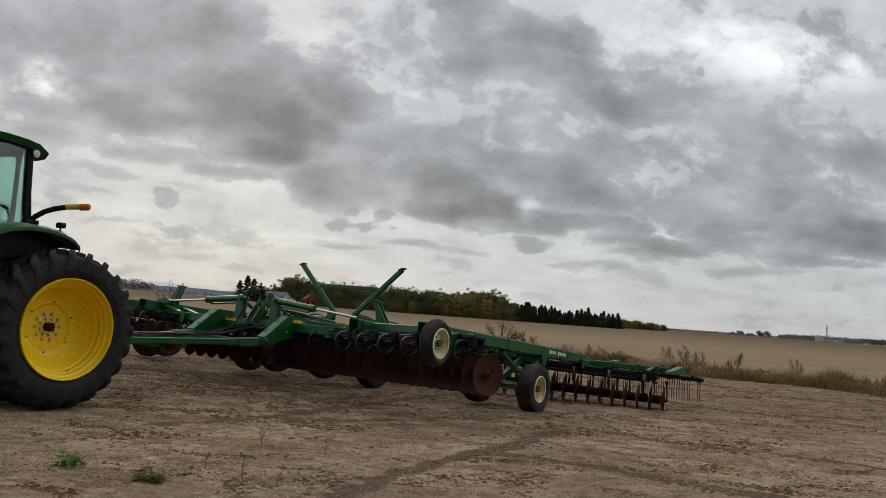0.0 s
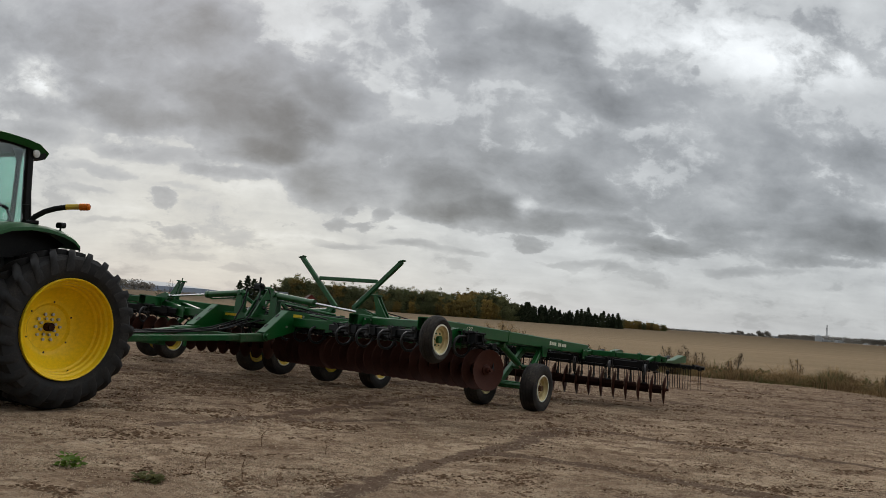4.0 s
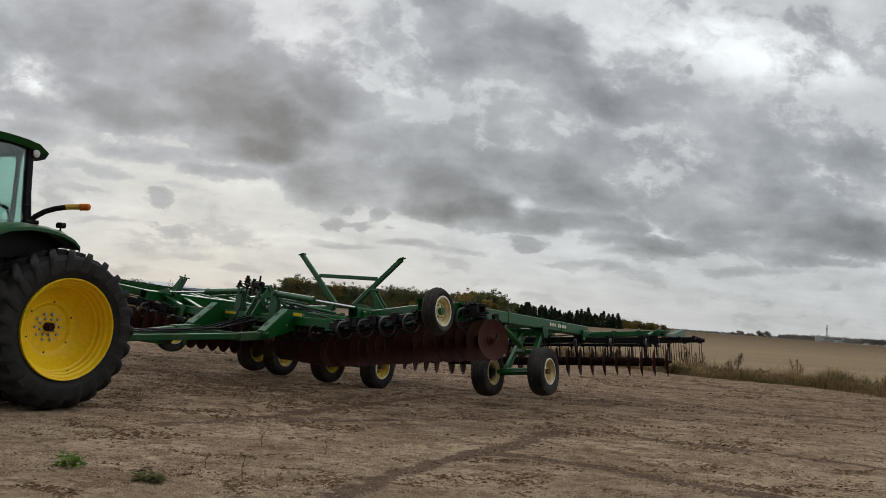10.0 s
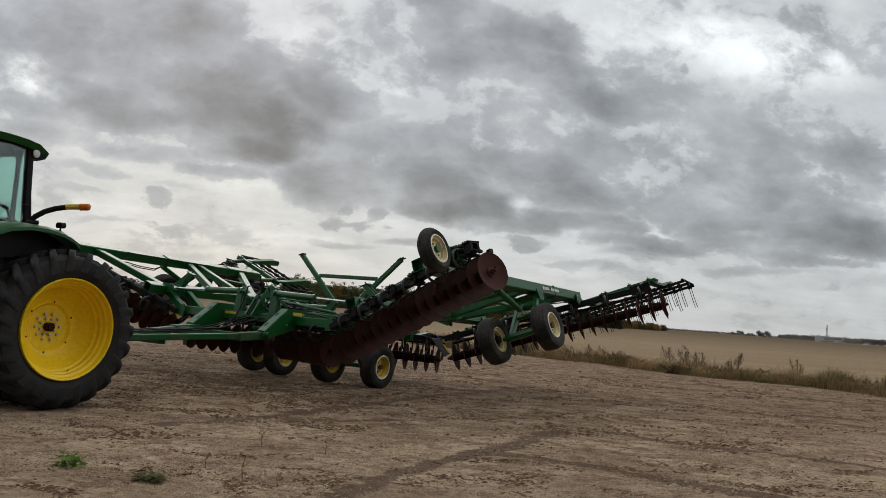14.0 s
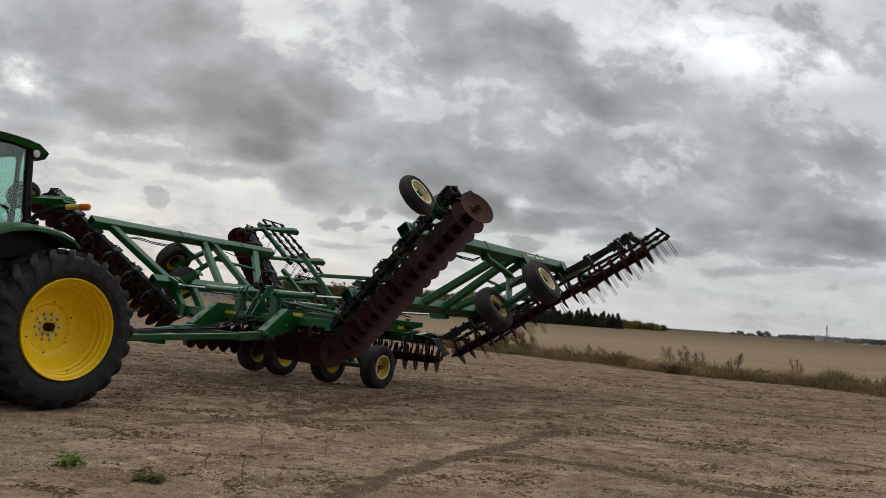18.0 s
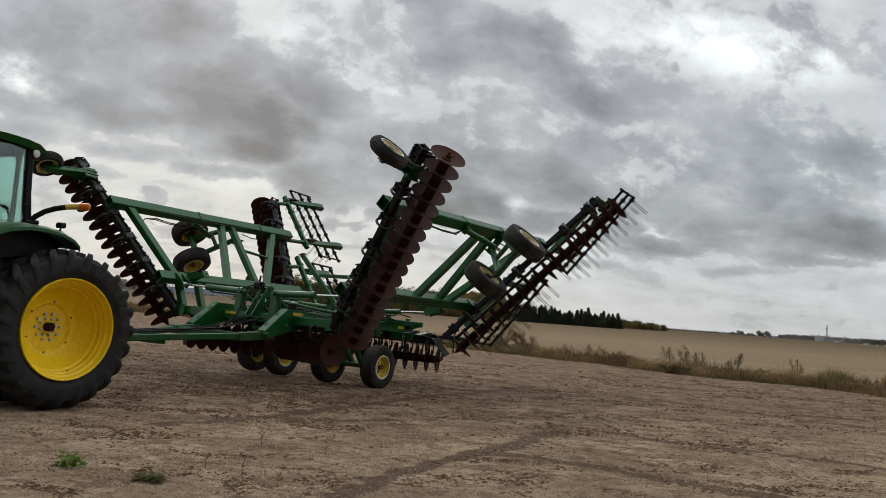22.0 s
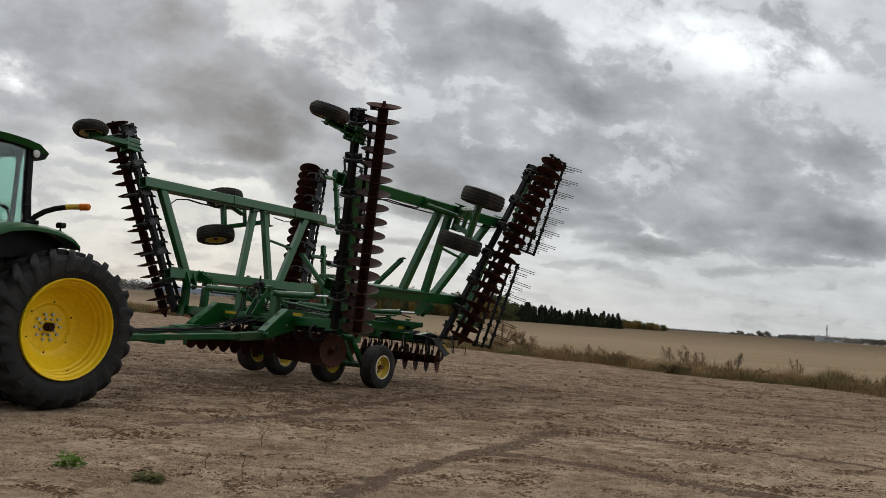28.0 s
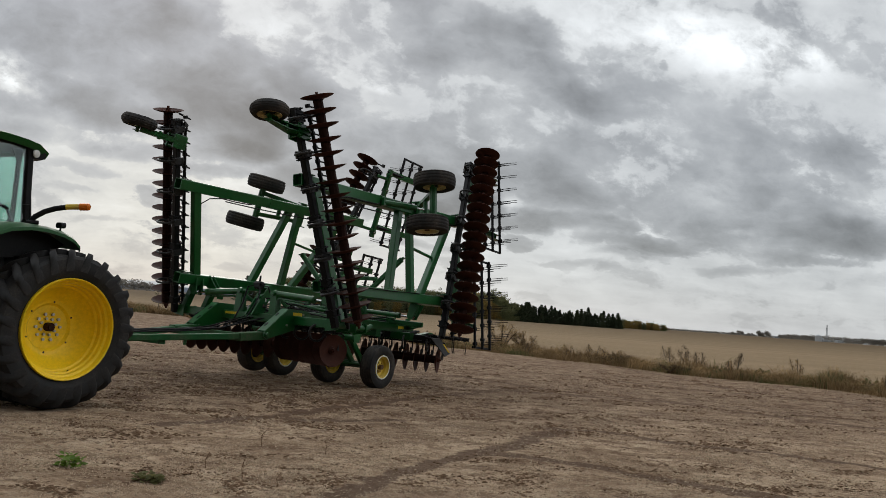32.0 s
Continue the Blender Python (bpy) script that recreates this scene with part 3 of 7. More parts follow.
    def mesh(self, name, mat, smooth=35):
        me = bpy.data.meshes.new(name)
        me.from_pydata(self.v, [], self.f)
        me.materials.append(mat)
        if smooth:
            me.polygons.foreach_set("use_smooth", [True] * len(me.polygons))
            me.set_sharp_from_angle(angle=radians(smooth))
        me.update()
        return me


def part(name, geo, mat, parent, label="", smooth=35):
    """One mesh object under a thing or a part."""
    ob = new(name, geo if isinstance(geo, bpy.types.Mesh) else geo.mesh(name, mat, smooth))
    ob.parent = parent
    return tagged(ob, label)


def thing(name, m, label, category, group="", kind=""):
    ob = new(name)
    ob.matrix_basis = m
    return tagged(ob, label, category, group, kind)


# ---- ground ----
def rise(x, y):
    """Small unevenness of the yard; the far field is level."""
    d = math.hypot(x, y)
    k = max(0.0, 1 - d / 70)
    if k == 0:
        return -0.012
    z = 0.035 * noise.noise((x * 0.5, y * 0.5, 0)) + 0.018 * noise.noise((x * 2.1, y * 2.1, 3)) + 0.012 * noise.noise((x * 5.3, y * 5.3, 6))
    if d < 30:
        z += 0.012 * abs(noise.noise((x * 9, y * 9, 9))) + (0.010 * noise.noise((x * 23, y * 23, 12)) if d < 18 else 0)
    # shallow ruts that run along the yard
    r = math.sin((0.30 * x + 0.95 * y) * 2.1 + 2.0 * noise.noise((x * 0.15, y * 0.2, 7)))
    z -= 0.03 * max(0.0, r - 0.55)
    return k * z - 0.012


def build_ground():
    # rings of growing size round the yard, out to the horizon; finer where the yard lies open
    radii = [0.0, 1.0, 2.0, 3.0, 4.0]
    while radii[-1] < 4600:
        r = radii[-1]
        radii.append(r + (max(0.045, r * 0.0075) if r < 36 else r * 0.03))
    angles = [radians(54 + 72 * i / 520) for i in range(520)] + [radians(126 + 288 * i / 90) for i in range(90)]
    n = len(angles)
    vs, fs = [(0, 0, rise(0, 0))], []
    ca = [(math.cos(a), math.sin(a)) for a in angles]
    for r in radii[1:]:
        for c, s in ca:
            vs.append((r * c, r * s, rise(r * c, r * s)))
    for i in range(n):
        fs.append((0, 1 + i, 1 + (i + 1) % n))
    for k in range(len(radii) - 2):
        a, b = 1 + k * n, 1 + (k + 1) * n
        for i in range(n):
            j = (i + 1) % n
            fs.append((a + i, b + i, b + j, a + j))
    g = Geo()
    g.v, g.f = vs, fs
    ob = new("ground", g.mesh("ground", SOIL, 60))
    tagged(ob, "dry trampled brown soil yard running into a harvested tan field", "ground", kind="structure")


build_ground()


def build_clouds():
    """One cloud deck, a shallow cap that comes down to the horizon."""
    vs, fs, n, rings = [(0, 0, 100)], [], 64, 26
    for k in range(1, rings + 1):
        r = 4700 * (k / rings) ** 2
        z = 100 - 112 * (r / 4700) ** 2
        vs += [(r * math.cos(2 * math.pi * i / n), r * math.sin(2 * math.pi * i / n), z) for i in range(n)]
    fs += [(0, 1 + (i + 1) % n, 1 + i) for i in range(n)]
    for k in range(rings - 1):
        a, b = 1 + k * n, 1 + (k + 1) * n
        fs += [(a + i, a + (i + 1) % n, b + (i + 1) % n, b + i) for i in range(n)]
    g = Geo()
    g.v, g.f = vs, fs
    ob = new("backdrop_clouds", g.mesh("backdrop_clouds", CLOUD, 60))
    return tagged(ob, "broken grey stratocumulus cloud deck with pale gaps", "sky", kind="structure")


clouds = build_clouds()

# ---- disc harrow: its axes are across (towards the open yard), rearwards, up ----
YAW = radians(31.87)
REAR = Vector((math.sin(YAW), math.cos(YAW), 0))
SIDE = Vector((math.cos(YAW), -math.sin(YAW), 0))
UP = (Vector((0, 0, 1)) + REAR * 0.06423 + SIDE * 0.00625).normalized()
REAR_T = (REAR - UP * REAR.dot(UP)).normalized()
SIDE_T = REAR_T.cross(UP)
H6 = Matrix((SIDE_T, REAR_T, UP)).transposed().to_4x4()
H6.translation = (-2.4505, 16.8058, 0)
HITCH = Vector((0, -5.9, 0.25))
LH, HH = 1.979, 1.0754  # wing hinge: half distance and height
PIVOT = Vector((0, 0.72, 1.17))  # axis on which the wheel arms swing
TYRE_R = 0.415


def harrow_at(deg):
    """The harrow raised about its hitch; 0 is fully raised, below 0 lowered."""
    return H6 @ Matrix.Translation(HITCH) @ pose(0, 0, 0, deg) @ Matrix.Translation(-HITCH)


def blade_mesh():
    r, g = 0.280, Geo()
    prof = [(0.0, 0.03), (0.0, 0.10), (0.016, 0.18), (0.038, 0.245), (0.054, r), (0.059, r - 0.002), (0.045, 0.245),
            (0.023, 0.18), (0.008, 0.10), (0.008, 0.03)]
    g.lathe((0, 0, 0), (1, 0, 0), prof, 28)
    return g.mesh("blade", RUST)


BLADE = blade_mesh()


def tine_mesh():
    g = Geo()
    pts = [(0, 0, 0), (0.0, 0.03, -0.05), (0.0, 0.035, -0.2), (0, 0.05, -0.36), (0, 0.09, -0.52)]
    for x in (-0.022, 0.022):
        g.pipe([(x + a, b, c) for a, b, c in pts], 0.0065, 5)
        g.lathe((x - 0.012, 0.0, -0.03), (1, 0, 0), [(0, 0.018), (0, 0.03), (0.03, 0.03), (0.03, 0.018)], 8)
    g.beam((0, -0.045, 0.0), (0, 0.045, 0.0), 0.07, 0.09)
    return g.mesh("spring_tine", BLACK)


TINE = tine_mesh()


def cspring_mesh(dy=0.0):
    """A C-shaped flat spring that holds the gang below its bar: up at the front, round, and down to the bearing."""
    g, pts = Geo(), []
    for i in range(17):
        a = radians(100 + i * 265 / 16)
        pts.append((0.0, -0.14 + 0.150 * math.cos(a), -0.125 + 0.140 * math.sin(a)))
    pts = [(0, 0.08, 0.012), (0, -0.04, 0.016)] + pts[1:] + [(0, 0.02 + dy * 0.6, -0.24), (0, 0.02 + dy, -0.33), (0, 0.02 + dy, -0.39)]
    g.pipe(pts, 0.021, 8)
    g.beam((0, -0.11, 0.07), (0, 0.11, 0.07), 0.13, 0.03)
    g.beam((0, -0.11, -0.075), (0, 0.11, -0.075), 0.13, 0.03)
    for x in (-0.04, 0.04):
        for y in (-0.08, 0.08):
            g.rod((x, y, -0.11), (x, y, 0.105), 0.012, 6)
    g.rod((-0.045, 0.02 + dy, -0.39), (0.045, 0.02 + dy, -0.39), 0.075, 10)
    return g.mesh("c_spring", SPRING)


CSPRING = cspring_mesh()
CSPRING_FRONT = cspring_mesh(0.12)


def along(p, q, right=1):
    """A pose at p whose x axis runs to q, with z up as near as may be."""
    x = (Vector(q) - Vector(p)).normalized()
    y = Vector((0, 0, 1)).cross(x).normalized()
    m = Matrix((x, y, x.cross(y))).transposed().to_4x4()
    m.translation = p
    return m


def gang(parent, p, q, count, s=1, off=(0, 0, 0), cup=1, springs=4, bar_h=0.44, ext=(0.1, -0.12)):
    """A row of blades on one shaft under a bar. p and q: the shaft's ends. cup: which way the blades are hollow."""
    p, q, off = Vector(p), Vector(q), Vector(off)

    def loc(a):
        a = Vector(a) - off
        return Vector((a.x * s, a.y, a.z))

    P, Q = loc(p), loc(q)
    d = (Q - P).normalized()
    g = Geo()
    g.rod(P - d * 0.09, Q + d * 0.09, 0.020, 8)
    n = count - 1
    for i in range(n):
        a, b = P.lerp(Q, (i + 0.06) / n), P.lerp(Q, (i + 0.96) / n)
        g.lathe(a, b - a, [(0, 0.085), (0.02, 0.085), (0.035, 0.060), ((b - a).length - 0.035, 0.060),
                           ((b - a).length - 0.02, 0.085), ((b - a).length, 0.085)], 10)
    part("gang_shaft", g, RUST_DARK, parent)
    for e, k in ((P, -1), (Q, 1)):
        g = Geo()
        g.lathe(e, d * k, [(0, 0.02), (0, 0.075), (0.025, 0.072), (0.035, 0.045), (0.085, 0.042), (0.085, 0.02)], 12)
        g.rod(e + d * k * 0.03, e + d * k * 0.125, 0.024, 8)
        part("end_nut", g, RUST, parent)
    m = along(P, Q) if cup > 0 else along(Q, P)
    for i in range(count):
        ob = part("blade", BLADE, RUST, parent)
        mm = m.copy()
        mm.translation = P.lerp(Q, i / n)
        ob.matrix_basis = mm @ pose(0, 0, 0, i * 37.0)
    up = Vector((0, -0.12 if p.y < 0 else 0.0, bar_h))
    g = Geo()
    g.beam(P + up - d * ext[0], Q + up + d * ext[1], 0.112, 0.112, hollow=0.05)
    part("gang_bar", g, BLACK, parent)
    # clamp plates with their bolts, between the springs
    m0 = along(P, Q).to_3x3()
    for i in range(springs + 2):
        c = P.lerp(Q, 0.04 + 0.86 * i / springs if i <= springs else 0.955) + up
        g = Geo()
        for sy in (-1, 1):
            g.beam(c + m0 @ Vector((-0.07, sy * 0.072, 0)), c + m0 @ Vector((0.07, sy * 0.072, 0)), 0.018, 0.14, c=0.004)
        for sx in (-0.05, 0.05):
            for sz in (-0.072, 0.072):
                g.rod(c + m0 @ Vector((sx, -0.11, sz)), c + m0 @ Vector((sx, 0.11, sz)), 0.013, 6)
        if i > springs:
            # the end clamp also holds the scraper bar
            e = Vector((0, 0.26 if p.y < 0 else 0.27, -0.07))
            g.beam(c + m0 @ Vector((0, -0.10, 0.08)), c + e + Vector((0, 0, 0.05)), 0.07, 0.03, c=0.004)
            g.beam(c + m0 @ Vector((0, -0.10, -0.08)), c + e + Vector((0, 0, -0.03)), 0.07, 0.03, c=0.004)
        part("bar_clamp", g, BLACK, parent)
    turn = along(P, Q)
    face = Vector((0, -1, 0))
    if (turn.to_3x3() @ face).y > 0:
        turn = along(Q, P)
    for i in range(springs):
        ob = part("c_spring", CSPRING_FRONT if p.y < 0 else CSPRING, BLACK, parent)
        mm = turn.copy()
        mm.translation = P.lerp(Q, (i + 0.5) / springs * 0.94 + 0.03 + 0.5 / n) + up
        ob.matrix_basis = mm
    # scraper bar behind the blades with its blades
    g = Geo()
    back = Vector((0, 0.14, 0.33)) if p.y < 0 else Vector((0, 0.27, 0.34))
    g.beam(P + back - d * ext[0], Q + back + d * (ext[1] - 0.1), 0.05, 0.06)
    for i in range(count):
        e = P.lerp(Q, i / n)
        g.beam(e + back - d * 0.03, e + back + d * 0.03, 0.075, 0.075)
        g.pipe([e + back, e + Vector((0, 0.30, 0.28)), e + Vector((0, 0.24, 0.16)) + d * 0.03, e + Vector((0, 0.19, 0.08)) + d * 0.05], 0.016, 5)
        g.plate([e + Vector((0, 0.23, 0.17)) + d * 0.05, e + Vector((0, 0.15, 0.20)) + d * 0.045, e + Vector((0, 0.09, 0.02)) + d * 0.06, e + Vector((0, 0.17, 0.0)) + d * 0.06], 0.012, d)
    part("scraper_bar", g, BLACK, parent)


def tyre_profile(r, w, rim, crown=0.05):
    """A rounded tread with shallow ribs, and bulging walls; crown: how far the shoulders fall."""
    h = w / 2
    wall = [(-0.72, rim), (-0.95, rim + (r - rim) * 0.30), (-1.0, rim + (r - rim) * 0.52), (-0.96, r * (1 - crown) - (r - rim) * 0.16)]
    tread = []
    for k in range(-8, 9):
        x = k / 8 * 0.86
        y = r * (1 - crown * abs(x / 0.86) ** 2.2)
        tread.append((x, y - (0.022 * r if k in (-6, -2, 2, 6) else 0)))
    return [(x * h, y) for x, y in wall + tread + [(-a, b) for a, b in wall[::-1]]]


def wheel(parent, c, s, off, r=TYRE_R, w=0.29, rim=0.215, paint=None, face=1, hub=None, crown=0.05):
    """A ribbed implement tyre on a dished rim; face: the side on which the hub shows. Returns its two meshes."""
    t = Geo(s, off)
    t.lathe(c, (1, 0, 0), tyre_profile(r, w, rim, crown), 40)
    a = part("tyre", t, RUBBER_DUSTY, parent)
    k = face
    g = Geo(s, off)
    h = w / 2 * k
    g.lathe(c, (1, 0, 0), [(h * 0.80, rim + 0.012), (h * 0.86, rim + 0.010), (h * 0.86, rim - 0.006), (h * 0.62, rim - 0.02), (h * 0.50, rim - 0.045),
                           (h * 0.20, rim - 0.055), (h * 0.12, rim * 0.55), (h * 0.30, rim * 0.40), (h * 0.30, 0.02), (h * 0.18, 0.02),
                           (h * 0.0, rim * 0.55), (h * 0.08, rim - 0.065), (-h * 0.55, rim - 0.05), (-h * 0.62, rim - 0.02), (-h * 0.84, rim - 0.008), (-h * 0.84, rim + 0.01)][::k], 28)
    b = part("rim", g, paint or YELLOW, parent)
    # pale ring: the light that the rim's edge catches, painted as cream
    g = Geo(s, off)
    g.lathe(c, (1, 0, 0), [(h * 0.855, rim + 0.013), (h * 0.885, rim + 0.008), (h * 0.885, rim - 0.008), (h * 0.855, rim - 0.010)][::k], 28)
    edge = part("rim_edge", g, CREAM_INK_AND_LIT_RIM, parent, "pale rim edge, its bright catch of light put in the colour")
    g = Geo(s, off)
    c = Vector(c)
    g.rod(c + Vector((h * 0.1, 0, 0)), c + Vector((h * 0.75, 0, 0)), 0.05, 10)
    for i in range(6):
        q = c + Vector((0, 0.085 * math.cos(i * math.pi / 3), 0.085 * math.sin(i * math.pi / 3)))
        g.rod(q + Vector((h * 0.15, 0, 0)), q + Vector((h * 0.36, 0, 0)), 0.012, 6)
    n = part("hub", g, hub or HUB, parent, "wheel hub with its bolts")
    # black core added so that the rim's shaded back recess looks dark
    g = Geo(s, off)
    g.lathe(c, (1, 0, 0), [(h * 0.1, 0.02), (h * 0.1, rim * 0.62), (-h * 0.25, rim * 0.60), (-h * 0.32, rim * 0.36), (-h * 0.8, rim * 0.30), (-h * 0.8, 0.02)][::-k], 18)
    carrier = part("hub_carrier", g, BLACK, parent, "black hub carrier at the wheel's back, added to darken the shaded recess")
    return [a, b, n, edge, carrier]


SWING = []  # wheels and arms that swing as the harrow is raised


def lift_arms(parent, va, vb, s, off, cyl=True):
    """The axle beam of a wheel pair with its two arms up to the pivot."""
    g = Geo(s, off)
    mid = (va + vb) / 2
    z = TYRE_R
    g.beam((vb + 0.13, 0.06, z), (va - 0.13, 0.06, z), 0.10, 0.12)
    g.rod((vb - 0.02, 0.03, z), (va + 0.02, 0.03, z), 0.04, 8)
    for k in (-0.16, 0.16):
        g.beam((mid + k * 1.5, 0.06, z), (mid + k, PIVOT.y, PIVOT.z - 0.06), 0.09, 0.10)
    g.rod((mid - 0.26, PIVOT.y, PIVOT.z - 0.06), (mid + 0.26, PIVOT.y, PIVOT.z - 0.06), 0.07, 12)
    g.rod((mid - 0.24, 0.38, 0.755), (mid + 0.24, 0.38, 0.755), 0.045, 10)
    arm = part("wheel_arm", g, GREEN, parent)
    SWING.append((arm, off, s))
    for k in (-0.25, 0.25):
        g = Geo(s, off)
        y, z = PIVOT.y, PIVOT.z
        g.plate([(mid + k, y - 0.14, z + 0.02), (mid + k, y + 0.12, z + 0.02), (mid + k, y + 0.08, z - 0.17), (mid + k, y - 0.08, z - 0.17)], 0.02, (1, 0, 0))
        part("pivot_plate", g, GREEN, parent)
    if cyl:
        a, b = Vector((mid, -0.50, 1.10)), Vector((mid, 0.38, 0.755))
        g = Geo(s, off)
        g.rod(a, a.lerp(b, 0.80), 0.055, 12)
        g.rod(a + Vector((-0.07, 0, 0)), a + Vector((0.07, 0, 0)), 0.05, 8)
        part("lift_cylinder", g, GREEN, parent)
        g = Geo(s, off)
        g.rod(a.lerp(b, 0.78), b, 0.03, 10)
        part("cylinder_rod", g, STEEL, parent)


def centre_lift(parent, va, vb, s):
    """The axle beam of the middle wheel pair, with arms that lead up to a cross tube, and the cylinder above."""
    g = Geo(s)
    z, mid = TYRE_R, (va + vb) / 2
    g.beam((vb + 0.13, 0.0, z), (va - 0.13, 0.04, z), 0.10, 0.12)
    g.rod((vb - 0.02, -0.1, z), (va + 0.02, 0.02, z), 0.04, 8)
    for k in (-0.12, 0.12):
        g.beam((mid + k, 0.02, z), (mid + k, -0.44, 0.90), 0.07, 0.11)
    g.rod((mid - 0.2, -0.44, 0.90), (mid + 0.2, -0.44, 0.90), 0.06, 12)
    SWING.append((part("wheel_arm", g, GREEN, parent), (0, 0, 0), s))
    g = Geo(s)
    g.rod((mid, -0.44, 0.90), (mid, -0.15, 1.0), 0.03, 10)
    g.rod((mid, -0.20, 0.985), (mid, 0.30, 1.16), 0.06, 12)
    part("lift_cylinder", g, GREEN, parent)
    for k in (-0.25, 0.25):
        g = Geo(s)
        g.plate([(mid + k, -0.62, 1.12), (mid + k, -0.28, 1.12), (mid + k, -0.36, 0.82), (mid + k, -0.52, 0.82)], 0.02, (1, 0, 0))
        part("pivot_plate", g, GREEN, parent)


def tine_section(parent, v0, v1, u, s, off, w=1.18, bars=3, gap=0.35, long=0.85):
    """A section of the trailing tine harrow: cross bars with spring tines, and its fore-and-aft rails."""
    off = Vector(off)
    g = Geo(s, off)
    for k in range(bars):
        g.beam((v0, u + k * gap, w), (v1, u + k * gap, w), 0.055, 0.055)
    for v in (v0 + 0.03, v1 - 0.03):
        g.beam((v, u - 0.05, w + 0.035), (v, u + (bars - 1) * gap + 0.05, w + 0.035), 0.05, 0.03)
    part("tine_frame", g, BLACK, parent)
    n = max(2, round((v1 - v0) / 0.34))
    for k in range(bars):
        for i in range(n):
            v = v0 + 0.05 + (v1 - v0 - 0.1) * (i + (0.15, 0.5, 0.85)[k % 3]) / n
            ob = part("spring_tine", TINE, BLACK, parent)
            ob.matrix_basis = Matrix.Translation(((v - off.x) * s, u + k * gap - off.y, w - off.z))
            ob.scale = (1, 1, long)


def wedge(parent, v, u, s, off, w=1.14, k=1.0):
    """The folded-plate link that carries a tine section."""
    g = Geo(s, off)
    side = [(0.0, 0.03), (0.50, 0.10), (1.22, 0.36), (1.38, 0.36), (1.42, 0.30), (1.42, 0.12), (0.55, 0.0), (0.0, -0.04)]
    side = [(a * k, b * k * 0.55) for a, b in side]
    for k in (-0.06, 0.06):
        g.plate([(v + k, u + a, w + b) for a, b in side], 0.012, (1, 0, 0))
    for (a, b), (c, d) in zip(side[:4], side[1:5]):
        g.plate([(v - 0.06, u + a, w + b), (v + 0.06, u + a, w + b), (v + 0.06, u + c, w + d), (v - 0.06, u + c, w + d)], 0.012, (0, -0.3, 1))
    part("tine_link", g, GREEN, parent)
    g = Geo(s, off)
    g.rod((v, u - 0.10, w + 0.02), (v, u + 0.42, w + 0.13), 0.02, 6)
    g.rod((v, u + 0.02, w + 0.045), (v, u + 0.32, w + 0.11), 0.038, 8)
    part("link_spring", g, BLACK, parent)


def letters(text, size, m, parent, mat, name="lettering"):
    cu = bpy.data.curves.new(name, "FONT")
    cu.body, cu.size, cu.extrude, cu.align_x, cu.align_y = text, size, 0.001, "CENTER", "CENTER"
    cu.materials.append(mat)
    ob = new(name, cu)
    ob.parent = parent
    ob.matrix_basis = m
    return ob


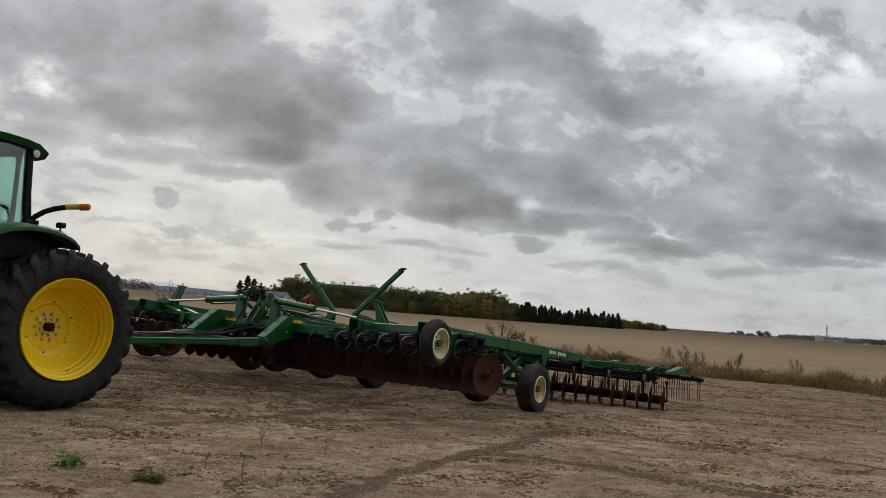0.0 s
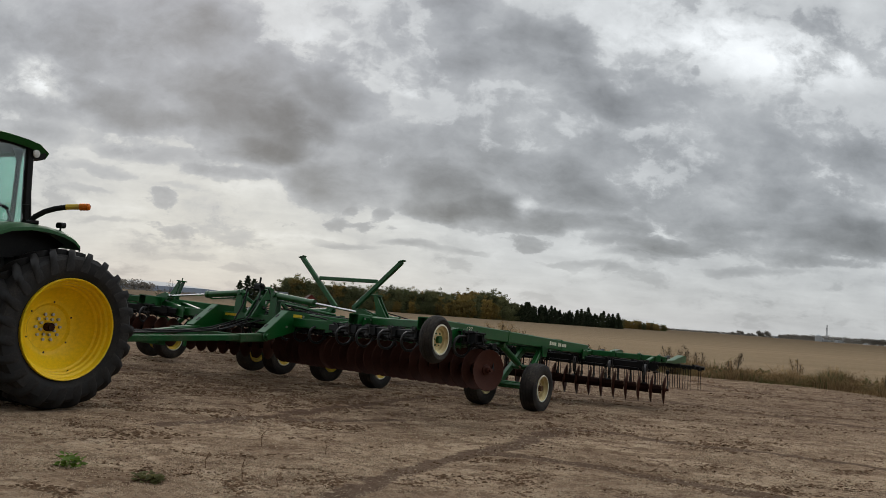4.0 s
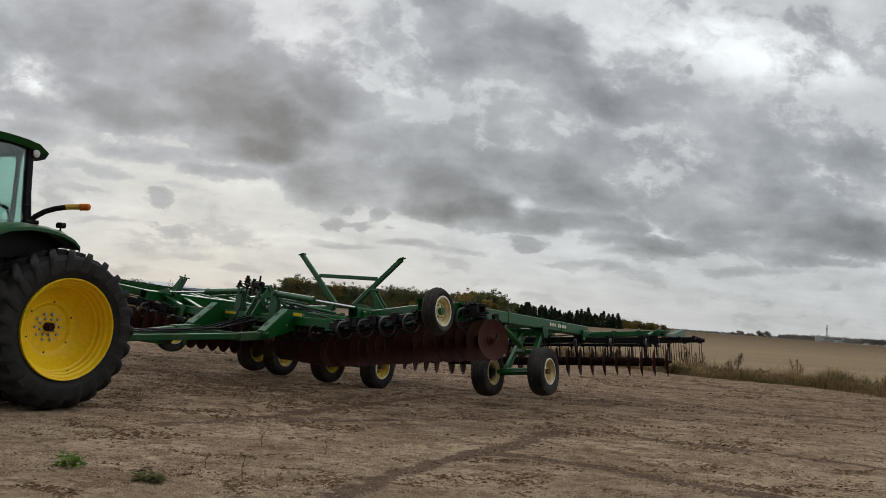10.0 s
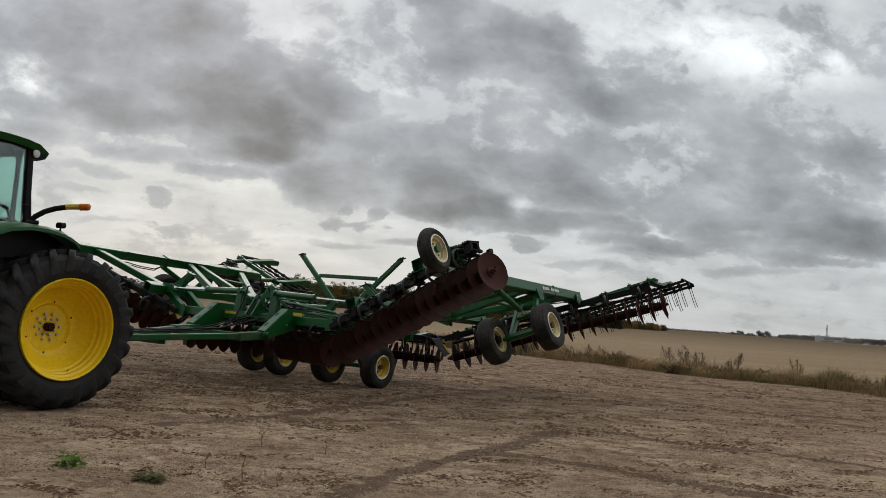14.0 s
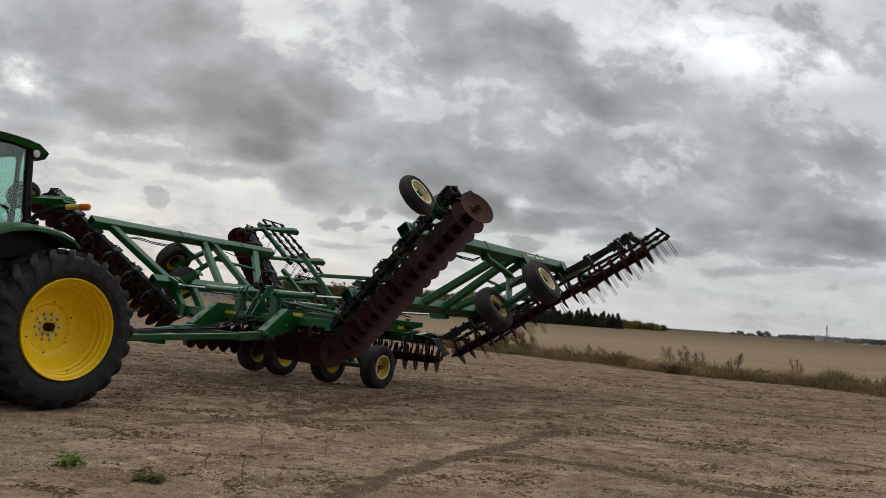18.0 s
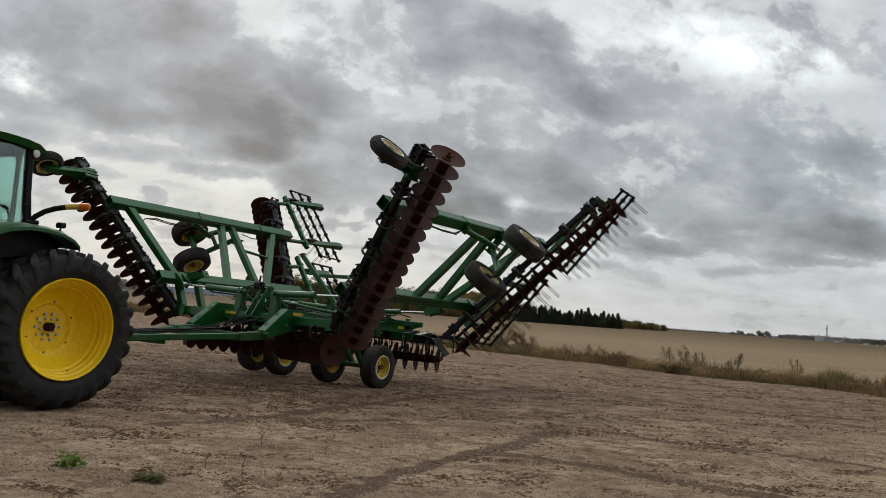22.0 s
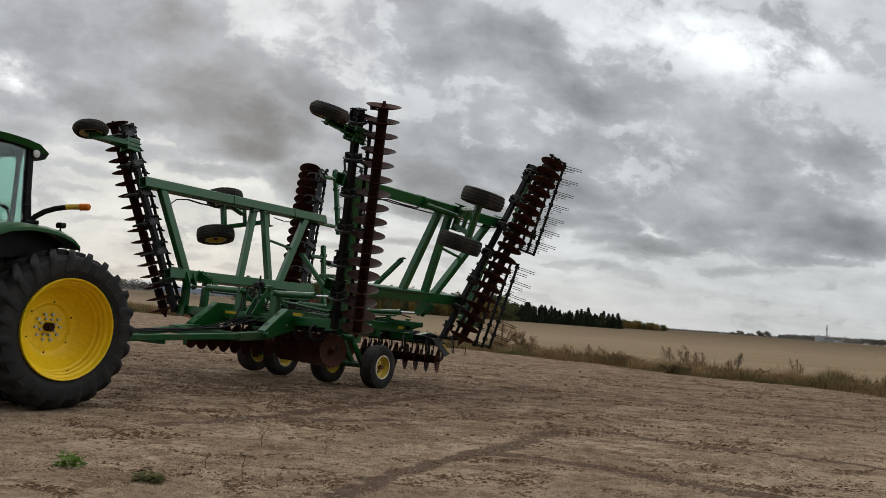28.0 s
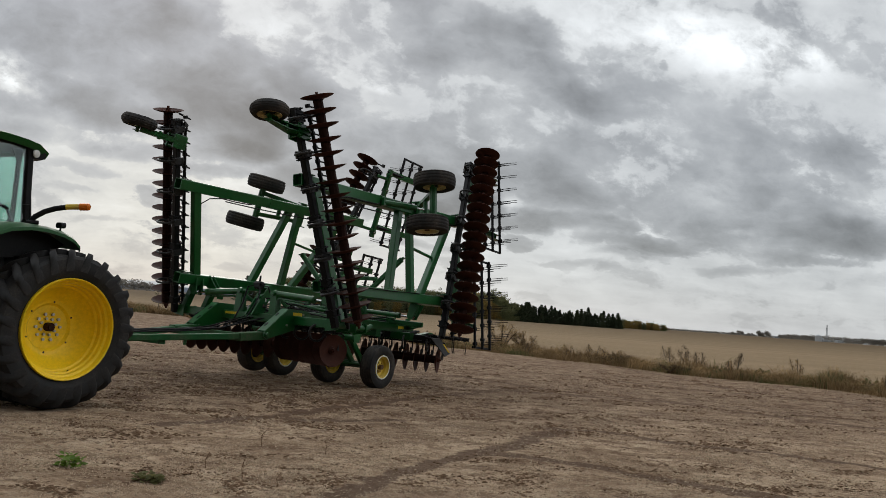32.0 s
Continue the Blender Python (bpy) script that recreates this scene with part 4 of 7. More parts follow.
def build_wing(harrow, s):
    off = (LH, 0, HH)
    wing = part("wing_frame", wing_frame(s, off), GREEN, harrow)
    wing.matrix_basis = pose(s * LH, 0, HH)
    # front gang with 17 blades, rear gang with 19
    gang(wing, (2.02, -1.84, 0.645), (5.56, -3.04, 0.66), 17, s, off, 1, 6, 0.41, (0.1, -0.10))
    gang(wing, (2.14, 1.65, 0.67), (6.20, 2.92, 0.67), 19, s, off, 1, 6, 0.42, (0.1, -0.22))
    # wheels
    for v, u, f in ((4.90, 0.11, 1), (3.98, -0.18, -1)):
        for ob in wheel(wing, (v, u, TYRE_R), s, off, paint=CREAM if s > 0 else DUSTY_YELLOW, face=f):
            SWING.append((ob, off, s))
    lift_arms(wing, 4.90, 3.98, s, off)
    # gauge wheel at the front corner, on its bracket
    wheel(wing, (5.19, -3.81, 0.98), s, off, 0.315, 0.20, 0.19, CREAM, 1, GREEN, 0.14)
    g = Geo(s, off)
    for k in (5.03, 5.11):
        g.plate([(k, -3.87, 0.93), (k, -3.87, 1.03), (k, -3.45, 1.12), (k, -3.10, 1.19), (k, -2.84, 1.20), (k, -2.84, 0.93), (k, -3.05, 0.91), (k, -3.35, 0.97)], 0.018, (1, 0, 0))
    g.beam((5.07, -3.78, 1.03), (5.07, -3.10, 1.17), 0.07, 0.03)
    g.rod((5.0, -3.81, 0.98), (5.20, -3.81, 0.98), 0.035, 8)
    g.beam((5.07, -3.14, 1.165), (5.07, -2.86, 1.165), 0.26, 0.03)
    g.beam((5.07, -3.14, 0.97), (5.07, -2.86, 0.97), 0.26, 0.03)
    g.rod((5.0, -3.36, 1.02), (5.15, -3.36, 1.02), 0.03, 8)
    for a in (4.97, 5.17):
        for b in (-3.11, -2.89):
            g.rod((a, b, 0.90), (a, b, 1.17), 0.014, 6)
    part("gauge_bracket", g, GREEN, wing)
    # tine harrow behind the rear gang
    tine_section(wing, 4.27, 6.58, 3.74, s, off, gap=0.37)
    tine_section(wing, 1.92, 3.98, 3.20, s, off)
    g = Geo(s, off)
    g.beam((4.42, 3.18, 1.25), (6.15, 3.22, 1.25), 0.10, 0.11, hollow=0.04)
    g.beam((2.30, 2.40, 1.25), (4.00, 2.55, 1.25), 0.10, 0.11, hollow=0.04)
    for v, a, b in ((5.9, 2.84, 3.2), (4.6, 2.45, 3.18), (3.7, 2.15, 2.52), (2.5, 1.78, 2.42)):
        g.beam((v, a, 1.16), (v, b, 1.25), 0.07, 0.09)
    part("tine_carrier", g, GREEN, wing)
    for v, u, k in ((6.08, 3.24, 1.0), (4.70, 3.24, 1.0), (3.6, 2.52, 0.7), (2.4, 2.46, 0.7)):
        wedge(wing, v, u, s, off, 1.21, k)
    # clamps with their bolts on the tine carrier
    for v, u in ((4.55, 3.18), (5.10, 3.19), (5.62, 3.20), (6.02, 3.21), (2.5, 2.42), (3.1, 2.47), (3.75, 2.53)):
        g = Geo(s, off)
        g.beam((v - 0.035, u, 1.255), (v + 0.035, u, 1.255), 0.125, 0.135, c=0.01)
        part("carrier_clamp", g, GREEN, wing)
        g = Geo(s, off)
        g.rod((v, u - 0.03, 1.31), (v, u - 0.03, 1.35), 0.016, 6)
        part("bolt", g, BOLT, wing)
    # hydraulic line along the outer tube
    for k in (0, 0.035):
        g = Geo(s, off)
        g.pipe([(3.9, -2.18, 1.16), (4.05, -2.1, 1.09), (4.22, -1.9, 1.10), (4.29, -1.6, 1.11 - k), (4.30, -1.2, 1.07 - k), (4.33, -0.8, 1.06 - k), (4.40, -0.62, 1.10)], 0.011)
        part("hydraulic_hose", g, HOSE, wing)
    g = Geo(s, off)
    g.pipe([(4.25, -1.7, 1.335), (4.28, -1.0, 1.34), (4.34, 0.0, 1.345), (4.40, 0.8, 1.36)], 0.012)
    part("steel_line", g, BLACK, wing)
    # hose loops under the tubes
    for pts in ([(4.40, 0.9, 1.17), (4.42, 1.3, 1.10), (4.46, 1.8, 1.12), (4.52, 2.2, 1.17), (4.60, 2.7, 1.21)],
                [(2.72, -1.3, 1.18), (2.74, -0.8, 1.10), (2.78, -0.1, 1.12), (2.82, 0.4, 1.10), (2.86, 0.9, 1.18)]):
        g = Geo(s, off)
        g.pipe(pts, 0.011)
        part("hydraulic_hose", g, HOSE, wing)
    # bolted end plates where the tubes carry the gang bars
    for v, u, z in ((4.44, -2.66, 1.20), (4.78, 2.40, 1.20), (2.74, -2.05, 1.20), (2.94, 1.80, 1.22)):
        g = Geo(s, off)
        g.beam((v - 0.002, u - 0.11, z - 0.03), (v + 0.006, u + 0.11, z - 0.03), 0.016, 0.20, c=0.004)
        part("pad_plate", g, GREEN, wing)
        for a in (-0.08, 0.08):
            for b in (-0.10, 0.04):
                g = Geo(s, off)
                g.rod((v, u + a, z + b), (v + 0.025, u + a, z + b), 0.014, 6)
                part("bolt", g, BOLT, wing)
    # writing on the outer face of the outer tube: the readable number, and the maker's name as plain bars
    toe = math.degrees(math.atan2(0.34, 5.43))
    if s > 0:
        for i in range(10):
            if i == 4:
                continue
            u0 = 0.95 + i * 0.068
            v = 4.33 + (u0 + 2.83) * 0.34 / 5.43 + 0.104
            g = Geo(1, off)
            g.beam((v, u0, 1.265), (v + 0.003, u0 + 0.046, 1.265), 0.008, 0.072 if i in (0, 5) else 0.056, c=0.001)
            part("letter_bar", g, CREAM_INK_AND_LIT_RIM, wing)
        v = 4.33 + (-1.70 + 2.83) * 0.34 / 5.43 + 0.106
        letters("637", 0.115, Matrix.Translation((v - LH, -1.75, 1.24 - HH)) @ pose(0, 0, 0, 90, 0, 90 - toe), wing, CREAM_INK_AND_LIT_RIM)
    return wing


def wing_frame(s, off):
    """The welded tubes of a wing: outer and inner tube and the braces between."""
    g = Geo(s, off)
    o0, o1 = Vector((4.33, -2.83, 1.22)), Vector((4.67, 2.60, 1.27))
    i0, i1 = Vector((2.61, -2.25, 1.22)), Vector((2.82, 1.93, 1.29))
    g.beam(o0, o1, 0.20, 0.188, hollow=0.12)
    g.beam(i0, i1, 0.20, 0.18, hollow=0.12)

    def on(a, b, u):
        return a.lerp(b, (u - a.y) / (b.y - a.y))

    bays = ((-2.40, -1.80, 0.17), (0.24, -0.10, 0.145), (0.60, 0.70, 0.145), (2.22, 1.0, 0.15)) if s > 0 else ((-2.40, -1.80, 0.17), (0.20, -0.38, 0.145), (0.48, 0.52, 0.145), (1.95, 0.80, 0.15))
    for ou, iu, w in bays:
        g.beam(on(o0, o1, ou), on(i0, i1, iu), w, 0.13)
    g.beam(on(o0, o1, 0.55).lerp(on(i0, i1, 0.62), 0.42), on(o0, o1, 2.10).lerp(on(i0, i1, 0.90), 0.5), 0.05, 0.06)
    # pad plates where the tubes join, hinge arms to the centre frame
    for u in (-0.5, 1.45):
        g.beam(on(o0, o1, u - 0.02), on(o0, o1, u + 0.02), 0.215, 0.215)
    for u in (-1.75, -1.25):
        a = on(i0, i1, u)
        g.beam(a, (LH + 0.02, u, HH + 0.02), 0.13, 0.13)
        g.rod((LH, u - 0.12, HH), (LH, u + 0.12, HH), 0.055, 12)
    # brackets that meet the wing rest
    for k in (-1.53, -1.43):
        g.plate([(2.53, k, 1.30), (2.77, k, 1.30), (2.62, k, 1.50), (2.50, k, 1.68), (2.42, k, 1.68), (2.50, k, 1.48)], 0.02, (0, 1, 0))
    g.beam((2.38, -1.48, 1.685), (2.53, -1.48, 1.69), 0.15, 0.022)
    g.rod((2.45, -1.48, 1.68), (2.45, -1.48, 1.75), 0.012, 6)
    # lugs for the fold cylinder
    for u in (-1.86, -1.70, 0.82, 0.98):
        g.plate([(2.34, u, 1.30), (2.38, u, 1.28), (2.62, u, 1.12), (2.68, u, 1.34), (2.42, u, 1.42), (2.36, u, 1.40)], 0.02, (0, 1, 0))
    # brace under the rear end and gang bar hangers
    for p, q in ((on(o0, o1, -2.6), (4.3, -2.62, 1.10)), (on(i0, i1, -2.05), (2.6, -2.05, 1.08)), (on(o0, o1, 2.42), (4.65, 2.42, 1.10)), (on(i0, i1, 1.82), (2.8, 1.87, 1.1))):
        g.beam(Vector(p) + Vector((0, 0, 0.06)), q, 0.12, 0.12)
    return g


def build_harrow():
    h = thing("disk_harrow", harrow_at(0), "green folding disk harrow with rusty blades hitched to the tractor", "disk harrow")
    # main frame
    g = Geo()
    for s in (-1, 1):
        g.beam((0.88 * s, -1.70, 1.17), (0.88 * s, 2.05, 1.25), 0.16, 0.19, hollow=0.1)
    for u, w, v in ((-1.75, 0.16, 1.84), (-1.25, 0.14, 1.84), (0.0, 0.16, 0.95), (0.78, 0.16, 0.95), (1.5, 0.14, 1.3), (2.05, 0.14, 0.95)):
        g.beam((-v, u, 1.08), (v, u, 1.08), w, 0.16)
    for s in (-1, 1):
        for u in (-1.75, -1.25):
            for k in (-0.15, 0.15):
                g.plate([(s * (LH - 0.2), u + k, 0.95), (s * (LH + 0.07), u + k, HH - 0.08), (s * (LH + 0.07), u + k, HH + 0.08), (s * (LH - 0.2), u + k, 1.18)], 0.022, (0, 1, 0))
    part("main_frame", g, GREEN, h)
    # sloping front arms down to the tongue pins
    for s in (-1, 1):
        g = Geo()
        for k in (0.80, 0.96):
            g.plate([(k * s, -2.52, 0.74), (k * s, -2.44, 0.70), (k * s, -1.55, 0.98), (k * s, -1.50, 1.27), (k * s, -1.97, 1.26), (k * s, -2.50, 0.84)], 0.022, (1, 0, 0))
        g.plate([(0.80 * s, -2.50, 0.83), (0.96 * s, -2.50, 0.83), (0.96 * s, -1.98, 1.255), (0.80 * s, -1.98, 1.255)], 0.02, (0, -0.6, 0.8))
        g.plate([(0.80 * s, -1.98, 1.26), (0.96 * s, -1.98, 1.26), (0.96 * s, -1.5, 1.27), (0.80 * s, -1.5, 1.27)], 0.02, (0, 0, 1))
        g.rod((0.74 * s, -2.45, 0.78), (1.02 * s, -2.45, 0.78), 0.045, 10)
        part("front_arm", g, GREEN, h)
        for a, b, v, z in ((-1.86, -1.62, 0.973, 1.19), (1.45, 1.66, 0.965, 1.245)):
            g = Geo()
            g.beam((v * s, a, z), (v * s, b, z + 0.005), 0.004, 0.055, c=0.001)
            part("decal", g, DECAL, h)
    for i in range(6):
        g = Geo()
        g.beam((-0.72 + i * 0.05, -1.838, 1.11), (-0.682 + i * 0.05, -1.838, 1.11), 0.004, 0.045, (0, 0, 1), c=0.001)
        part("letter_bar", g, DECAL, h)
    # tongue: two rails that meet at the hitch
    g = Geo()
    for s in (-1, 1):
        g.beam((0.84 * s, -2.36, 0.76), (0.80 * s, -2.95, 0.69), 0.16, 0.14)
        g.beam((0.80 * s, -2.90, 0.70), (0.13 * s, -4.9, 0.46), 0.12, 0.10)
    g.beam((-0.74, -2.9, 0.69), (0.74, -2.9, 0.69), 0.12, 0.14)
    g.beam((-0.35, -4.1, 0.50), (0.35, -4.1, 0.50), 0.12, 0.12)
    g.beam((0, -4.7, 0.46), (0, -5.75, 0.27), 0.22, 0.13)
    g.rod((0, -5.86, 0.18), (0, -5.86, 0.32), 0.08, 12)
    part("tongue", g, GREEN_DUSTY, h)
    g = Geo()
    g.beam((0.3, -3.6, 0.58), (0.3, -3.6, 0.46), 0.05, 0.05)
    part("hose_holder", g, GREEN, h)
    # hoses along the tongue
    rnd = random.Random(5)
    for k in range(6):
        x = -0.24 + k * 0.095
        g = Geo()
        pts = []
        for i in range(14):
            t = i / 13
            pts.append((x * (1 - 0.6 * t) + 0.06 * math.sin(6 * t + k * 1.7), -1.7 - 4.3 * t, 1.10 - 0.22 * min(1, t * 4) - 0.40 * t + 0.04 * math.sin(9 * t + k * 1.3) * t * (1 - t) * 2 - 0.04 * t + 0.012 * rnd.random()))
        g.pipe(pts, 0.011)
        part("hydraulic_hose", g, HOSE, h)
    # levelling mast in the middle: a leaning pair of plates, the valve block before its head
    for s in (-1, 1):
        g = Geo()
        g.plate([(0.075 * s, -1.98, 1.10), (0.075 * s, -1.68, 1.10), (0.075 * s, -1.60, 1.36), (0.075 * s, -1.48, 1.56), (0.075 * s, -1.50, 1.66), (0.075 * s, -1.62, 1.68),
                 (0.075 * s, -1.76, 1.46)], 0.022, (1, 0, 0))
        part("mast_plate", g, GREEN, h)
        g = Geo()
        for k in (-1.83, -1.71):
            g.plate([(0.36 * s, k, 1.14), (0.52 * s, k, 1.14), (0.50 * s, k, 1.50), (0.46 * s, k, 1.58), (0.38 * s, k, 1.58), (0.36 * s, k, 1.50)], 0.02, (0, 1, 0))
        g.rod((0.42 * s, -1.88, 1.53), (0.42 * s, -1.66, 1.53), 0.045, 10)
        g.beam((0.42 * s, -1.66, 1.45), (0.30 * s, -1.05, 1.16), 0.04, 0.07)
        part("cylinder_anchor", g, GREEN, h)
        for k, (u, z, w, t) in enumerate(((-1.70, 1.30, 0.07, 0.05), (-1.66, 1.40, 0.06, 0.07))):
            g = Geo()
            g.beam((0.088 * s, u, z), (0.091 * s, u + 0.001, z), 0.06 if k else 0.075, t, c=0.001)
            part("sticker", g, WHITE if k else ROOF_RED, h, "small warning sticker")
    for s in (-1, 1):
        for u, z in ((-2.36, 0.955), (-2.12, 1.15)):
            g = Geo()
            g.beam((0.84 * s, u - 0.035, z - 0.030), (0.84 * s, u + 0.035, z + 0.028), 0.045, 0.012, c=0.002)
            part("slot", g, BLACK, h)
        for v, u, z in ((0.972, -2.40, 0.79), (0.972, -1.62, 1.06), (0.972, -1.60, 1.20), (0.972, -2.0, 0.98)):
            g = Geo()
            g.rod((v * s, u, z), ((v + 0.022) * s, u, z), 0.020 if u > -2.3 else 0.034, 8)
            part("bolt", g, GREEN_DARK if u < -2.3 else BOLT, h)
    g = Geo()
    g.beam((0, -1.80, 1.10), (0, -1.66, 1.50), 0.13, 0.10, (0, 1, 0))
    g.beam((0, -1.58, 1.60), (0, -1.52, 1.66), 0.15, 0.10)
    part("mast_web", g, GREEN, h)
    g = Geo()
    g.rod((0, -1.80, 1.58), (0, -1.79, 1.84), 0.018, 8)
    g.beam((-0.07, -1.80, 1.66), (0.07, -1.80, 1.66), 0.12, 0.14, c=0.03)
    g.rod((-0.11, -1.80, 1.68), (0.11, -1.80, 1.68), 0.035, 8)
    g.pipe([(0.08, -1.80, 1.66), (0.2, -1.76, 1.64), (0.27, -1.7, 1.45), (0.25, -1.5, 1.2)], 0.014)
    g.pipe([(0.06, -1.84, 1.64), (0.15, -1.9, 1.5), (0.16, -2.0, 1.3), (0.2, -2.2, 1.05)], 0.014)
    g.pipe([(-0.08, -1.80, 1.66), (-0.22, -1.85, 1.62), (-0.25, -1.9, 1.3), (-0.2, -2.1, 1.02)], 0.014)
    part("valve_block", g, BLACK, h)
    g = Geo()
    g.rod((0, -1.82, 1.45), (0, 0.5, 1.38), 0.035, 10)
    part("levelling_rod", g, GREEN, h)
    # hoses from the tongue over the frame to the cylinders
    for k, pts in enumerate((
            [(0.15, -1.7, 1.22), (0.5, -1.5, 1.22), (0.75, -1.2, 1.30), (0.85, -0.6, 1.29), (0.86, 0.2, 1.29), (0.75, 0.75, 1.30)],
            [(0.10, -1.65, 1.22), (0.42, -1.4, 1.20), (0.70, -1.05, 1.28), (0.80, -0.5, 1.275), (0.82, 0.3, 1.275), (0.60, 0.9, 1.35)],
            [(-0.15, -1.7, 1.22), (-0.5, -1.5, 1.22), (-0.78, -1.2, 1.30), (-0.85, -0.6, 1.29), (-0.86, 0.3, 1.29), (-0.7, 0.85, 1.32)],
            [(0.97, -1.4, 1.24), (1.3, -1.55, 1.22), (1.65, -1.6, 1.17), (1.95, -1.55, 1.14), (2.3, -1.45, 1.24)])):
        g = Geo()
        g.pipe(pts, 0.013)
        part("hydraulic_hose", g, HOSE, h)
    # slack hose loops and steel lines round the mast and the rails
    loops = random.Random(12)
    for k in range(9):
        a = Vector((loops.uniform(-0.35, 0.45), loops.uniform(-1.95, -1.55), loops.uniform(1.15, 1.45)))
        b = Vector((loops.uniform(0.2, 0.95) * (1 if k % 3 else -1), loops.uniform(-1.3, -0.3), 1.30))
        up = Vector((loops.uniform(-0.1, 0.1), 0, loops.uniform(0.04, 0.14)))
        g = Geo()
        g.pipe([a, a.lerp(b, 0.2) + up * 0.8, a.lerp(b, 0.5) + up, a.lerp(b, 0.8) + up * 0.5, b], 0.011)
        part("hydraulic_hose", g, HOSE, h)
    for s in (-1, 1):
        for k in (0.0, 0.04):
            g = Geo()
            g.pipe([((0.84 + k) * s, -1.45, 1.285), ((0.84 + k) * s, 0.2, 1.32), ((0.84 + k) * s, 1.9, 1.36)], 0.009)
            part("steel_line", g, BLACK, h)
        for u in (-1.2, -0.3, 0.6, 1.5):
            g = Geo()
            g.beam((0.86 * s, u - 0.03, 1.29 + u * 0.021), (0.86 * s, u + 0.03, 1.29 + u * 0.021), 0.11, 0.03, c=0.006)
            part("line_clamp", g, BOLT, h)
    # front and rear fold cylinders
    for s in (-1, 1):
        for u, z0 in ((-1.78, 1.53), (0.90, 1.50)):
            a, b = Vector((0.42, u, z0)), Vector((2.40, u, 1.35))
            n = (b - a).length * 0.46
            g = Geo()
            r = 0.06 if u < 0 else 0.05
            g.rod((0, 0, 0), (n, 0, 0), r, 14)
            g.rod((n - 0.05, 0, 0), (n + 0.02, 0, 0), r + 0.008, 14)
            g.rod((0, -0.07, 0), (0, 0.07, 0), 0.05, 10)
            g.rod((0.06, -r * 0.4, -r - 0.022), (n - 0.08, -r * 0.4, -r - 0.022), 0.016, 8)
            for q in (0.06, n - 0.08):
                g.rod((q, -r * 0.4, -r - 0.022), (q, 0, 0), 0.024, 8)
            g.rod((-0.02, 0, 0), (0.05, 0, 0), r + 0.010, 14)
            barrel = part("fold_cylinder", g, GREEN, h)
            g = Geo()
            g.rod((-1.12, 0, 0), (0, 0, 0), 0.022, 10)
            g.rod((0, -0.06, 0), (0, 0.06, 0), 0.045, 10)
            FOLD_RODS.append((barrel, part("cylinder_rod", g, STEEL, h), s, a, b))
    # transport rest: two raked posts and a tie
    g = Geo()
    for s in (-1, 1):
        g.beam((0.24 * s, 0.78, 1.58), (1.33 * s, 0.76, 2.60), 0.075, 0.10)
        g.plate([(1.33 * s - 0.06, 0.70, 2.59), (1.33 * s + 0.06, 0.70, 2.63), (1.33 * s + 0.06, 0.82, 2.63), (1.33 * s - 0.06, 0.82, 2.59)], 0.02, (0, 0, 1))
        g.beam((0.24 * s, 0.78, 1.62), (0.60 * s, 0.78, 1.12), 0.075, 0.09)
        g.plate([(0.42 * s, 0.86, 1.12), (0.75 * s, 0.86, 1.12), (0.50 * s, 0.86, 1.60), (0.42 * s, 0.86, 1.60)], 0.03, (0, 1, 0))
    g.beam((-0.76, 0.77, 2.17), (0.76, 0.77, 2.17), 0.06, 0.08)
    part("wing_rest", g, GREEN, h)
    # rear cross frame above the wheels
    for s in (-1, 1):
        g = Geo()
        g.beam((0.30 * s, 1.12, 1.36), (1.72 * s, 1.20, 1.33), 0.07, 0.10)
        g.beam((1.70 * s, 1.20, 1.33), (0.96 * s, 1.86, 1.27), 0.06, 0.09)
        for v, u in ((0.90, 1.15), (0.90, 1.88)):
            g.beam((v * s, u, 1.26), (v * s, u, 1.46), 0.10, 0.08)
        part("rear_cross_frame", g, GREEN, h)
        for pts in ([(0.5, 0.95, 1.50), (0.9, 1.0, 1.56), (1.3, 0.98, 1.50), (1.6, 0.92, 1.45)], [(0.9, 0.4, 1.33), (1.1, 0.8, 1.40), (1.05, 1.4, 1.36), (0.96, 1.9, 1.38)]):
            g = Geo(s)
            g.pipe(pts, 0.013)
            part("hydraulic_hose", g, HOSE, h)
    # centre gangs
    for s in (-1, 1):
        gang(h, (0.16, -1.06, 0.63), (1.72, -1.59, 0.63), 8, s, (0, 0, 0), 1, 3, 0.40, (0.05, 0.05))
        gang(h, (0.23, 1.26, 0.665), (1.70, 1.89, 0.665), 8, s, (0, 0, 0), 1, 3, 0.42, (0.05, 0.05))
        for v, u, f in ((0.61, -0.26, -1), (1.60, 0.0, 1)):
            for ob in wheel(h, (v, u, TYRE_R), s, (0, 0, 0), paint=DUSTY_YELLOW, face=f):
                SWING.append((ob, (0, 0, 0), s))
        centre_lift(h, 1.60, 0.61, s)
        tine_section(h, 0.06, 1.75, 2.45, s, (0, 0, 0), 1.16, 3, 0.33, 0.62)
        wedge(h, 0.95, 1.85, s, (0, 0, 0), 1.10, 0.65)
        # rear warning panel on its bracket
        g = Geo()
        g.beam((1.60 * s, 1.55, 1.10), (1.80 * s, 1.60, 1.08), 0.05, 0.05)
        part("panel_bracket", g, BLACK, h)
        g = Geo()
        g.plate([(1.82 * s, 1.45, 1.08), (1.82 * s, 1.74, 1.12), (1.82 * s, 2.25, 0.83), (1.82 * s, 2.06, 0.75)], 0.02, (1, 0, 0))
        pn = part("warning_panel", g, PANEL_GREY, h, "dark grey warning panel with a yellow strip")
        g = Geo()
        g.plate([(1.834 * s, 1.90, 1.005), (1.834 * s, 1.96, 1.00), (1.834 * s, 2.22, 0.84), (1.834 * s, 2.15, 0.84)], 0.006, (1, 0, 0))
        part("reflector_strip", g, DECAL, pn)
    return h


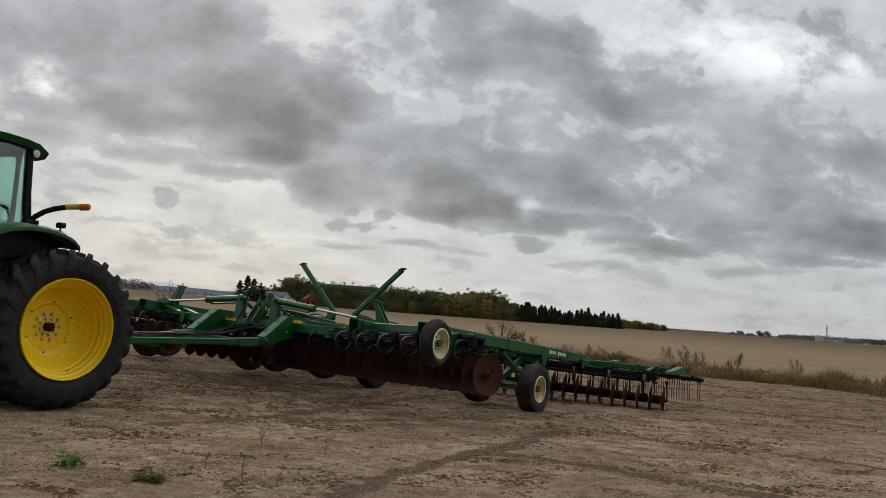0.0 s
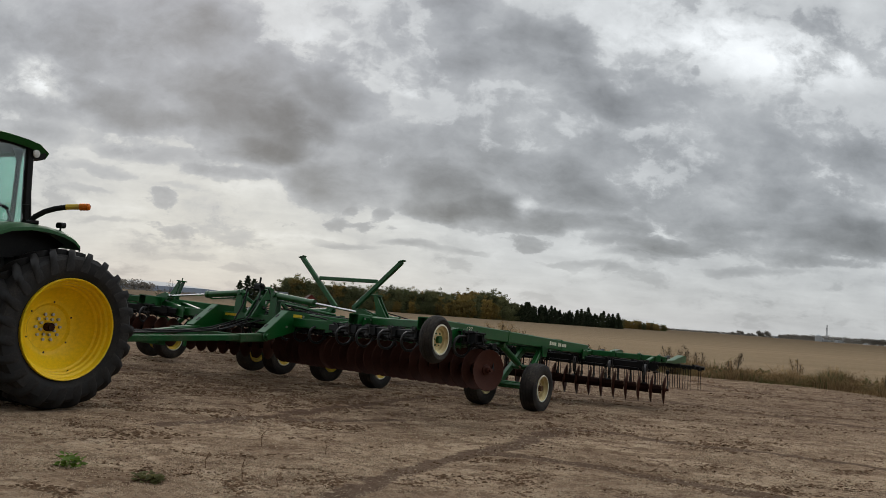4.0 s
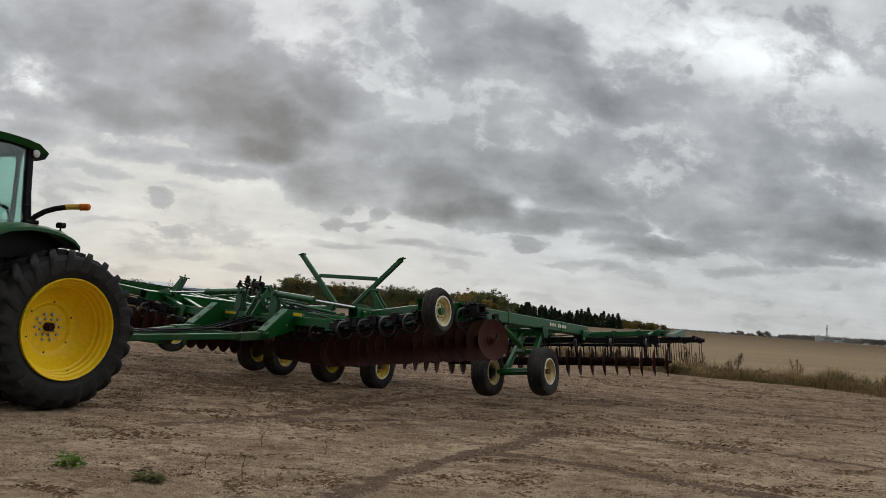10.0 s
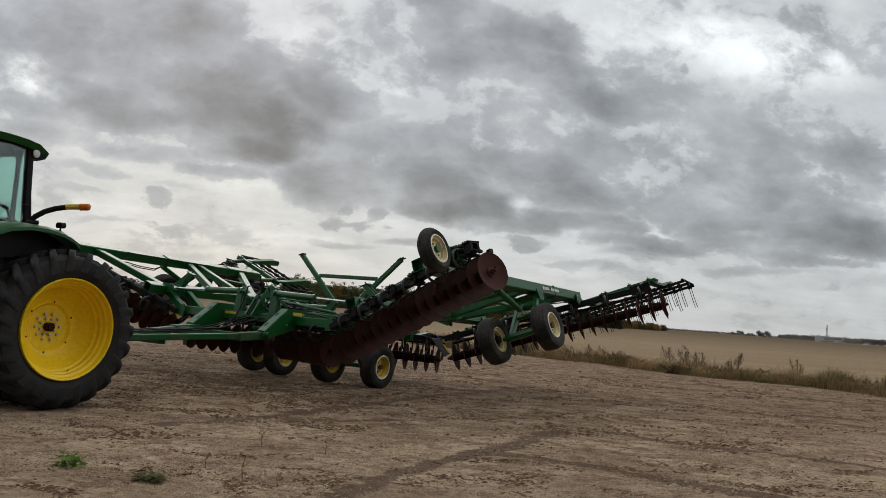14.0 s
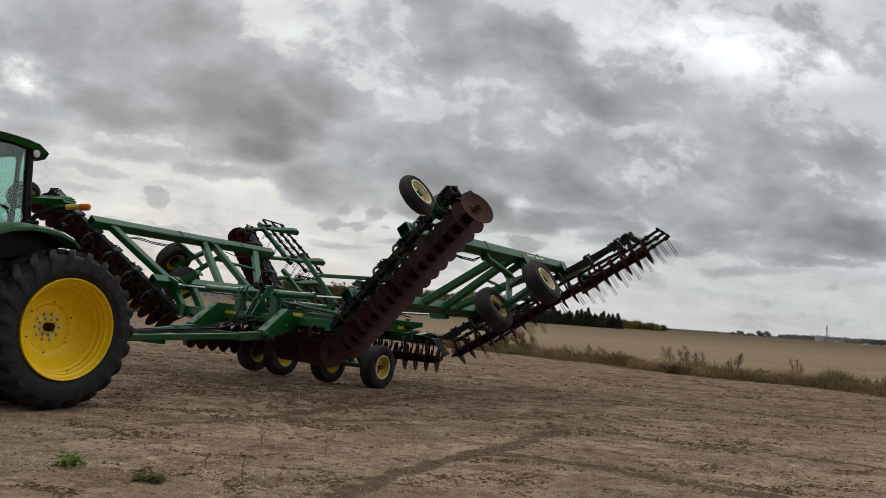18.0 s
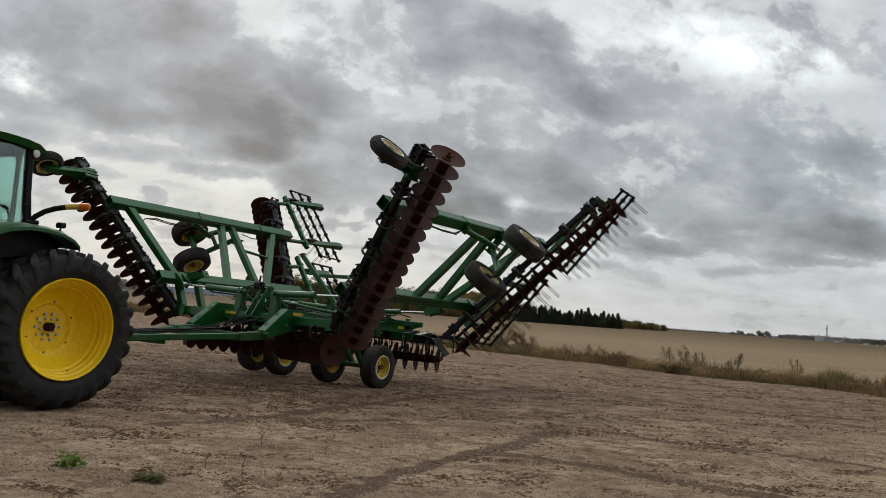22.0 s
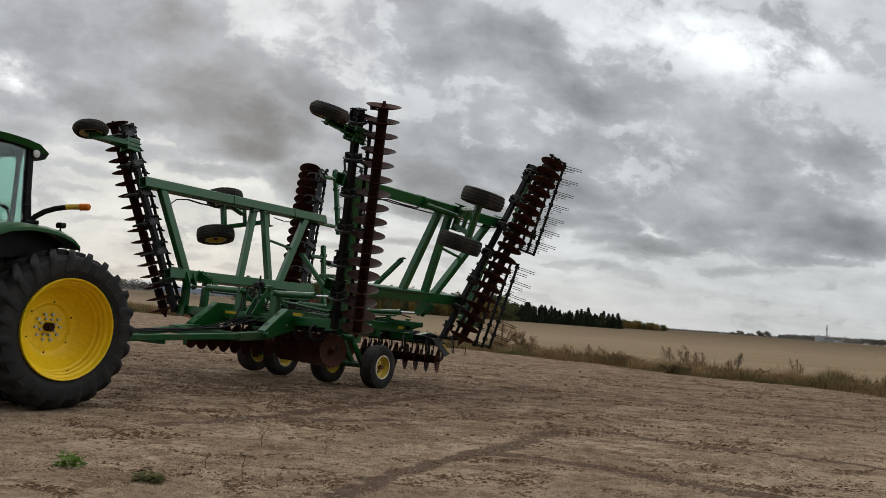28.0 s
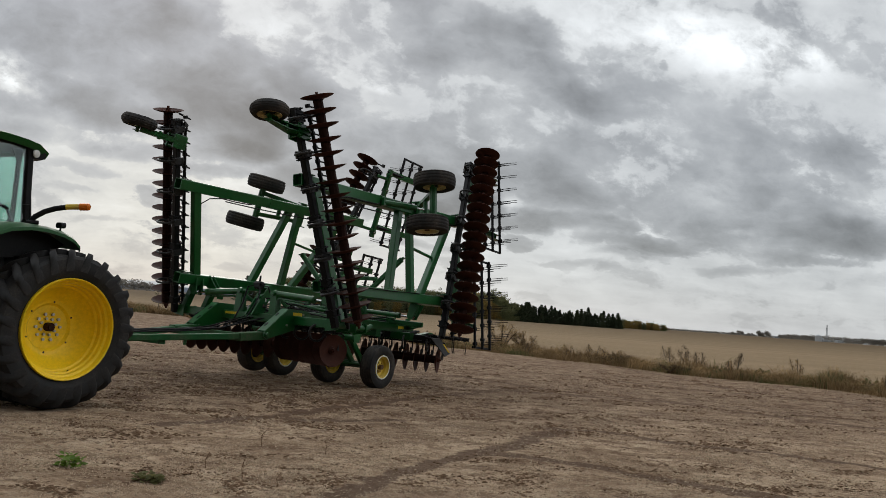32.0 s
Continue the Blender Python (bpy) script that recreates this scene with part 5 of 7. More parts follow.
FOLD_RODS = []
harrow = build_harrow()
wing_near = build_wing(harrow, 1)
wing_far = build_wing(harrow, -1)


# ---- tractor: its axes are left, rearwards, up, from the ground below the rear axle ----
T = Matrix((SIDE, REAR, (0, 0, 1))).transposed().to_4x4()
T.translation = Vector((-2.4505, 16.8058, 0)) + REAR * -6.61


def tractor_tyre(c, face):
    g = Geo()
    g.lathe(c, (1, 0, 0), [(-0.20, 0.63), (-0.245, 0.70), (-0.255, 0.79), (-0.245, 0.865), (-0.21, 0.902), (-0.10, 0.918), (0.10, 0.918), (0.21, 0.902), (0.245, 0.865),
                           (0.255, 0.79), (0.245, 0.70), (0.20, 0.63)], 72)
    return g


def lug_mesh(side):
    """One slanting tread bar, from the middle of the tread round the shoulder, about the wheel's centre."""
    g, rows = Geo(), []
    for x, da, lo, hi in ((-0.02, -0.035, 0.88, 0.985), (0.10, 0.045, 0.88, 0.988), (0.18, 0.110, 0.87, 0.981), (0.230, 0.150, 0.84, 0.952), (0.256, 0.180, 0.80, 0.890), (0.264, 0.200, 0.72, 0.80)):
        rows.append([(x * side, r * math.cos(da + k * wd), r * math.sin(da + k * wd)) for r, wd in ((lo, 0.075), (hi, 0.036)) for k in (-1, 1)])
    vs, fs = [p for r in rows for p in r], []
    for k in range(len(rows) - 1):
        b, d = k * 4, k * 4 + 4
        fs += [(b + 2, b + 3, d + 3, d + 2), (b, b + 2, d + 2, d), (b + 3, b + 1, d + 1, d + 3)]
    e = (len(rows) - 1) * 4
    fs += [(0, 1, 3, 2), (e + 2, e + 3, e + 1, e)]
    g.add(vs, [f[::-1] for f in fs] if side < 0 else fs)
    return g.mesh("tread_lug", RUBBER, 80)


LUGS = {k: lug_mesh(k) for k in (-1, 1)}


def tractor_wheel(parent, x, k):
    """A rear wheel; k: 1 for the left side, whose dish opens to +x."""
    c = (x, 0, 0.975)
    tyre = part("tyre", tractor_tyre(c, k), RUBBER, parent, "black lugged rear tyre with dust on the tread")
    for i in range(23):
        for side in (-1, 1):
            ob = part("tread_lug", LUGS[side], None, tyre)
            ob.matrix_basis = pose(x, 0, 0.975, (i + (0.5 if side > 0 else 0)) * 360 / 23)
    g = Geo()
    prof = [(0.235, 0.632), (0.245, 0.624), (0.235, 0.610), (0.20, 0.600), (0.175, 0.595), (0.16, 0.568), (0.11, 0.562), (0.095, 0.542), (0.04, 0.536), (0.02, 0.512), (-0.03, 0.50),
            (-0.165, 0.36), (-0.18, 0.335), (-0.182, 0.30), (-0.20, 0.285), (-0.215, 0.27), (-0.22, 0.05), (-0.24, 0.05), (-0.24, 0.30), (-0.2, 0.40), (-0.2, 0.63)]
    g.lathe(c, (k, 0, 0), prof[::-1] if k < 0 else prof, 72)
    rim = part("rim", g, YELLOW, tyre, "bright yellow deep-dished steel rim")
    for r, n, rad, ph in ((0.165, 10, 0.020, 0.0), (0.105, 8, 0.019, 0.3)):
        for i in range(n):
            a = 2 * math.pi * i / n + ph
            g = Geo()
            q = Vector((x - k * 0.22, r * math.cos(a), 0.975 + r * math.sin(a)))
            g.rod(q, q + Vector((k * 0.03, 0, 0)), rad, 6)
            part("wheel_bolt", g, BOLT, tyre)
    for i in range(6):
        a = math.pi * i / 3 + 0.4
        g = Geo()
        q = Vector((x - k * 0.183, 0.318 * math.cos(a), 0.975 + 0.318 * math.sin(a)))
        g.rod(q, q + Vector((k * 0.006, 0, 0)), 0.012, 8)
        part("rim_hole", g, BLACK, tyre)
    g = Geo()
    g.rod((x - k * 0.4, 0, 0.975), (x - k * 0.14, 0, 0.975), 0.055, 16)
    g.rod((x - k * 0.15, 0, 0.975), (x - k * 0.12, 0, 0.975), 0.042, 16)
    part("axle_end", g, RUST_DARK, tyre)
    g = Geo()
    g.rod((x + k * 0.13, 0.10, 0.452), (x + k * 0.15, 0.105, 0.465), 0.007, 6)
    part("valve", g, BLACK, tyre)


def build_tractor():
    t = thing("tractor", T, "green farm tractor with yellow rear wheels and a glazed cab", "tractor")
    for k in (1, -1):
        tractor_wheel(t, 1.445 * k, k)
        # inner wheel of the pair, under the fender
        tyre = part("inner_tyre", tractor_tyre((0.825 * k, 0, 0.975), k), RUBBER, t, "black lugged inner tyre of the rear pair")
        for i in range(23):
            for side in (-1, 1):
                ob = part("tread_lug", LUGS[side], None, tyre)
                ob.matrix_basis = pose(0.825 * k, 0, 0.975, (i + (0.8 if side > 0 else 0.3)) * 360 / 23)
        g = Geo()
        g.lathe((0.825 * k, 0, 0.975), (1, 0, 0), [(-0.21, 0.64), (0.21, 0.64), (0.20, 0.60), (0.02, 0.56), (0.02, 0.10), (-0.02, 0.10), (-0.02, 0.56), (-0.20, 0.60)], 48)
        part("inner_rim", g, YELLOW, tyre)
    g = Geo()
    g.beam((-1.0, 0, 0.975), (1.0, 0, 0.975), 0.24, 0.24)
    g.rod((-1.25, 0, 0.975), (1.25, 0, 0.975), 0.05, 14)
    g.beam((0, 0.45, 0.95), (0, -1.5, 0.95), 0.62, 0.70, c=0.05)
    part("rear_axle_housing", g, BLACK, t)
    g = Geo()
    g.beam((0, 0.2, 0.55), (0, 0.80, 0.55), 0.10, 0.06)
    g.rod((0, 0.73, 0.48), (0, 0.73, 0.70), 0.025, 8)
    part("drawbar", g, BLACK, t)
    # fenders: an arched skin with a turned-down lip
    arc = [(0.24, 2.02), (0.21, 2.06), (0.11, 2.13), (-0.06, 2.19), (-0.27, 2.225), (-0.48, 2.23), (-0.74, 2.19), (-1.0, 2.08), (-1.25, 1.9)]
    for k in (1, -1):
        g = Geo()
        rows = []
        for i, (y, z) in enumerate(arc):
            taper = (0.10, 0.05, 0.02)[i] if i < 3 else 0.0
            rows.append([(k * (0.72), y, z + 0.02), (k * (1.20), y, z + 0.012), (k * (1.42 - taper), y, z - 0.012), (k * (1.47 - taper), y, z - 0.045),
                         (k * (1.475 - taper), y, z - 0.085), (k * (1.455 - taper), y, z - 0.085), (k * (1.44 - taper), y, z - 0.05), (k * 0.72, y, z - 0.02)])
        vs = [p for r in rows for p in r]
        fs = []
        for i in range(len(rows) - 1):
            for j in range(8):
                j2 = (j + 1) % 8
                f = (i * 8 + j, i * 8 + j2, i * 8 + 8 + j2, i * 8 + 8 + j)
                fs.append(f if k > 0 else f[::-1])
        e = (len(rows) - 1) * 8
        ends = [tuple(range(7, -1, -1)), tuple(e + j for j in range(8))]
        fs += ends if k > 0 else [f[::-1] for f in ends]
        g.add(vs, fs)
        fender = part("fender", g, GREEN_DARK, t, "glossy green rear fender")
        g = Geo()
        g.plate([(k * 1.135, 0.0, 1.90), (k * 1.135, -1.15, 1.70), (k * 1.135, -1.0, 2.04), (k * 1.135, -0.45, 2.19), (k * 1.135, -0.06, 2.14), (k * 1.135, 0.16, 2.03)], 0.02, (1, 0, 0))
        part("fender_liner", g, BLACK, fender)
        g = Geo()
        g.rod((k * 1.28, 0.0, 2.16), (k * 1.28, 0.0, 2.23), 0.012, 8)
        g.beam((k * 1.28, -0.03, 2.262), (k * 1.28, 0.035, 2.262), 0.12, 0.07, c=0.02)
        part("marker_lamp", g, BLACK, fender)
        # turn signal on its curved arm
        pts = [(k * 1.20, -0.36, 2.27), (k * 1.24, -0.33, 2.33), (k * 1.31, -0.26, 2.40), (k * 1.40, -0.18, 2.45), (k * 1.50, -0.10, 2.480), (k * 1.56, -0.05, 2.49)]
        g = Geo()
        g.pipe(pts, 0.034, 10)
        g.beam((k * 1.18, -0.42, 2.25), (k * 1.22, -0.28, 2.26), 0.12, 0.05, c=0.015)
        arm = part("signal_arm", g, BLACK, t)
        g = Geo()
        g.pipe([(k * 1.50, -0.10, 2.481), (k * 1.56, -0.05, 2.491), (k * 1.63, 0.0, 2.497)], 0.036, 10)
        part("yellow_band", g, DUSTY_YELLOW, arm)
        g = Geo()
        g.pipe([(k * 1.63, 0.0, 2.497), (k * 1.65, 0.015, 2.50), (k * 1.715, 0.055, 2.505)], 0.046, 12)
        g.lathe((k * 1.715, 0.055, 2.505), (k * 0.065, 0.04, 0.003), [(0, 0.0), (0, 0.046), (0.012, 0.042), (0.022, 0.028), (0.026, 0.0)][::-1], 12, False)
        part("turn_signal", g, AMBER, arm, "orange turn signal lamp")
    # cab: four posts, sills, glass, roof
    posts = {"rear": [(0.80, -0.17, 2.10), (0.83, -0.22, 2.5), (0.84, -0.26, 3.24)], "front": [(0.78, -1.75, 1.6), (0.82, -1.70, 3.24)]}
    for k in (1, -1):
        for key, pts in posts.items():
            g = Geo()
            for a, b in zip(pts, pts[1:]):
                g.beam((a[0] * k, a[1], a[2]), (b[0] * k, b[1], b[2]), 0.085 if key == "rear" else 0.06, 0.10, c=0.02)
            part("cab_post", g, BLACK, t)
        g = Geo()
        g.beam((0.815 * k, -0.20, 2.14), (0.80 * k, -1.7, 1.95), 0.07, 0.10, c=0.02)
        g.pipe([(0.80 * k, -0.30, 2.12), (0.81 * k, -0.45, 2.42), (0.82 * k, -0.75, 2.52), (0.82 * k, -1.1, 2.56)], 0.022, 8)
        part("door_frame", g, BLACK, t)
        # black plate added for the pillar interior and the dark reflections in the glass
        g = Geo()
        g.plate([(0.735 * k, -0.30, 2.12), (0.735 * k, -0.46, 2.10), (0.745 * k, -0.36, 2.34), (0.755 * k, -0.36, 3.04), (0.755 * k, -0.44, 3.20), (0.755 * k, -0.30, 3.20)], 0.02, (1, 0, 0))
        part("dark_pillar_plate", g, BLACK, t)
        g = Geo()
        g.plate([(0.835 * k, -0.24, 2.16), (0.835 * k, -1.68, 2.0), (0.85 * k, -1.66, 3.22), (0.85 * k, -0.28, 3.22)], 0.008, (1, 0, 0))
        part("side_glass", g, GLASS, t, "green-tinted cab glass").visible_shadow = False
        g = Geo()
        g.beam((0.86 * k, -0.16, 2.30), (0.86 * k, -0.21, 2.72), 0.03, 0.035, c=0.01)
        g.beam((0.86 * k, -0.21, 2.96), (0.86 * k, -0.225, 3.06), 0.03, 0.03, c=0.01)
        part("door_hinge", g, BLACK, t)
    g = Geo()
    g.plate([(0.78, -0.17, 2.16), (-0.78, -0.17, 2.16), (-0.80, -0.24, 3.22), (0.80, -0.24, 3.22)], 0.008, (0, 1, 0))
    part("rear_glass", g, GLASS, t, "green-tinted cab glass").visible_shadow = False
    g = Geo()
    g.plate([(0.78, -1.76, 1.7), (-0.78, -1.76, 1.7), (-0.80, -1.71, 3.22), (0.80, -1.71, 3.22)], 0.008, (0, 1, 0))
    part("windscreen", g, GLASS, t, "green-tinted cab glass").visible_shadow = False
    g = Geo()
    g.beam((0, -0.15, 1.75), (0, -1.8, 1.65), 1.55, 0.55, c=0.05)
    part("cab_floor", g, BLACK, t)
    g = Geo()
    g.beam((0, -0.85, 1.95), (0, -1.3, 1.95), 0.5, 0.14, c=0.04)
    g.beam((0, -0.84, 2.0), (0, -0.76, 2.35), 0.10, 0.46, (0, 1, 0), c=0.04)
    part("operator_seat", g, BLACK, t)
    # roof: a low dome with drooping edges
    g, n = Geo(), 12
    rows = []
    for i in range(n + 1):
        y = -0.03 - 1.95 * i / n
        e = (2 * i / n - 1) ** 2
        row = []
        for j in range(n + 1):
            x = -0.98 + 1.96 * j / n
            f = (2 * j / n - 1) ** 2
            xx = x * (1 - 0.07 * e * e * e)
            row.append((xx, y * 1.0, 3.40 - 0.09 * max(0, e) ** 1.5 - 0.07 * f ** 2.2 - (0.05 if i == 0 else 0)))
        rows.append(row)
    vs = [p for r in rows for p in r] + [(p[0] * 0.96, p[1] * 0.98 - 0.03, p[2] - 0.085) for r in rows for p in r]
    m = n + 1
    N = m * m
    fs = []
    for i in range(n):
        for j in range(n):
            a = i * m + j
            fs += [(a, a + m, a + m + 1, a + 1), (N + a, N + a + 1, N + a + m + 1, N + a + m)]
    for i in range(n):
        fs += [(i, i + 1, N + i + 1, N + i), (n * m + i + 1, n * m + i, N + n * m + i, N + n * m + i + 1), ((i + 1) * m, i * m, N + i * m, N + (i + 1) * m),
               (i * m + n, (i + 1) * m + n, N + (i + 1) * m + n, N + i * m + n)]
    g.add(vs, fs)
    roof = part("cab_roof", g, GREEN_DARK, t, "glossy green cab roof", 50)
    g = Geo()
    g.beam((0, -0.10, 3.25), (0, -1.9, 3.25), 1.74, 0.07, c=0.03)
    part("roof_liner", g, BLACK, roof)
    for k in (1, -1):
        g = Geo()
        g.beam((k * 0.70, -0.14, 3.155), (k * 0.90, -0.17, 3.155), 0.20, 0.13, c=0.04)
        part("lamp_housing", g, BLACK, roof)
        g = Geo()
        g.lathe((k * 0.90, -0.20, 3.16), (k, 0.25, -0.1), [(0, 0.0), (0.0, 0.055), (0.015, 0.052), (0.025, 0.03), (0.028, 0.0)], 16)
        part("work_lamp", g, LENS, roof, "clear round work lamp")
    return t


tractor = build_tractor()


# ---- field edge: rank grass and weeds along the yard ----
def strip_point(a, s):
    """A ground point: a along the strip (to the right and nearer), s away from the yard."""
    return Vector((0.72 * a + 0.69 * s, -0.69 * a + 0.72 * s, 0))


def tuft(g, o, rnd, h, n, spread, w=0.012):
    for _ in range(n):
        a, r = rnd.uniform(0, 6.283), spread * math.sqrt(rnd.random())
        p = o + Vector((r * math.cos(a), r * math.sin(a), -0.02))
        hh = h * rnd.uniform(0.3, 1.15)
        lean = Vector((rnd.gauss(0, 0.42), rnd.gauss(0, 0.42), 0)) * hh
        side = Vector((math.cos(a + 1.3), math.sin(a + 1.3), 0)) * w * rnd.uniform(0.7, 1.6)
        m = p + lean * 0.35 + Vector((0, 0, hh * 0.6))
        e = p + lean + Vector((0, 0, hh))
        k = len(g.v)
        g.v += [tuple(p - side), tuple(p + side), tuple(m + side * 0.8), tuple(m - side * 0.8), tuple(e)]
        g.f += [(k, k + 1, k + 2, k + 3), (k + 3, k + 2, k + 4)]


def build_strip():
    rnd = random.Random(11)
    dry, green = Geo(), Geo()
    for i in range(8200):
        a = rnd.uniform(-75, 26)
        s = 27.6 + 1.6 * noise.noise((a * 0.25, 0, 5)) + abs(rnd.gauss(0, 1.5))
        p = strip_point(a, s)
        c = noise.noise((a * 0.3, s * 0.4, 1)) - 0.06 * (s - 28)
        h = 0.30 + 0.70 * max(-0.26, noise.noise((a * 0.9, s * 0.7, 9)) + 0.4 * noise.noise((a * 2.3, s * 1.7, 4))) + (0.35 * rnd.random() if rnd.random() < 0.12 else 0)
        tuft(green if c + rnd.gauss(0, 0.2) > 0.30 else dry, p, rnd, max(0.12, 0.78 * h), 26, 0.34, 0.006 if p.length < 45 else 0.013)
    for name, g, mat, lab in (("dry_grass", dry, DRY_GRASS, "tall dry straw-coloured grass along the field edge"), ("green_grass", green, GREEN_GRASS, "rank olive-green grass and weeds along the field edge")):
        tagged(new(name, g.mesh(name, mat, 0)), lab, "grass", kind="stuff")


build_strip()


def leaf_cards(g, rnd, centre, radii, n, size):
    for _ in range(n):
        d = Vector((rnd.gauss(0, 1), rnd.gauss(0, 1), rnd.gauss(0, 1))).normalized() * rnd.random() ** 0.4
        p = Vector(centre) + Vector((d.x * radii[0], d.y * radii[1], d.z * radii[2]))
        a = Vector((rnd.gauss(0, 1), rnd.gauss(0, 1), rnd.gauss(0, 0.7))).normalized()
        b = a.cross(Vector((rnd.gauss(0, 1), rnd.gauss(0, 1), rnd.gauss(0, 1)))).normalized()
        s = size * rnd.uniform(0.5, 1.3)
        k = len(g.v)
        g.v += [tuple(p - a * s), tuple(p + b * s * 0.5), tuple(p + a * s), tuple(p - b * s * 0.5)]
        g.f.append((k, k + 1, k + 2, k + 3))


def tall_weed(p, h, seed, leaf):
    """A branchy dry weed: stalk, side branches, small leaves."""
    rnd = random.Random(seed)
    t = thing("tall_weed", Matrix.Translation(p), "tall branching brown weed in the rough grass", "weed", "weeds at the field edge")
    g, lv = Geo(), Geo()
    for s in range(3):
        x, y = rnd.gauss(0, 0.12), rnd.gauss(0, 0.12)
        top = Vector((x * 2.2, y * 2.2, h * rnd.uniform(0.75, 1.0)))
        g = Geo()
        g.pipe([(x, y, -0.03), (x * 1.4, y * 1.4, top.z * 0.5), top], 0.010, 4)
        for i in range(9):
            f = 0.25 + 0.7 * i / 9
            a = rnd.uniform(0, 6.28)
            o = Vector((x, y, 0)).lerp(top, f)
            e = o + Vector((math.cos(a), math.sin(a), 0.9)) * h * 0.28 * (1.15 - f)
            g.pipe([o, o.lerp(e, 0.5) + Vector((0, 0, -0.02)), e], 0.005, 3)
            leaf_cards(lv, rnd, o.lerp(e, 0.6), (0.10 * h, 0.10 * h, 0.10 * h), 11, 0.026)
        part("stalk", g, BARK, t)
    part("foliage", lv, leaf, t, smooth=0)


def shrub(p, h, wide, seed, leaf, label):
    """A bushy plant: many arching stems from the ground, each with small leaves along its upper half."""
    rnd = random.Random(seed)
    t = thing("shrub", Matrix.Translation(p), label, "shrub", "shrubs at the field edge")
    g, lv = Geo(), Geo()
    for i in range(16):
        a, r = rnd.uniform(0, 6.283), wide * 0.5 * math.sqrt(rnd.random())
        top = Vector((r * math.cos(a), r * math.sin(a), h * rnd.uniform(0.55, 1.0) * (1 - 0.35 * (2 * r / wide) ** 2)))
        foot = Vector((0.18 * top.x, 0.18 * top.y, -0.04))
        bend = foot.lerp(top, 0.55) + Vector((-0.12 * top.x, -0.12 * top.y, 0.05 * h))
        g = Geo()
        g.pipe([foot, bend, top], 0.009, 4)
        for k in range(9):
            o = bend.lerp(top, k / 8) if k > 3 else foot.lerp(bend, 0.35 + 0.16 * k)
            b = rnd.uniform(0, 6.283)
            e = o + Vector((math.cos(b), math.sin(b), 0.7)) * h * rnd.uniform(0.06, 0.16)
            g.pipe([o, e], 0.004, 3)
            leaf_cards(lv, rnd, o.lerp(e, 0.6), (0.11 * h, 0.11 * h, 0.10 * h), 20, 0.026)
        part("stem", g, BARK, t)
    part("foliage", lv, leaf, t, smooth=0)


def build_brush():
    """Low fluffy brush of seed heads and curled leaves over the grass, in clumps."""
    rnd = random.Random(58)
    for name, mat, n, low, label in (("dry_brush", DRY_GRASS, 620, -0.1, "fluffy dry seed heads and brush in the field edge"), ("brown_brush", BROWN_WEED, 420, 0.0, "brown curled weed brush in the field edge"),
                                     ("green_brush", GREEN_GRASS, 170, 0.15, "low dark green brush in the field edge")):
        g = Geo()
        for i in range(n):
            a = rnd.uniform(-40, 26)
            s = 28.0 + 1.3 * noise.noise((a * 0.25, 0, 5)) + abs(rnd.gauss(0, 1.1))
            tall = noise.noise((a * 0.8, s * 0.6, 31 + len(name)))
            if tall + rnd.gauss(0, 0.15) < low:
                continue
            h = (0.20 + 0.42 * max(0, tall)) * rnd.uniform(0.7, 1.3)
            leaf_cards(g, rnd, strip_point(a, s) + Vector((0, 0, h * 0.62)), (0.26, 0.26, h * 0.55), 60, 0.028)
        tagged(new(name, g.mesh(name, mat, 0)), label, "brush", kind="stuff")


build_brush()
shrub((2.9, 37.1, 0), 1.6, 1.6, 301, BROWN_WEED, "tall brown leafy shrub at the field edge")
shrub((3.9, 37.4, 0), 1.0, 1.2, 302, DRY_GRASS, "low dry bushy weed beside the brown shrub")
shrub((10.4, 30.3, 0), 0.35, 1.8, 303, GREEN_GRASS, "low dark green bushy weed in the dry grass")
shrub((12.0, 30.5, 0), 0.34, 1.5, 304, GREEN_GRASS, "low dark green bushy weed in the dry grass")
shrub((8.4, 29.6, 0), 0.36, 1.3, 305, DARK_WEED, "low brown bushy weed in the dry grass")
shrub((14.5, 28.1, 0), 0.37, 1.5, 307, GREEN_GRASS, "low dark green bushy weed in the dry grass")
shrub((7.0, 32.4, 0), 0.50, 1.2, 308, DARK_WEED, "brown bushy weed in the dry grass")


def grass_clump(p, h, wide, seed):
    """A dense upright clump of tall dry grass with feathery heads."""
    rnd = random.Random(seed)
    t = thing("grass_clump", Matrix.Translation(p), "tall clump of straw-coloured grass with feathery heads", "grass clump", "grass clumps at the field edge")
    g, heads = Geo(), Geo()
    for _ in range(16):
        a, r = rnd.uniform(0, 6.283), wide * 0.5 * math.sqrt(rnd.random())
        o = Vector((r * math.cos(a), r * math.sin(a), 0))
        hh = h * rnd.uniform(0.6, 1.0) * (1 - 0.4 * (2 * r / wide) ** 2)
        tuft(g, o, rnd, hh, 34, 0.13, 0.006)
        leaf_cards(heads, rnd, o + Vector((0, 0, hh * 0.8)), (0.09, 0.09, 0.2 * h), 26, 0.020)
    part("foliage", g, DRY_GRASS, t, smooth=0)
    part("plume", heads, BROWN_WEED, t, smooth=0)


for i, (x, y, h, wide) in enumerate(((11.9, 28.4, 0.74, 1.1), (12.6, 28.2, 0.52, 1.3), (13.6, 28.5, 0.80, 0.8), (13.1, 28.0, 0.50, 1.0), (14.9, 27.2, 0.48, 1.2), (11.2, 28.9, 0.45, 0.9), (9.3, 30.0, 0.48, 1.2), (7.7, 31.2, 0.50, 1.0), (15.6, 26.6, 0.55, 1.0))):
    grass_clump((x, y, 0), h, wide, 500 + i)

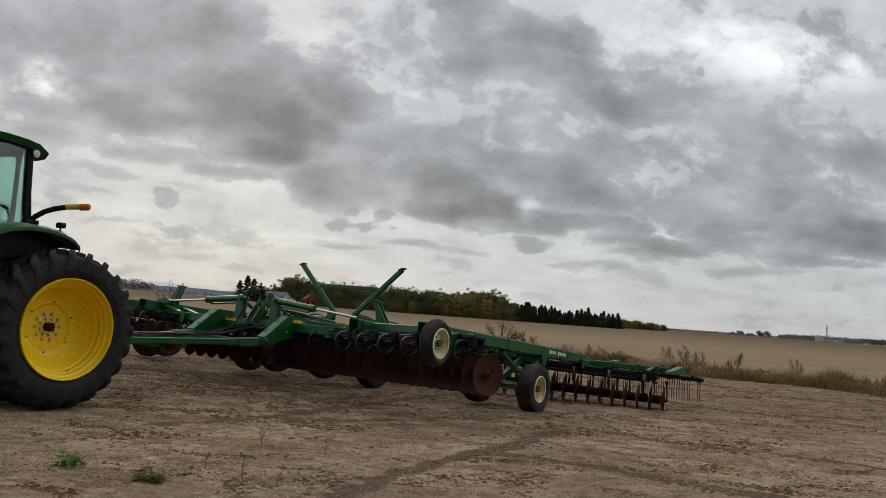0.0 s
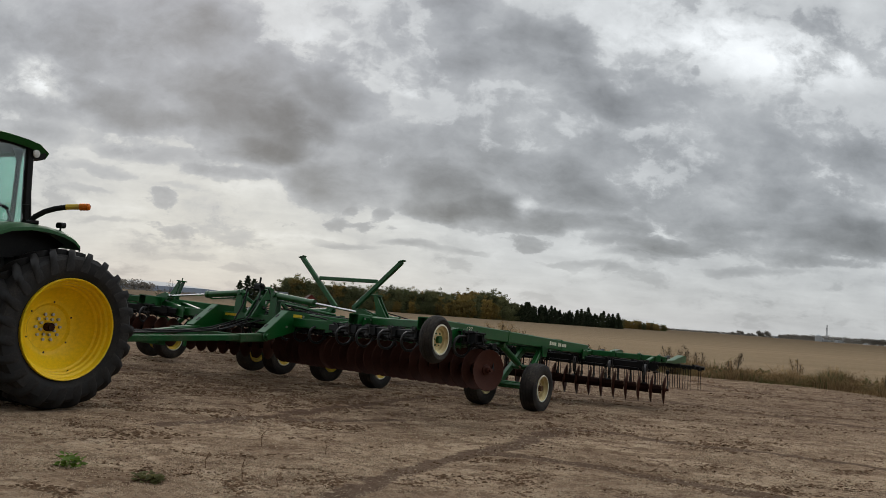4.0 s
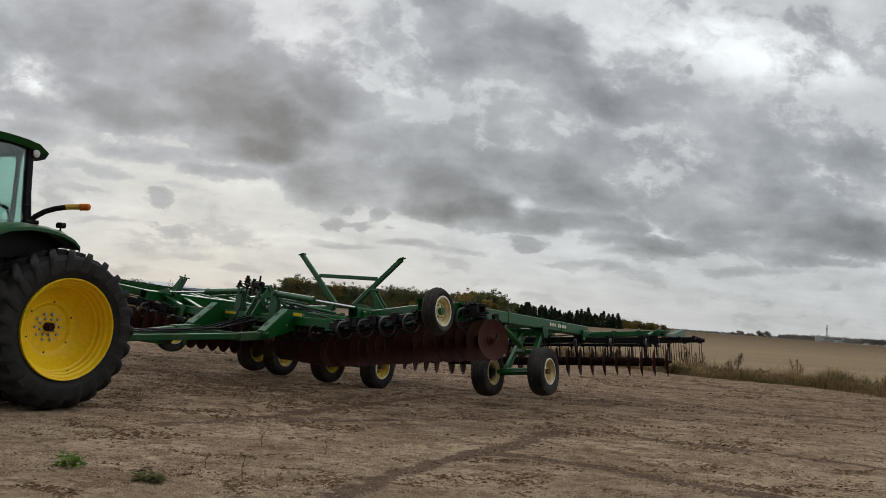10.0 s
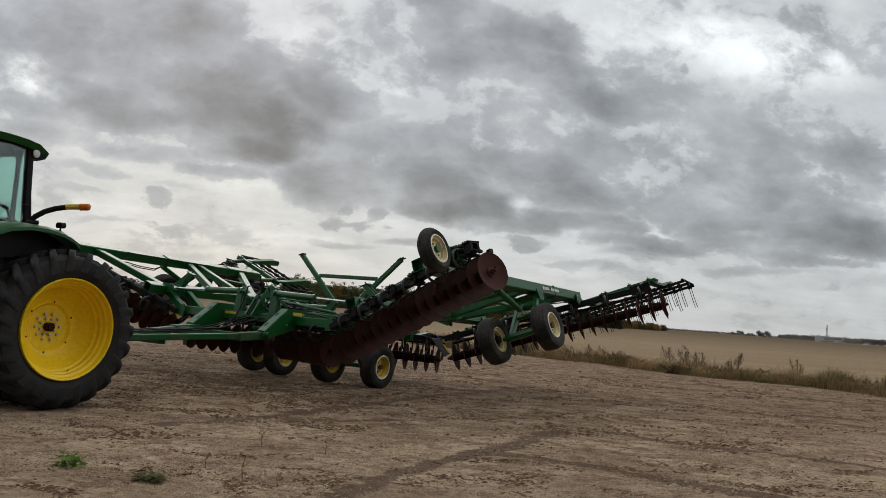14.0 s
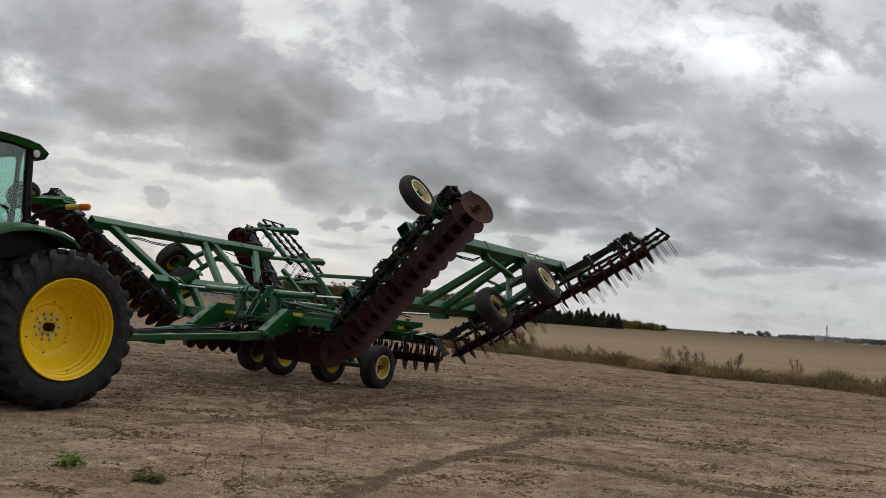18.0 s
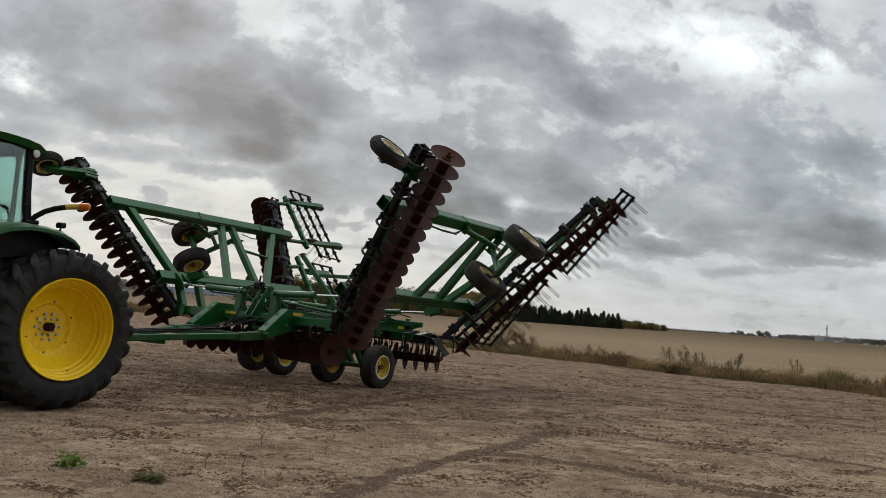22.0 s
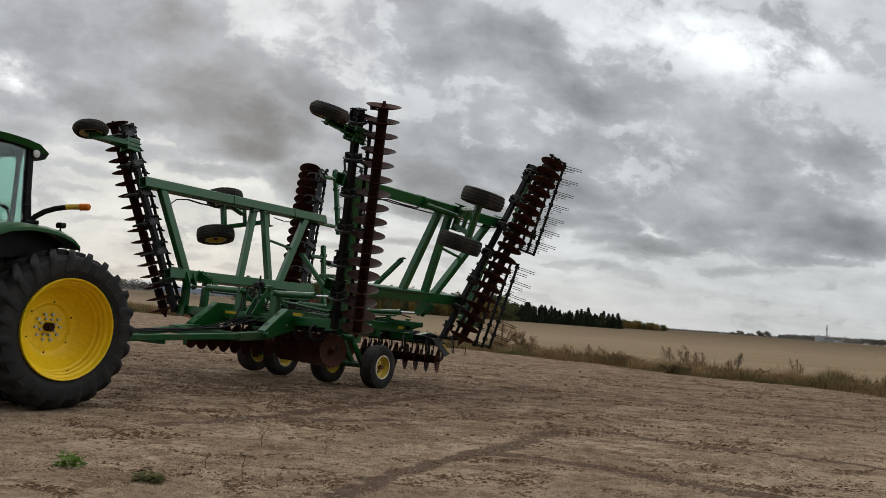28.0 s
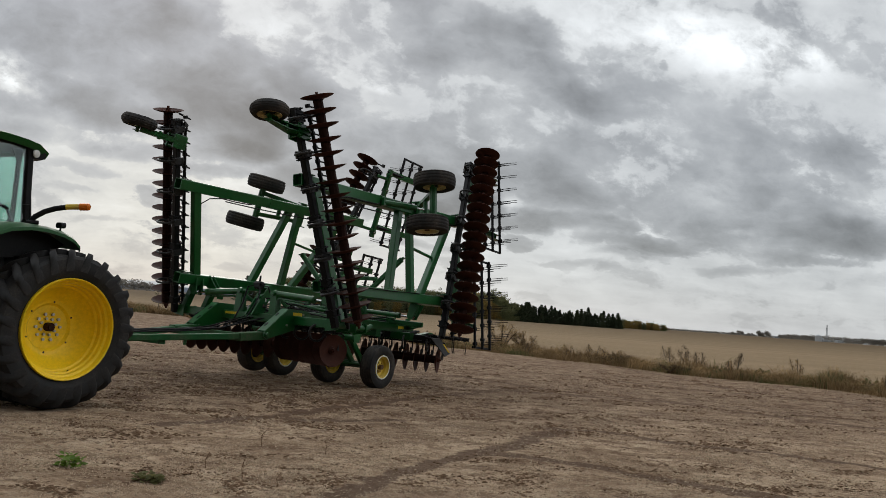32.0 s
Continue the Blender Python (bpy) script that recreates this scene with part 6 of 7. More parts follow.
for i, (x, y, h, mt) in enumerate([(10.1, 32.9, 1.0, DARK_WEED), (10.35, 32.7, 0.85, DARK_WEED), (9.6, 34.2, 0.92, DARK_WEED), (12.5, 35.0, 0.92, DARK_WEED), (13.7, 31.5, 0.8, DRY_GRASS),
                                   (-18.6, 57.5, 2.4, DRY_GRASS), (-19.4, 58.5, 2.0, GREEN_GRASS), (6.4, 34.0, 0.8, DRY_GRASS)]):
    tall_weed((x, y, 0), h, 40 + i, mt)
weeds = random.Random(9)
for i in range(22):
    p = strip_point(weeds.uniform(-34, 24), 28.2 + abs(weeds.gauss(0, 1.0)))
    tall_weed(p, weeds.uniform(0.45, 0.72), 90 + i, DRY_GRASS if weeds.random() < 0.7 else BROWN_WEED)


# ---- trees ----
def tree_meshes(kind, seed):
    """A trunk with limbs, and a crown of clumps of small leaves."""
    rnd = random.Random(seed)
    w, c = Geo(), Geo()
    if kind == "conifer":
        h = 12.0
        w.rod((0, 0, -0.2), (0, 0, h * 0.96), 0.20, 7, 0.03)
        for i in range(30):
            f = 0.06 + 0.92 * i / 30
            r = (1 - f) ** 0.8 * 3.0 * rnd.uniform(0.45, 1.3) + 0.12
            for k in range(7):
                a = rnd.uniform(0, 6.28)
                e = Vector((math.cos(a) * r, math.sin(a) * r, h * f - 0.22 * r))
                if k < 3:
                    w.rod((0, 0, h * f), e, 0.035, 3, 0.01)
                leaf_cards(c, rnd, e * 0.72 + Vector((0, 0, h * f * 0.28)), (r * 0.40, r * 0.40, 0.30), 22, 0.24)
        return w.mesh("trunk", BARK), c.mesh("crown", LEAF_CONIFER, 0)
    h = 10.0
    top = Vector((rnd.uniform(-0.4, 0.4), rnd.uniform(-0.4, 0.4), h * 0.66))
    w.rod((0, 0, -0.2), top * 0.5, 0.27, 8, 0.20)
    w.rod(top * 0.5, top, 0.20, 8, 0.09)
    mat = LEAF_GREEN if kind == "green" else LEAF_AUTUMN
    for i in range(26):
        f = rnd.uniform(0.05, 1.0)
        o = top * f
        a = rnd.uniform(0, 6.28)
        reach = rnd.uniform(1.2, 3.3) * (1.2 - 0.5 * f)
        e = o + Vector((math.cos(a) * reach, math.sin(a) * reach, rnd.uniform(-0.5, 1.0) + 2.4 * f * rnd.random()))
        w.pipe([o, o.lerp(e, 0.5) + Vector((0, 0, 0.25)), e], 0.055, 4)
        for k in range(6):
            q = e + Vector((rnd.gauss(0, 0.8), rnd.gauss(0, 0.8), rnd.gauss(0, 0.55)))
            leaf_cards(c, rnd, q, (rnd.uniform(0.6, 1.2), rnd.uniform(0.6, 1.2), rnd.uniform(0.45, 0.8)), 60, 0.20)
    for k in range(26):
        a, r = rnd.uniform(0, 6.28), rnd.uniform(0.8, 2.4)
        leaf_cards(c, rnd, (r * math.cos(a), r * math.sin(a), rnd.uniform(0.3, 2.4)), (0.9, 0.9, 0.8), 60, 0.20)
    return w.mesh("trunk", BARK), c.mesh("crown", mat, 0)


KINDS = {"green": ("deciduous_tree", "olive-green deciduous tree at the far edge of the field", [tree_meshes("green", s) for s in (1, 2, 3)]),
         "autumn": ("autumn_tree", "ochre autumn-leaved tree at the far edge of the field", [tree_meshes("autumn", s) for s in (4, 5)]),
         "conifer": ("conifer_tree", "dark pointed conifer at the far edge of the field", [tree_meshes("conifer", s) for s in (6, 7)])}


def plant(kind, x, y, h, rnd):
    name, label, meshes = KINDS[kind]
    wood, crown = meshes[rnd.randrange(len(meshes))]
    k = h / (12.0 if kind == "conifer" else 10.0)
    t = thing(name, Matrix.Translation((x, y, 0)) @ pose(0, 0, 0, 0, 0, rnd.uniform(0, 360)), label, "tree", "trees beyond the field")
    for nm, me in (("trunk", wood), ("crown", crown)):
        ob = part(nm, me, None, t)
        wide = 1.35 if kind == "conifer" else 1.0
        ob.scale = (k * wide * rnd.uniform(0.85, 1.2), k * wide * rnd.uniform(0.85, 1.2), k)


def build_woods():
    rnd = random.Random(23)
    D = 375.0
    # wood behind the harrow: mixed trees, autumn colours in the middle, conifers to the right
    for i in range(120):
        f = i / 119
        x = -80 + 113 * f + rnd.uniform(-1.0, 1.0)
        ochre = 0.14 + 0.45 * math.exp(-((x - 14) / 12) ** 2)
        h = 10.0 + 3.0 * noise.noise((x * 0.07, 0, 2)) + rnd.uniform(-2.6, 2.6) + 2.6 * math.exp(-((x - 19) / 7) ** 2) - (3.5 if x < -72 else 0)
        plant("autumn" if rnd.random() < ochre else "green", x, D + rnd.uniform(-8, 22), h, rnd)
    for i in range(54):
        x = -80 + 112 * (i + rnd.random()) / 54
        plant("autumn" if rnd.random() < 0.2 else "green", x, D - 12 + rnd.uniform(-3, 3), rnd.uniform(3.6, 5.8), rnd)
    for i in range(104):
        x = 28 + 56.5 * i / 103 + rnd.uniform(-0.8, 0.8)
        plant("conifer", x, D + rnd.uniform(0, 16), 8.4 - 3.6 * i / 103 + 1.6 * noise.noise((x * 0.21, 0, 6)) + rnd.gauss(0, 1.3), rnd)
    for x, h in ((-83, 11.4), (-80.2, 10.2), (-86.4, 9.0), (-77.5, 7.4)):
        plant("conifer", x, D - 15, h, rnd)
    # ochre trees that stand out before the wood
    for x, h in ((4.5, 7.0), (7.5, 8.2), (10.2, 7.4), (13.8, 8.6), (21.0, 9.4), (24.0, 8.0)):
        plant("autumn", x, D - 14, h, rnd)
    # smaller clump farther on
    for i in range(44):
        x = 118 + 36 * i / 43 + rnd.uniform(-1.5, 1.5)
        plant("autumn" if rnd.random() < 0.6 else "green", x, 560 + rnd.uniform(-6, 20), 6.0 - 1.4 * i / 43 + rnd.uniform(-1.1, 1.1), rnd)


build_woods()


def build_far_woods():
    """Hedges and woods at the horizon: ragged crowns of small leaf clumps."""
    rnd = random.Random(31)
    g = Geo()
    # rounded clumps of field trees, a few in autumn brown, before the long hedge
    for x, h in ((502, 5), (528, 6), (565, 7), (580, 10), (594, 7), (619, 12), (632, 12), (659, 9), (672, 7), (690, 8), (706, 11), (716, 9), (815, 13), (824, 14), (834, 13), (852, 13), (905, 20), (925, 16), (990, 12), (1010, 17)):
        for k in range(5):
            cx, cz = x + rnd.gauss(0, h * 0.35), h * rnd.uniform(0.35, 0.72)
            leaf_cards(g, rnd, (cx, 1590 + rnd.uniform(-8, 8), cz), (h * 0.42, h * 0.3, h * 0.34), 260, h * 0.07)
    for x0, x1, y, h, n in ((420, 1150, 1700, 5.2, 560), (960, 1500, 2300, 18, 120), (-1300, -520, 1500, 20, 170), (-420, -190, 800, 3.5, 70)):
        for i in range(n):
            x = x0 + (x1 - x0) * (i + rnd.random()) / n
            hh = h * (0.6 + 0.55 * abs(noise.noise((x * 0.006, y, 0))) + 0.3 * rnd.random())
            leaf_cards(g, rnd, (x, y + rnd.uniform(-10, 10), hh * 0.5), (h * 0.55, h * 0.4, hh * 0.5), 110, h * 0.10)
    tagged(new("far_woods", g.mesh("far_woods", FAR_WOOD_HAZED, 0)), "low woods and hedges on the horizon, pale haze put in their colour", "woods", kind="stuff")
    g, n = Geo(), 60
    vs, fs = [], []
    for i in range(n + 1):
        x = -2600 + 2300 * i / n
        z = 46 * max(0.0, math.sin(math.pi * i / n)) ** 0.7 * (0.8 + 0.35 * noise.noise((i * 0.13, 0, 4)))
        vs += [(x, 3600, -2), (x, 3700, max(0, z))]
    for i in range(n):
        fs.append((2 * i, 2 * i + 2, 2 * i + 3, 2 * i + 1))
    g.add(vs, fs)
    # the blue-grey of distance haze is painted into the hills' colour
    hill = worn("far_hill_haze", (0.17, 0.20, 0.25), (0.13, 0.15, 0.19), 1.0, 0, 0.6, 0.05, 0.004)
    tagged(new("backdrop_hills", g.mesh("backdrop_hills", hill)), "low hills on the horizon, blue-grey haze put in their colour", "hills", kind="structure")


build_far_woods()


# ---- far buildings ----
def house(name, x, y, rz, w, d, h, roof_h, wall, roof, label):
    t = thing(name, pose(x, y, 0, 0, 0, rz), label, name.replace("_", " "))
    g = Geo()
    g.beam((0, -d / 2, h / 2), (0, d / 2, h / 2), w, h, c=0.02)
    part("wall", g, wall, t)
    g = Geo()
    e = 0.4
    for s in (-1, 1):
        g.plate([(s * (w / 2 + e), -d / 2 - e, h - e * 0.5), (s * (w / 2 + e), d / 2 + e, h - e * 0.5), (0, d / 2 + e, h + roof_h), (0, -d / 2 - e, h + roof_h)], 0.2, (s * roof_h, 0, w / 2))
    part("roof", g, roof, t)
    for s in (-1, 1):
        g = Geo()
        g.plate([(-w / 2, s * d / 2, h), (w / 2, s * d / 2, h), (0, s * d / 2, h + roof_h)], 0.15, (0, 1, 0))
        part("gable", g, wall, t)
    for i in range(max(2, int(w / 4))):
        g = Geo()
        v = -w / 2 + w * (i + 0.5) / max(2, int(w / 4))
        g.beam((v, -d / 2 - 0.02, h * 0.5), (v, -d / 2 - 0.10, h * 0.5), 1.0, 1.3)
        part("window", g, BLACK, t)
    return t


house("red_barn", -53.5, 345, 20, 4.6, 6, 2.6, 2.0, BARN_RED, ROOF_RED, "small red barn with a brown gable roof among trees")
house("farmhouse", -67.5, 350, 70, 6, 8, 2.9, 2.0, WHITE, GREY, "white farmhouse with a grey gable roof among trees")
house("farm_shed", -62.5, 352, 10, 4.5, 4, 2.0, 1.0, WHITE, GREY, "small white farm shed beside the farmhouse")
for x, y, w, d, h in ((627, 1545, 8, 7, 1.8), (720, 1550, 26, 9, 2.6), (742, 1540, 12, 10, 3.4), (790, 1535, 9, 7, 1.6), (833, 1530, 20, 10, 2.4), (880, 1500, 24, 14, 4)):
    house("storage_shed", x, y, 5, w, d, h, 2.0, WHITE if x > 780 else PALE_METAL, GREY, "long pale metal shed on the horizon")


def silo(x, y, r, h):
    t = thing("grain_bin", pose(x, y, 0), "pale metal grain bin with a cone roof on the horizon", "grain bin", "grain bins on the horizon")
    g = Geo()
    g.rod((0, 0, 0), (0, 0, h), r, 20)
    part("bin_wall", g, PALE_METAL, t)
    g = Geo()
    g.rod((0, 0, h), (0, 0, h + r * 0.45), r * 1.04, 20, 0.6)
    part("bin_roof", g, PALE_METAL, t)


for x, y, r, h in ((704, 1540, 6.0, 10), (714, 1548, 3.0, 6)):
    silo(x, y, r, h)


def lattice_tower(x, y, h):
    t = thing("elevator_tower", pose(x, y, 0), "tall thin grain elevator tower on the horizon", "tower")
    for i in range(4):
        a, b = ((-1, -1), (1, -1), (1, 1), (-1, 1))[i]
        g = Geo()
        g.beam((a * 1.2, b * 1.2, 0), (a * 0.7, b * 0.7, h), 0.35, 0.35)
        part("leg", g, GREY, t)
    g = Geo()
    for k in range(8):
        z = h * k / 8
        g.beam((-1.1, -1.0, z), (1.1, -1.0, z + h / 8), 0.18, 0.18)
        g.beam((1.1, 1.0, z), (-1.1, 1.0, z + h / 8), 0.18, 0.18)
    part("bracing", g, GREY, t)
    g = Geo()
    g.beam((0, 0, h), (0, 0, h + 5), 1.2, 1.2)
    part("head_house", g, GREY, t)


lattice_tower(719, 1540, 26)


# ---- things on the yard ----
def leafy_weed(p, size, seed, n, mat, label, tall=0.8):
    rnd = random.Random(seed)
    t = thing("ground_weed", Matrix.Translation(p), label, "weed", "weeds on the yard")
    for i in range(n):
        a, e = rnd.uniform(0, 6.28), rnd.uniform(0.0, 0.8)
        ln = size * rnd.uniform(0.3, 0.55)
        d = Vector((math.cos(a) * math.cos(e), math.sin(a) * math.cos(e), math.sin(e)))
        s = Vector((-math.sin(a), math.cos(a), rnd.gauss(0, 0.4))).normalized()
        o = Vector((math.cos(a), math.sin(a), 0)) * size * rnd.random() * 0.75 + Vector((0, 0, size * tall * rnd.random() ** 1.5))
        g = Geo()
        c = [o + d * ln * f + Vector((0, 0, -0.25 * ln * f * f)) for f in (0.0, 0.3, 0.7, 1.0)]
        wd = [ln * k for k in (0.08, 0.40, 0.34, 0.04)]
        vs = []
        for q, k in zip(c, wd):
            vs += [q - s * k, q + Vector((0, 0, -k * 0.4)), q + s * k]
        fs = []
        for k in range(3):
            for j in range(2):
                fs.append((k * 3 + j, k * 3 + j + 1, k * 3 + j + 4, k * 3 + j + 3))
        g.add(vs, fs)
        part("leaf", g, mat, t, smooth=60)


leafy_weed((-3.02, 7.18, 0.0), 0.125, 1, 70, LEAF_WEED, "small bright green broad-leaved weed on bare soil")
leafy_weed((-2.24, 6.86, 0.0), 0.14, 2, 60, GREEN_GRASS, "small wilted grey-green weed on bare soil", 0.35)


def dead_stalk(x, y, h, seed):
    rnd = random.Random(seed)
    t = thing("dead_stalk", Matrix.Translation((x, y, 0)), "thin dead upright crop stalk on bare soil", "stalk", "dead stalks on the yard")
    g = Geo()
    g.pipe([(0, 0, -0.02), (rnd.gauss(0, 0.012), 0.0, h * 0.5), (rnd.gauss(0, 0.06), 0.02, h)], 0.003, 5)
    for k in range(7):
        z = h * rnd.uniform(0.3, 0.8)
        a = rnd.uniform(0, 6.28)
        g.pipe([(0, 0, z), (0.04 * math.cos(a), 0.04 * math.sin(a), z + 0.03 * rnd.random())], 0.0018, 4)
    part("stalk", g, CLOD, t)


for i, (x, y, h) in enumerate([(-1.75, 8.9, 0.20), (-1.55, 7.2, 0.17), (-1.05, 8.7, 0.13), (-1.95, 7.5, 0.14), (-1.22, 7.05, 0.10)]):
    dead_stalk(x, y, h, 60 + i)


def off_trail(x, y):
    """How far a place lies from the middle of the nearest damp wheel trail."""
    best = 9.0
    for line in TRAILS:
        for (ax, ay), (bx, by) in zip(line, line[1:]):
            dx, dy = bx - ax, by - ay
            f = min(1.0, max(0.0, ((x - ax) * dx + (y - ay) * dy) / (dx * dx + dy * dy)))
            best = min(best, math.hypot(x - ax - f * dx, y - ay - f * dy))
    return best


def build_litter():
    """Straw bits, chopped stalks and clods strewn over the soil, thicker over the open yard."""
    rnd = random.Random(77)
    straw, clod = Geo(), Geo()
    for i in range(42000):
        y = 5.5 + 24 * rnd.random() ** 1.5
        x = rnd.uniform(-0.62, 0.62) * y
        if noise.noise((x * 0.6, y * 0.6, 2)) + rnd.gauss(0, 0.25) < -0.05:
            continue
        z = rise(x, y)
        a, ln = rnd.uniform(0, 6.28), rnd.uniform(0.004, 0.014) * (1 + y * 0.04)
        if rnd.random() < 0.02:
            ln *= 3.0
        d = Vector((math.cos(a), math.sin(a), rnd.uniform(-0.1, 0.5))) * ln
        s = Vector((-math.sin(a), math.cos(a), 0)) * rnd.uniform(0.0015, 0.004) * (1 + y * 0.04)
        p = Vector((x, y, z + 0.004))
        up = Vector((0, 0, 0.003))
        k = len(straw.v)
        straw.v += [tuple(p - d - s), tuple(p - d + s), tuple(p + d + s), tuple(p + d - s), tuple(p - d + up), tuple(p + d + up)]
        straw.f += [(k, k + 4, k + 5, k + 3), (k + 4, k + 1, k + 2, k + 5)]
    for i in range(52000):
        y = 5.5 + 26 * rnd.random() ** 1.4
        x = rnd.uniform(-0.62, 0.62) * y
        if noise.noise((x * 0.7, y * 1.2, 8)) + 0.6 * noise.noise((x * 3, y * 3, 5)) + rnd.gauss(0, 0.10) < 0.30:
            continue
        r = rnd.uniform(0.003, 0.010) * (2.6 if rnd.random() < 0.03 else 1) * (1 + y * 0.015)
        o = Vector((x, y, rise(x, y) + r * 0.2))
        k = len(clod.v)
        pts = [(1, 0, 0), (0, 1, 0), (-1, 0, 0), (0, -1, 0), (0, 0, 0.8), (0, 0, -0.6)]
        ca, sa, ex = math.cos(i * 2.4), math.sin(i * 2.4), rnd.uniform(1.0, 2.6)
        for p in pts:
            px, py = p[0] * rnd.uniform(0.6, 1.4) * ex, p[1] * rnd.uniform(0.6, 1.4)
            clod.v.append(tuple(o + Vector((px * ca - py * sa, px * sa + py * ca, p[2] * rnd.uniform(0.6, 1.2))) * r))
        for j in range(4):
            clod.f += [(k + j, k + (j + 1) % 4, k + 4), (k + (j + 1) % 4, k + j, k + 5)]
    # rows of larger clods thrown up along the ruts
    for line in EDGE_RUTS + TRAILS[:2]:
        for (ax, ay), (bx, by) in zip(line, line[1:]):
            for i in range(int(math.hypot(bx - ax, by - ay) * 26)):
                t = rnd.random()
                x, y = ax + (bx - ax) * t + rnd.gauss(0, 0.16), ay + (by - ay) * t + rnd.gauss(0, 0.16)
                if noise.noise((x * 0.8, y * 0.8, 3)) < -0.05:
                    continue
                r = rnd.uniform(0.005, 0.013) * (1 + y * 0.03)
                o = Vector((x, y, rise(x, y) + r * 0.3))
                k = len(clod.v)
                for p in ((1, 0, 0), (0, 1, 0), (-1, 0, 0), (0, -1, 0), (0, 0, 0.8), (0, 0, -0.6)):
                    clod.v.append(tuple(o + Vector((p[0] * rnd.uniform(0.6, 2.0), p[1] * rnd.uniform(0.6, 1.6), p[2] * rnd.uniform(0.6, 1.2))) * r))
                for j in range(4):
                    clod.f += [(k + j, k + (j + 1) % 4, k + 4), (k + (j + 1) % 4, k + j, k + 5)]
    # lumps of turned soil in broken rows over the middle of the yard
    for i in range(26000):
        y = rnd.uniform(10.5, 27.0)
        x = rnd.uniform(-0.60, 0.62) * y
        if 0.69 * x + 0.72 * y > 27.5:
            continue
        row = noise.noise((x * 0.35 + y * 0.1, y * 1.5 - x * 0.35, 14)) + 0.5 * noise.noise((x * 1.6, y * 2.6, 11))
        near = math.exp(-((x + 3.5) / 5.0) ** 2 - ((y - 14.2) / 3.2) ** 2)
        if row + 0.30 * near + rnd.gauss(0, 0.08) < 0.38:
            continue
        r = rnd.uniform(0.006, 0.020) * (1.8 if rnd.random() < 0.06 else 1) * (0.7 + 0.025 * y)
        o = Vector((x, y, rise(x, y) + r * 0.25))
        k = len(clod.v)
        for p in ((1, 0, 0), (0, 1, 0), (-1, 0, 0), (0, -1, 0), (0, 0, 0.8), (0, 0, -0.6)):
            clod.v.append(tuple(o + Vector((p[0] * rnd.uniform(0.7, 2.2), p[1] * rnd.uniform(0.6, 1.5), p[2] * rnd.uniform(0.6, 1.2))) * r))
        for j in range(4):
            clod.f += [(k + j, k + (j + 1) % 4, k + 4), (k + (j + 1) % 4, k + j, k + 5)]
    # flat ragged flakes of lifted crust, dark with shade, in broken bands
    flake = Geo()
    for i in range(75000):
        y = 1 / rnd.uniform(1 / 26.5, 1 / 5.6)
        x = rnd.uniform(-0.62, 0.62) * y
        if 0.69 * x + 0.72 * y > 27.4:
            continue
        band = noise.noise((x * 0.55 + y * 0.12, y * 1.1 - x * 0.3, 41)) + 0.6 * noise.noise((x * 1.7, y * 2.6, 43)) + 0.35 * noise.noise((x * 6, y * 8, 47))
        near = 0.25 * math.exp(-((x + 4.0) / 5.0) ** 2 - ((y - 13.5) / 4.0) ** 2)
        if band + near + rnd.gauss(0, 0.05) < 0.36 or off_trail(x, y) < 0.14:
            continue
        r = rnd.uniform(0.008, 0.020) * (0.45 + 0.06 * y)
        o = Vector((x, y, rise(x, y)))
        a, tip = rnd.uniform(0, 6.283), rnd.uniform(0.35, 0.9) * r
        k = len(flake.v)
        for j in range(5):
            e = rnd.uniform(0.5, 1.5) * r
            flake.v.append((o.x + e * 1.5 * math.cos(a + j * 1.257), o.y + e * math.sin(a + j * 1.257), o.z + (tip * rnd.uniform(0.4, 1.0) if j in (0, 1) else -0.002)))
        flake.v.append((o.x, o.y, o.z + tip))
        flake.f += [(k + j, k + (j + 1) % 5, k + 5) for j in range(5)]
    tagged(new("crust_flakes", flake.mesh("crust_flakes", CLOD, 0)), "broken flakes of dark soil crust over the yard", "soil flakes", kind="stuff")
    # crumbs of every shade all over the open soil, so thick that the crust shows between them only in patches
    crumb = Geo()
    for i in range(210000):
        y = 1 / rnd.uniform(1 / 27.5, 1 / 5.4)
        x = rnd.uniform(-0.63, 0.63) * y
        if 0.69 * x + 0.72 * y > 27.6:
            continue
        thick = noise.noise((x * 0.9 + 3, y * 0.9, 21)) + 0.7 * noise.noise((x * 3.1, y * 3.1, 17)) + 0.5 * noise.noise((x * 9, y * 9, 13))
        if thick + rnd.gauss(0, 0.24) < -0.02 or off_trail(x, y) < 0.13 + 0.05 * rnd.random():
            continue
        r = rnd.uniform(0.0024, 0.0066) * (0.55 + 0.085 * y) * (1.9 if rnd.random() < 0.05 else 1)
        o = Vector((x, y, rise(x, y) + r * 0.15))
        k = len(crumb.v)
        a = rnd.uniform(0, 6.283)
        for j in range(3):
            e = rnd.uniform(0.7, 1.7) * r
            crumb.v.append((o.x + e * math.cos(a + j * 2.1), o.y + e * math.sin(a + j * 2.1), o.z - r * 0.5))
        crumb.v.append((o.x + rnd.gauss(0, 0.3) * r, o.y + rnd.gauss(0, 0.3) * r, o.z + r * rnd.uniform(0.5, 1.5)))
        crumb.f += [(k, k + 1, k + 3), (k + 1, k + 2, k + 3), (k + 2, k, k + 3)]
    tagged(new("soil_crumbs", crumb.mesh("soil_crumbs", CRUMB, 0)), "fine loose crumbs of dry soil over the yard", "soil crumbs", kind="stuff")
    tagged(new("straw_litter", straw.mesh("straw_litter", STRAW, 0)), "pale chopped straw and stalk bits strewn on the soil", "straw", kind="stuff")
    tagged(new("soil_clods", clod.mesh("soil_clods", CLOD, 60)), "small dark soil clods and crop crumbs on the yard", "soil clods", kind="stuff")


build_litter()


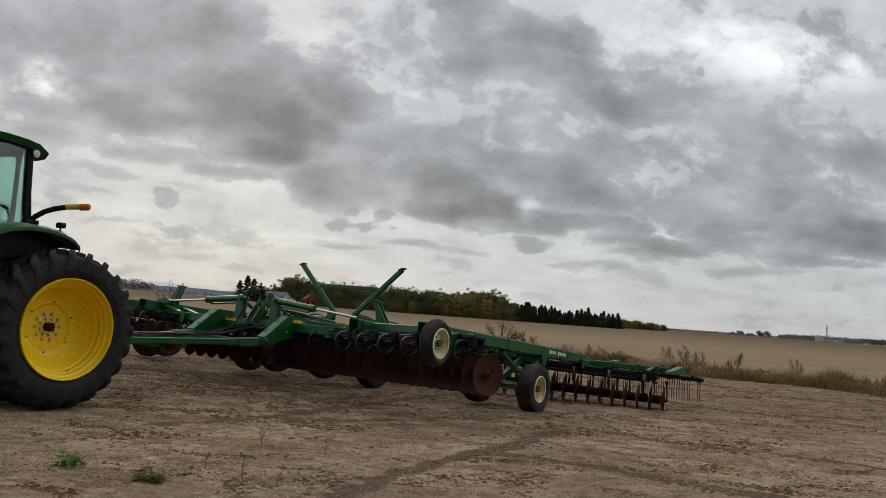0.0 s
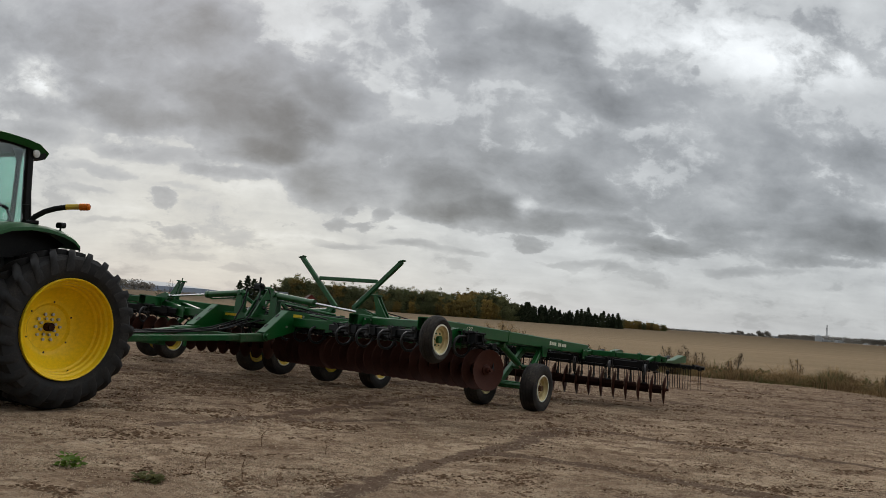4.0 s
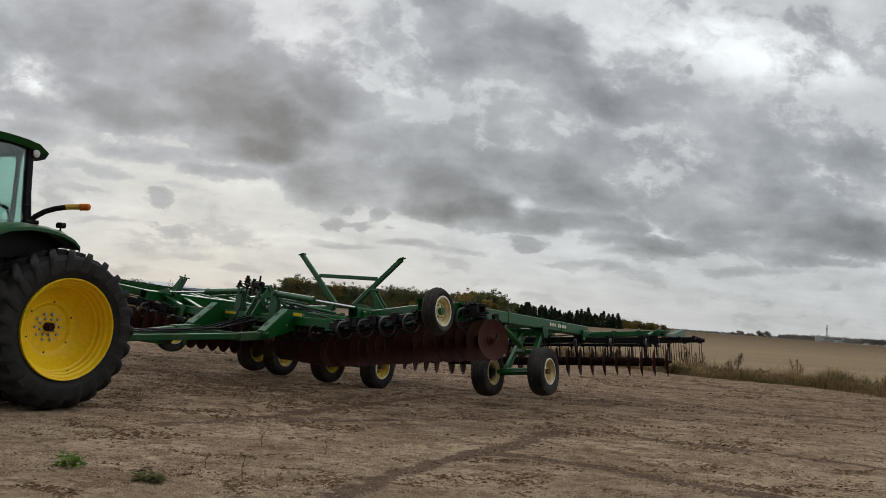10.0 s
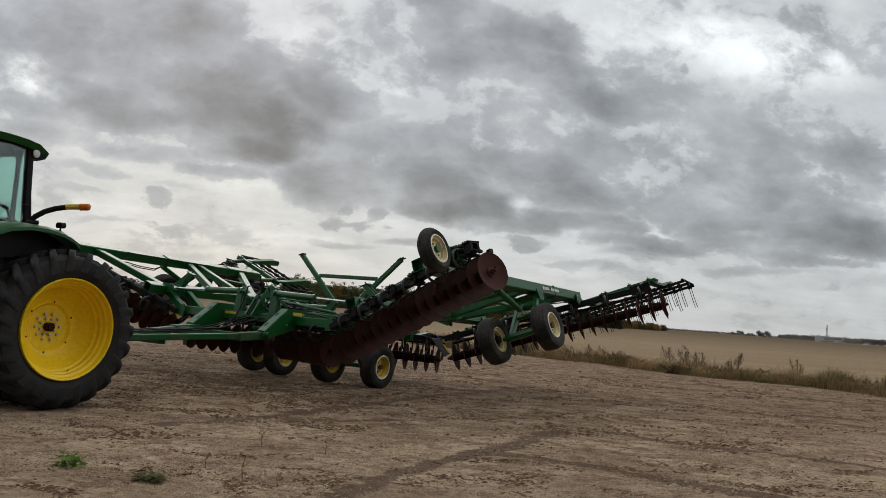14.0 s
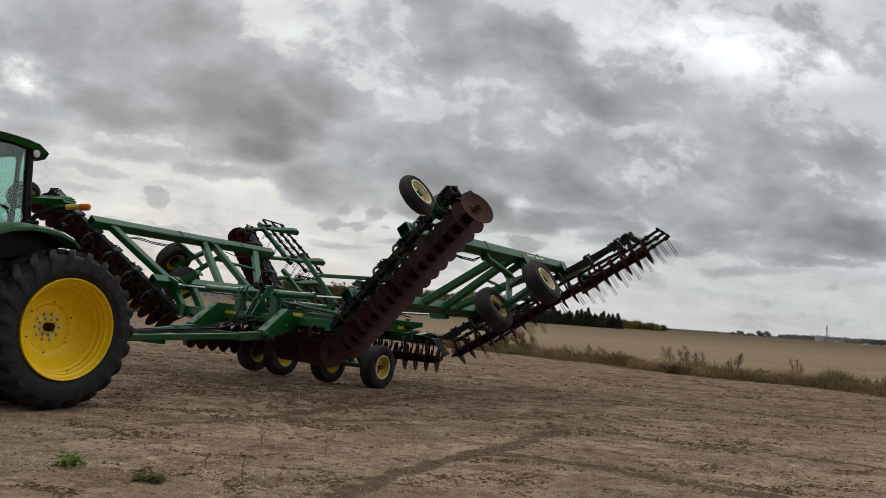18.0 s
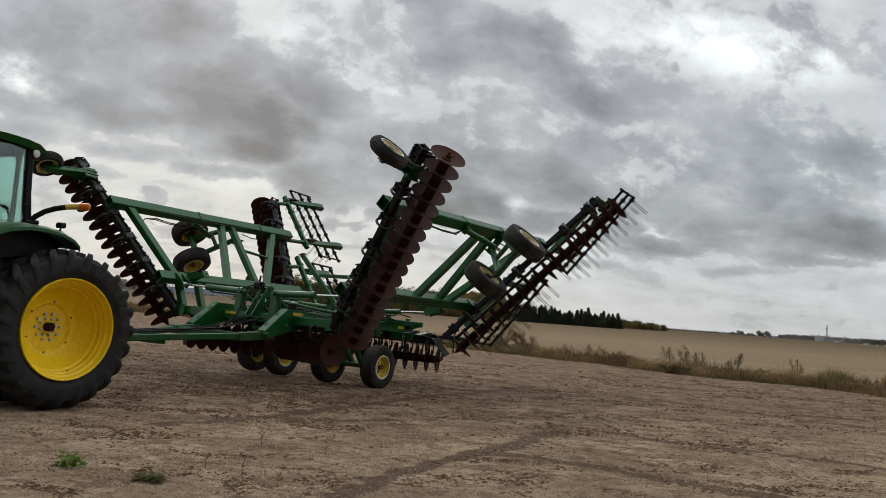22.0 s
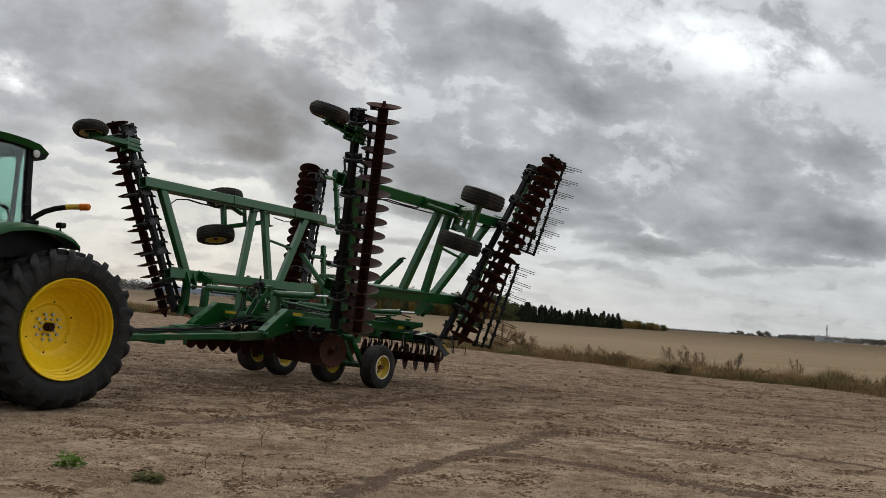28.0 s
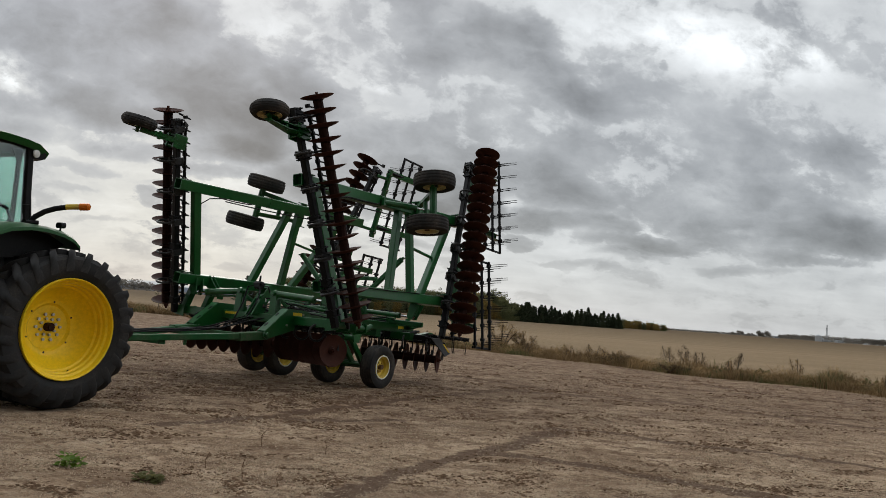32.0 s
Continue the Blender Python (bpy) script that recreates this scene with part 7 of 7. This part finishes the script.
# ---- what moves ----
FOLD_NEAR = [(0, 0), (8.0, 0), (8.5, 1.2), (9.0, 2.8), (10, 6.2), (11, 10.0), (12, 13.7), (13, 17.3), (15, 24.6), (17, 32.0), (19, 40.0), (21, 47.3), (23, 55.0), (25, 63.0), (28, 75.3), (30, 84.9), (32, 97.6)]
FOLD_FAR = [(0, 0), (8.0, 0), (8.5, 1.2), (9.0, 2.8), (10, 6.2), (11, 10.2), (12, 14.2), (13, 18.0), (15, 25.5), (17, 33.0), (19, 41.0), (21, 48.3), (23, 55.6), (25, 63.3), (28, 76.3), (30, 86.4), (32, 100.8)]
LIFT = [(0, -1.75), (1.5, -1.35), (3.5, -0.7), (5.3, 0.0), (32, 0.0)]


def motions():
    walk(harrow, [(t, harrow_at(d)) for t, d in LIFT])
    walk(wing_near, [(t, pose(LH, 0, HH, 0, -d, 0)) for t, d in FOLD_NEAR])
    walk(wing_far, [(t, pose(-LH, 0, HH, 0, d, 0)) for t, d in FOLD_FAR])
    # wheel arms swing down as the frame goes up
    for ob, off, s in SWING:
        c = PIVOT - Vector(off)
        # those of the wings sag once they leave the ground
        swing = [(t, d * 12.8 / 1.75) for t, d in LIFT]
        if off[0]:
            swing = swing[:-1] + [(8.2, 0.0), (9.2, 4.0), (32, 4.0)]
        rows = [(t, Matrix.Translation((0, c.y, c.z)) @ pose(0, 0, 0, d) @ Matrix.Translation((0, -c.y, -c.z))) for t, d in swing]
        walk(ob, rows)
    # fold cylinders follow the wings
    for barrel, rod, s, a, b in FOLD_RODS:
        bars, rods = [], []
        for t, d in (FOLD_NEAR if s > 0 else FOLD_FAR):
            c, n = math.cos(radians(d)), math.sin(radians(d))
            x, z = b.x - LH, b.z - HH
            e = Vector((LH + x * c - z * n, b.y, HH + x * n + z * c))
            ang = math.degrees(math.atan2(e.z - a.z, e.x - a.x))
            turn = pose(0, 0, 0, 0, -ang, 0) if s > 0 else pose(0, 0, 0, 0, ang, 0) @ pose(0, 0, 0, 0, 0, 180)
            bars.append((t, Matrix.Translation((a.x * s, a.y, a.z)) @ turn))
            rods.append((t, Matrix.Translation((e.x * s, e.y, e.z)) @ turn))
        walk(barrel, bars)
        walk(rod, rods)
    walk(clouds, [(0, pose(0, 0, 0)), (32.0, pose(-15.0, -4.0, 0))])


motions()
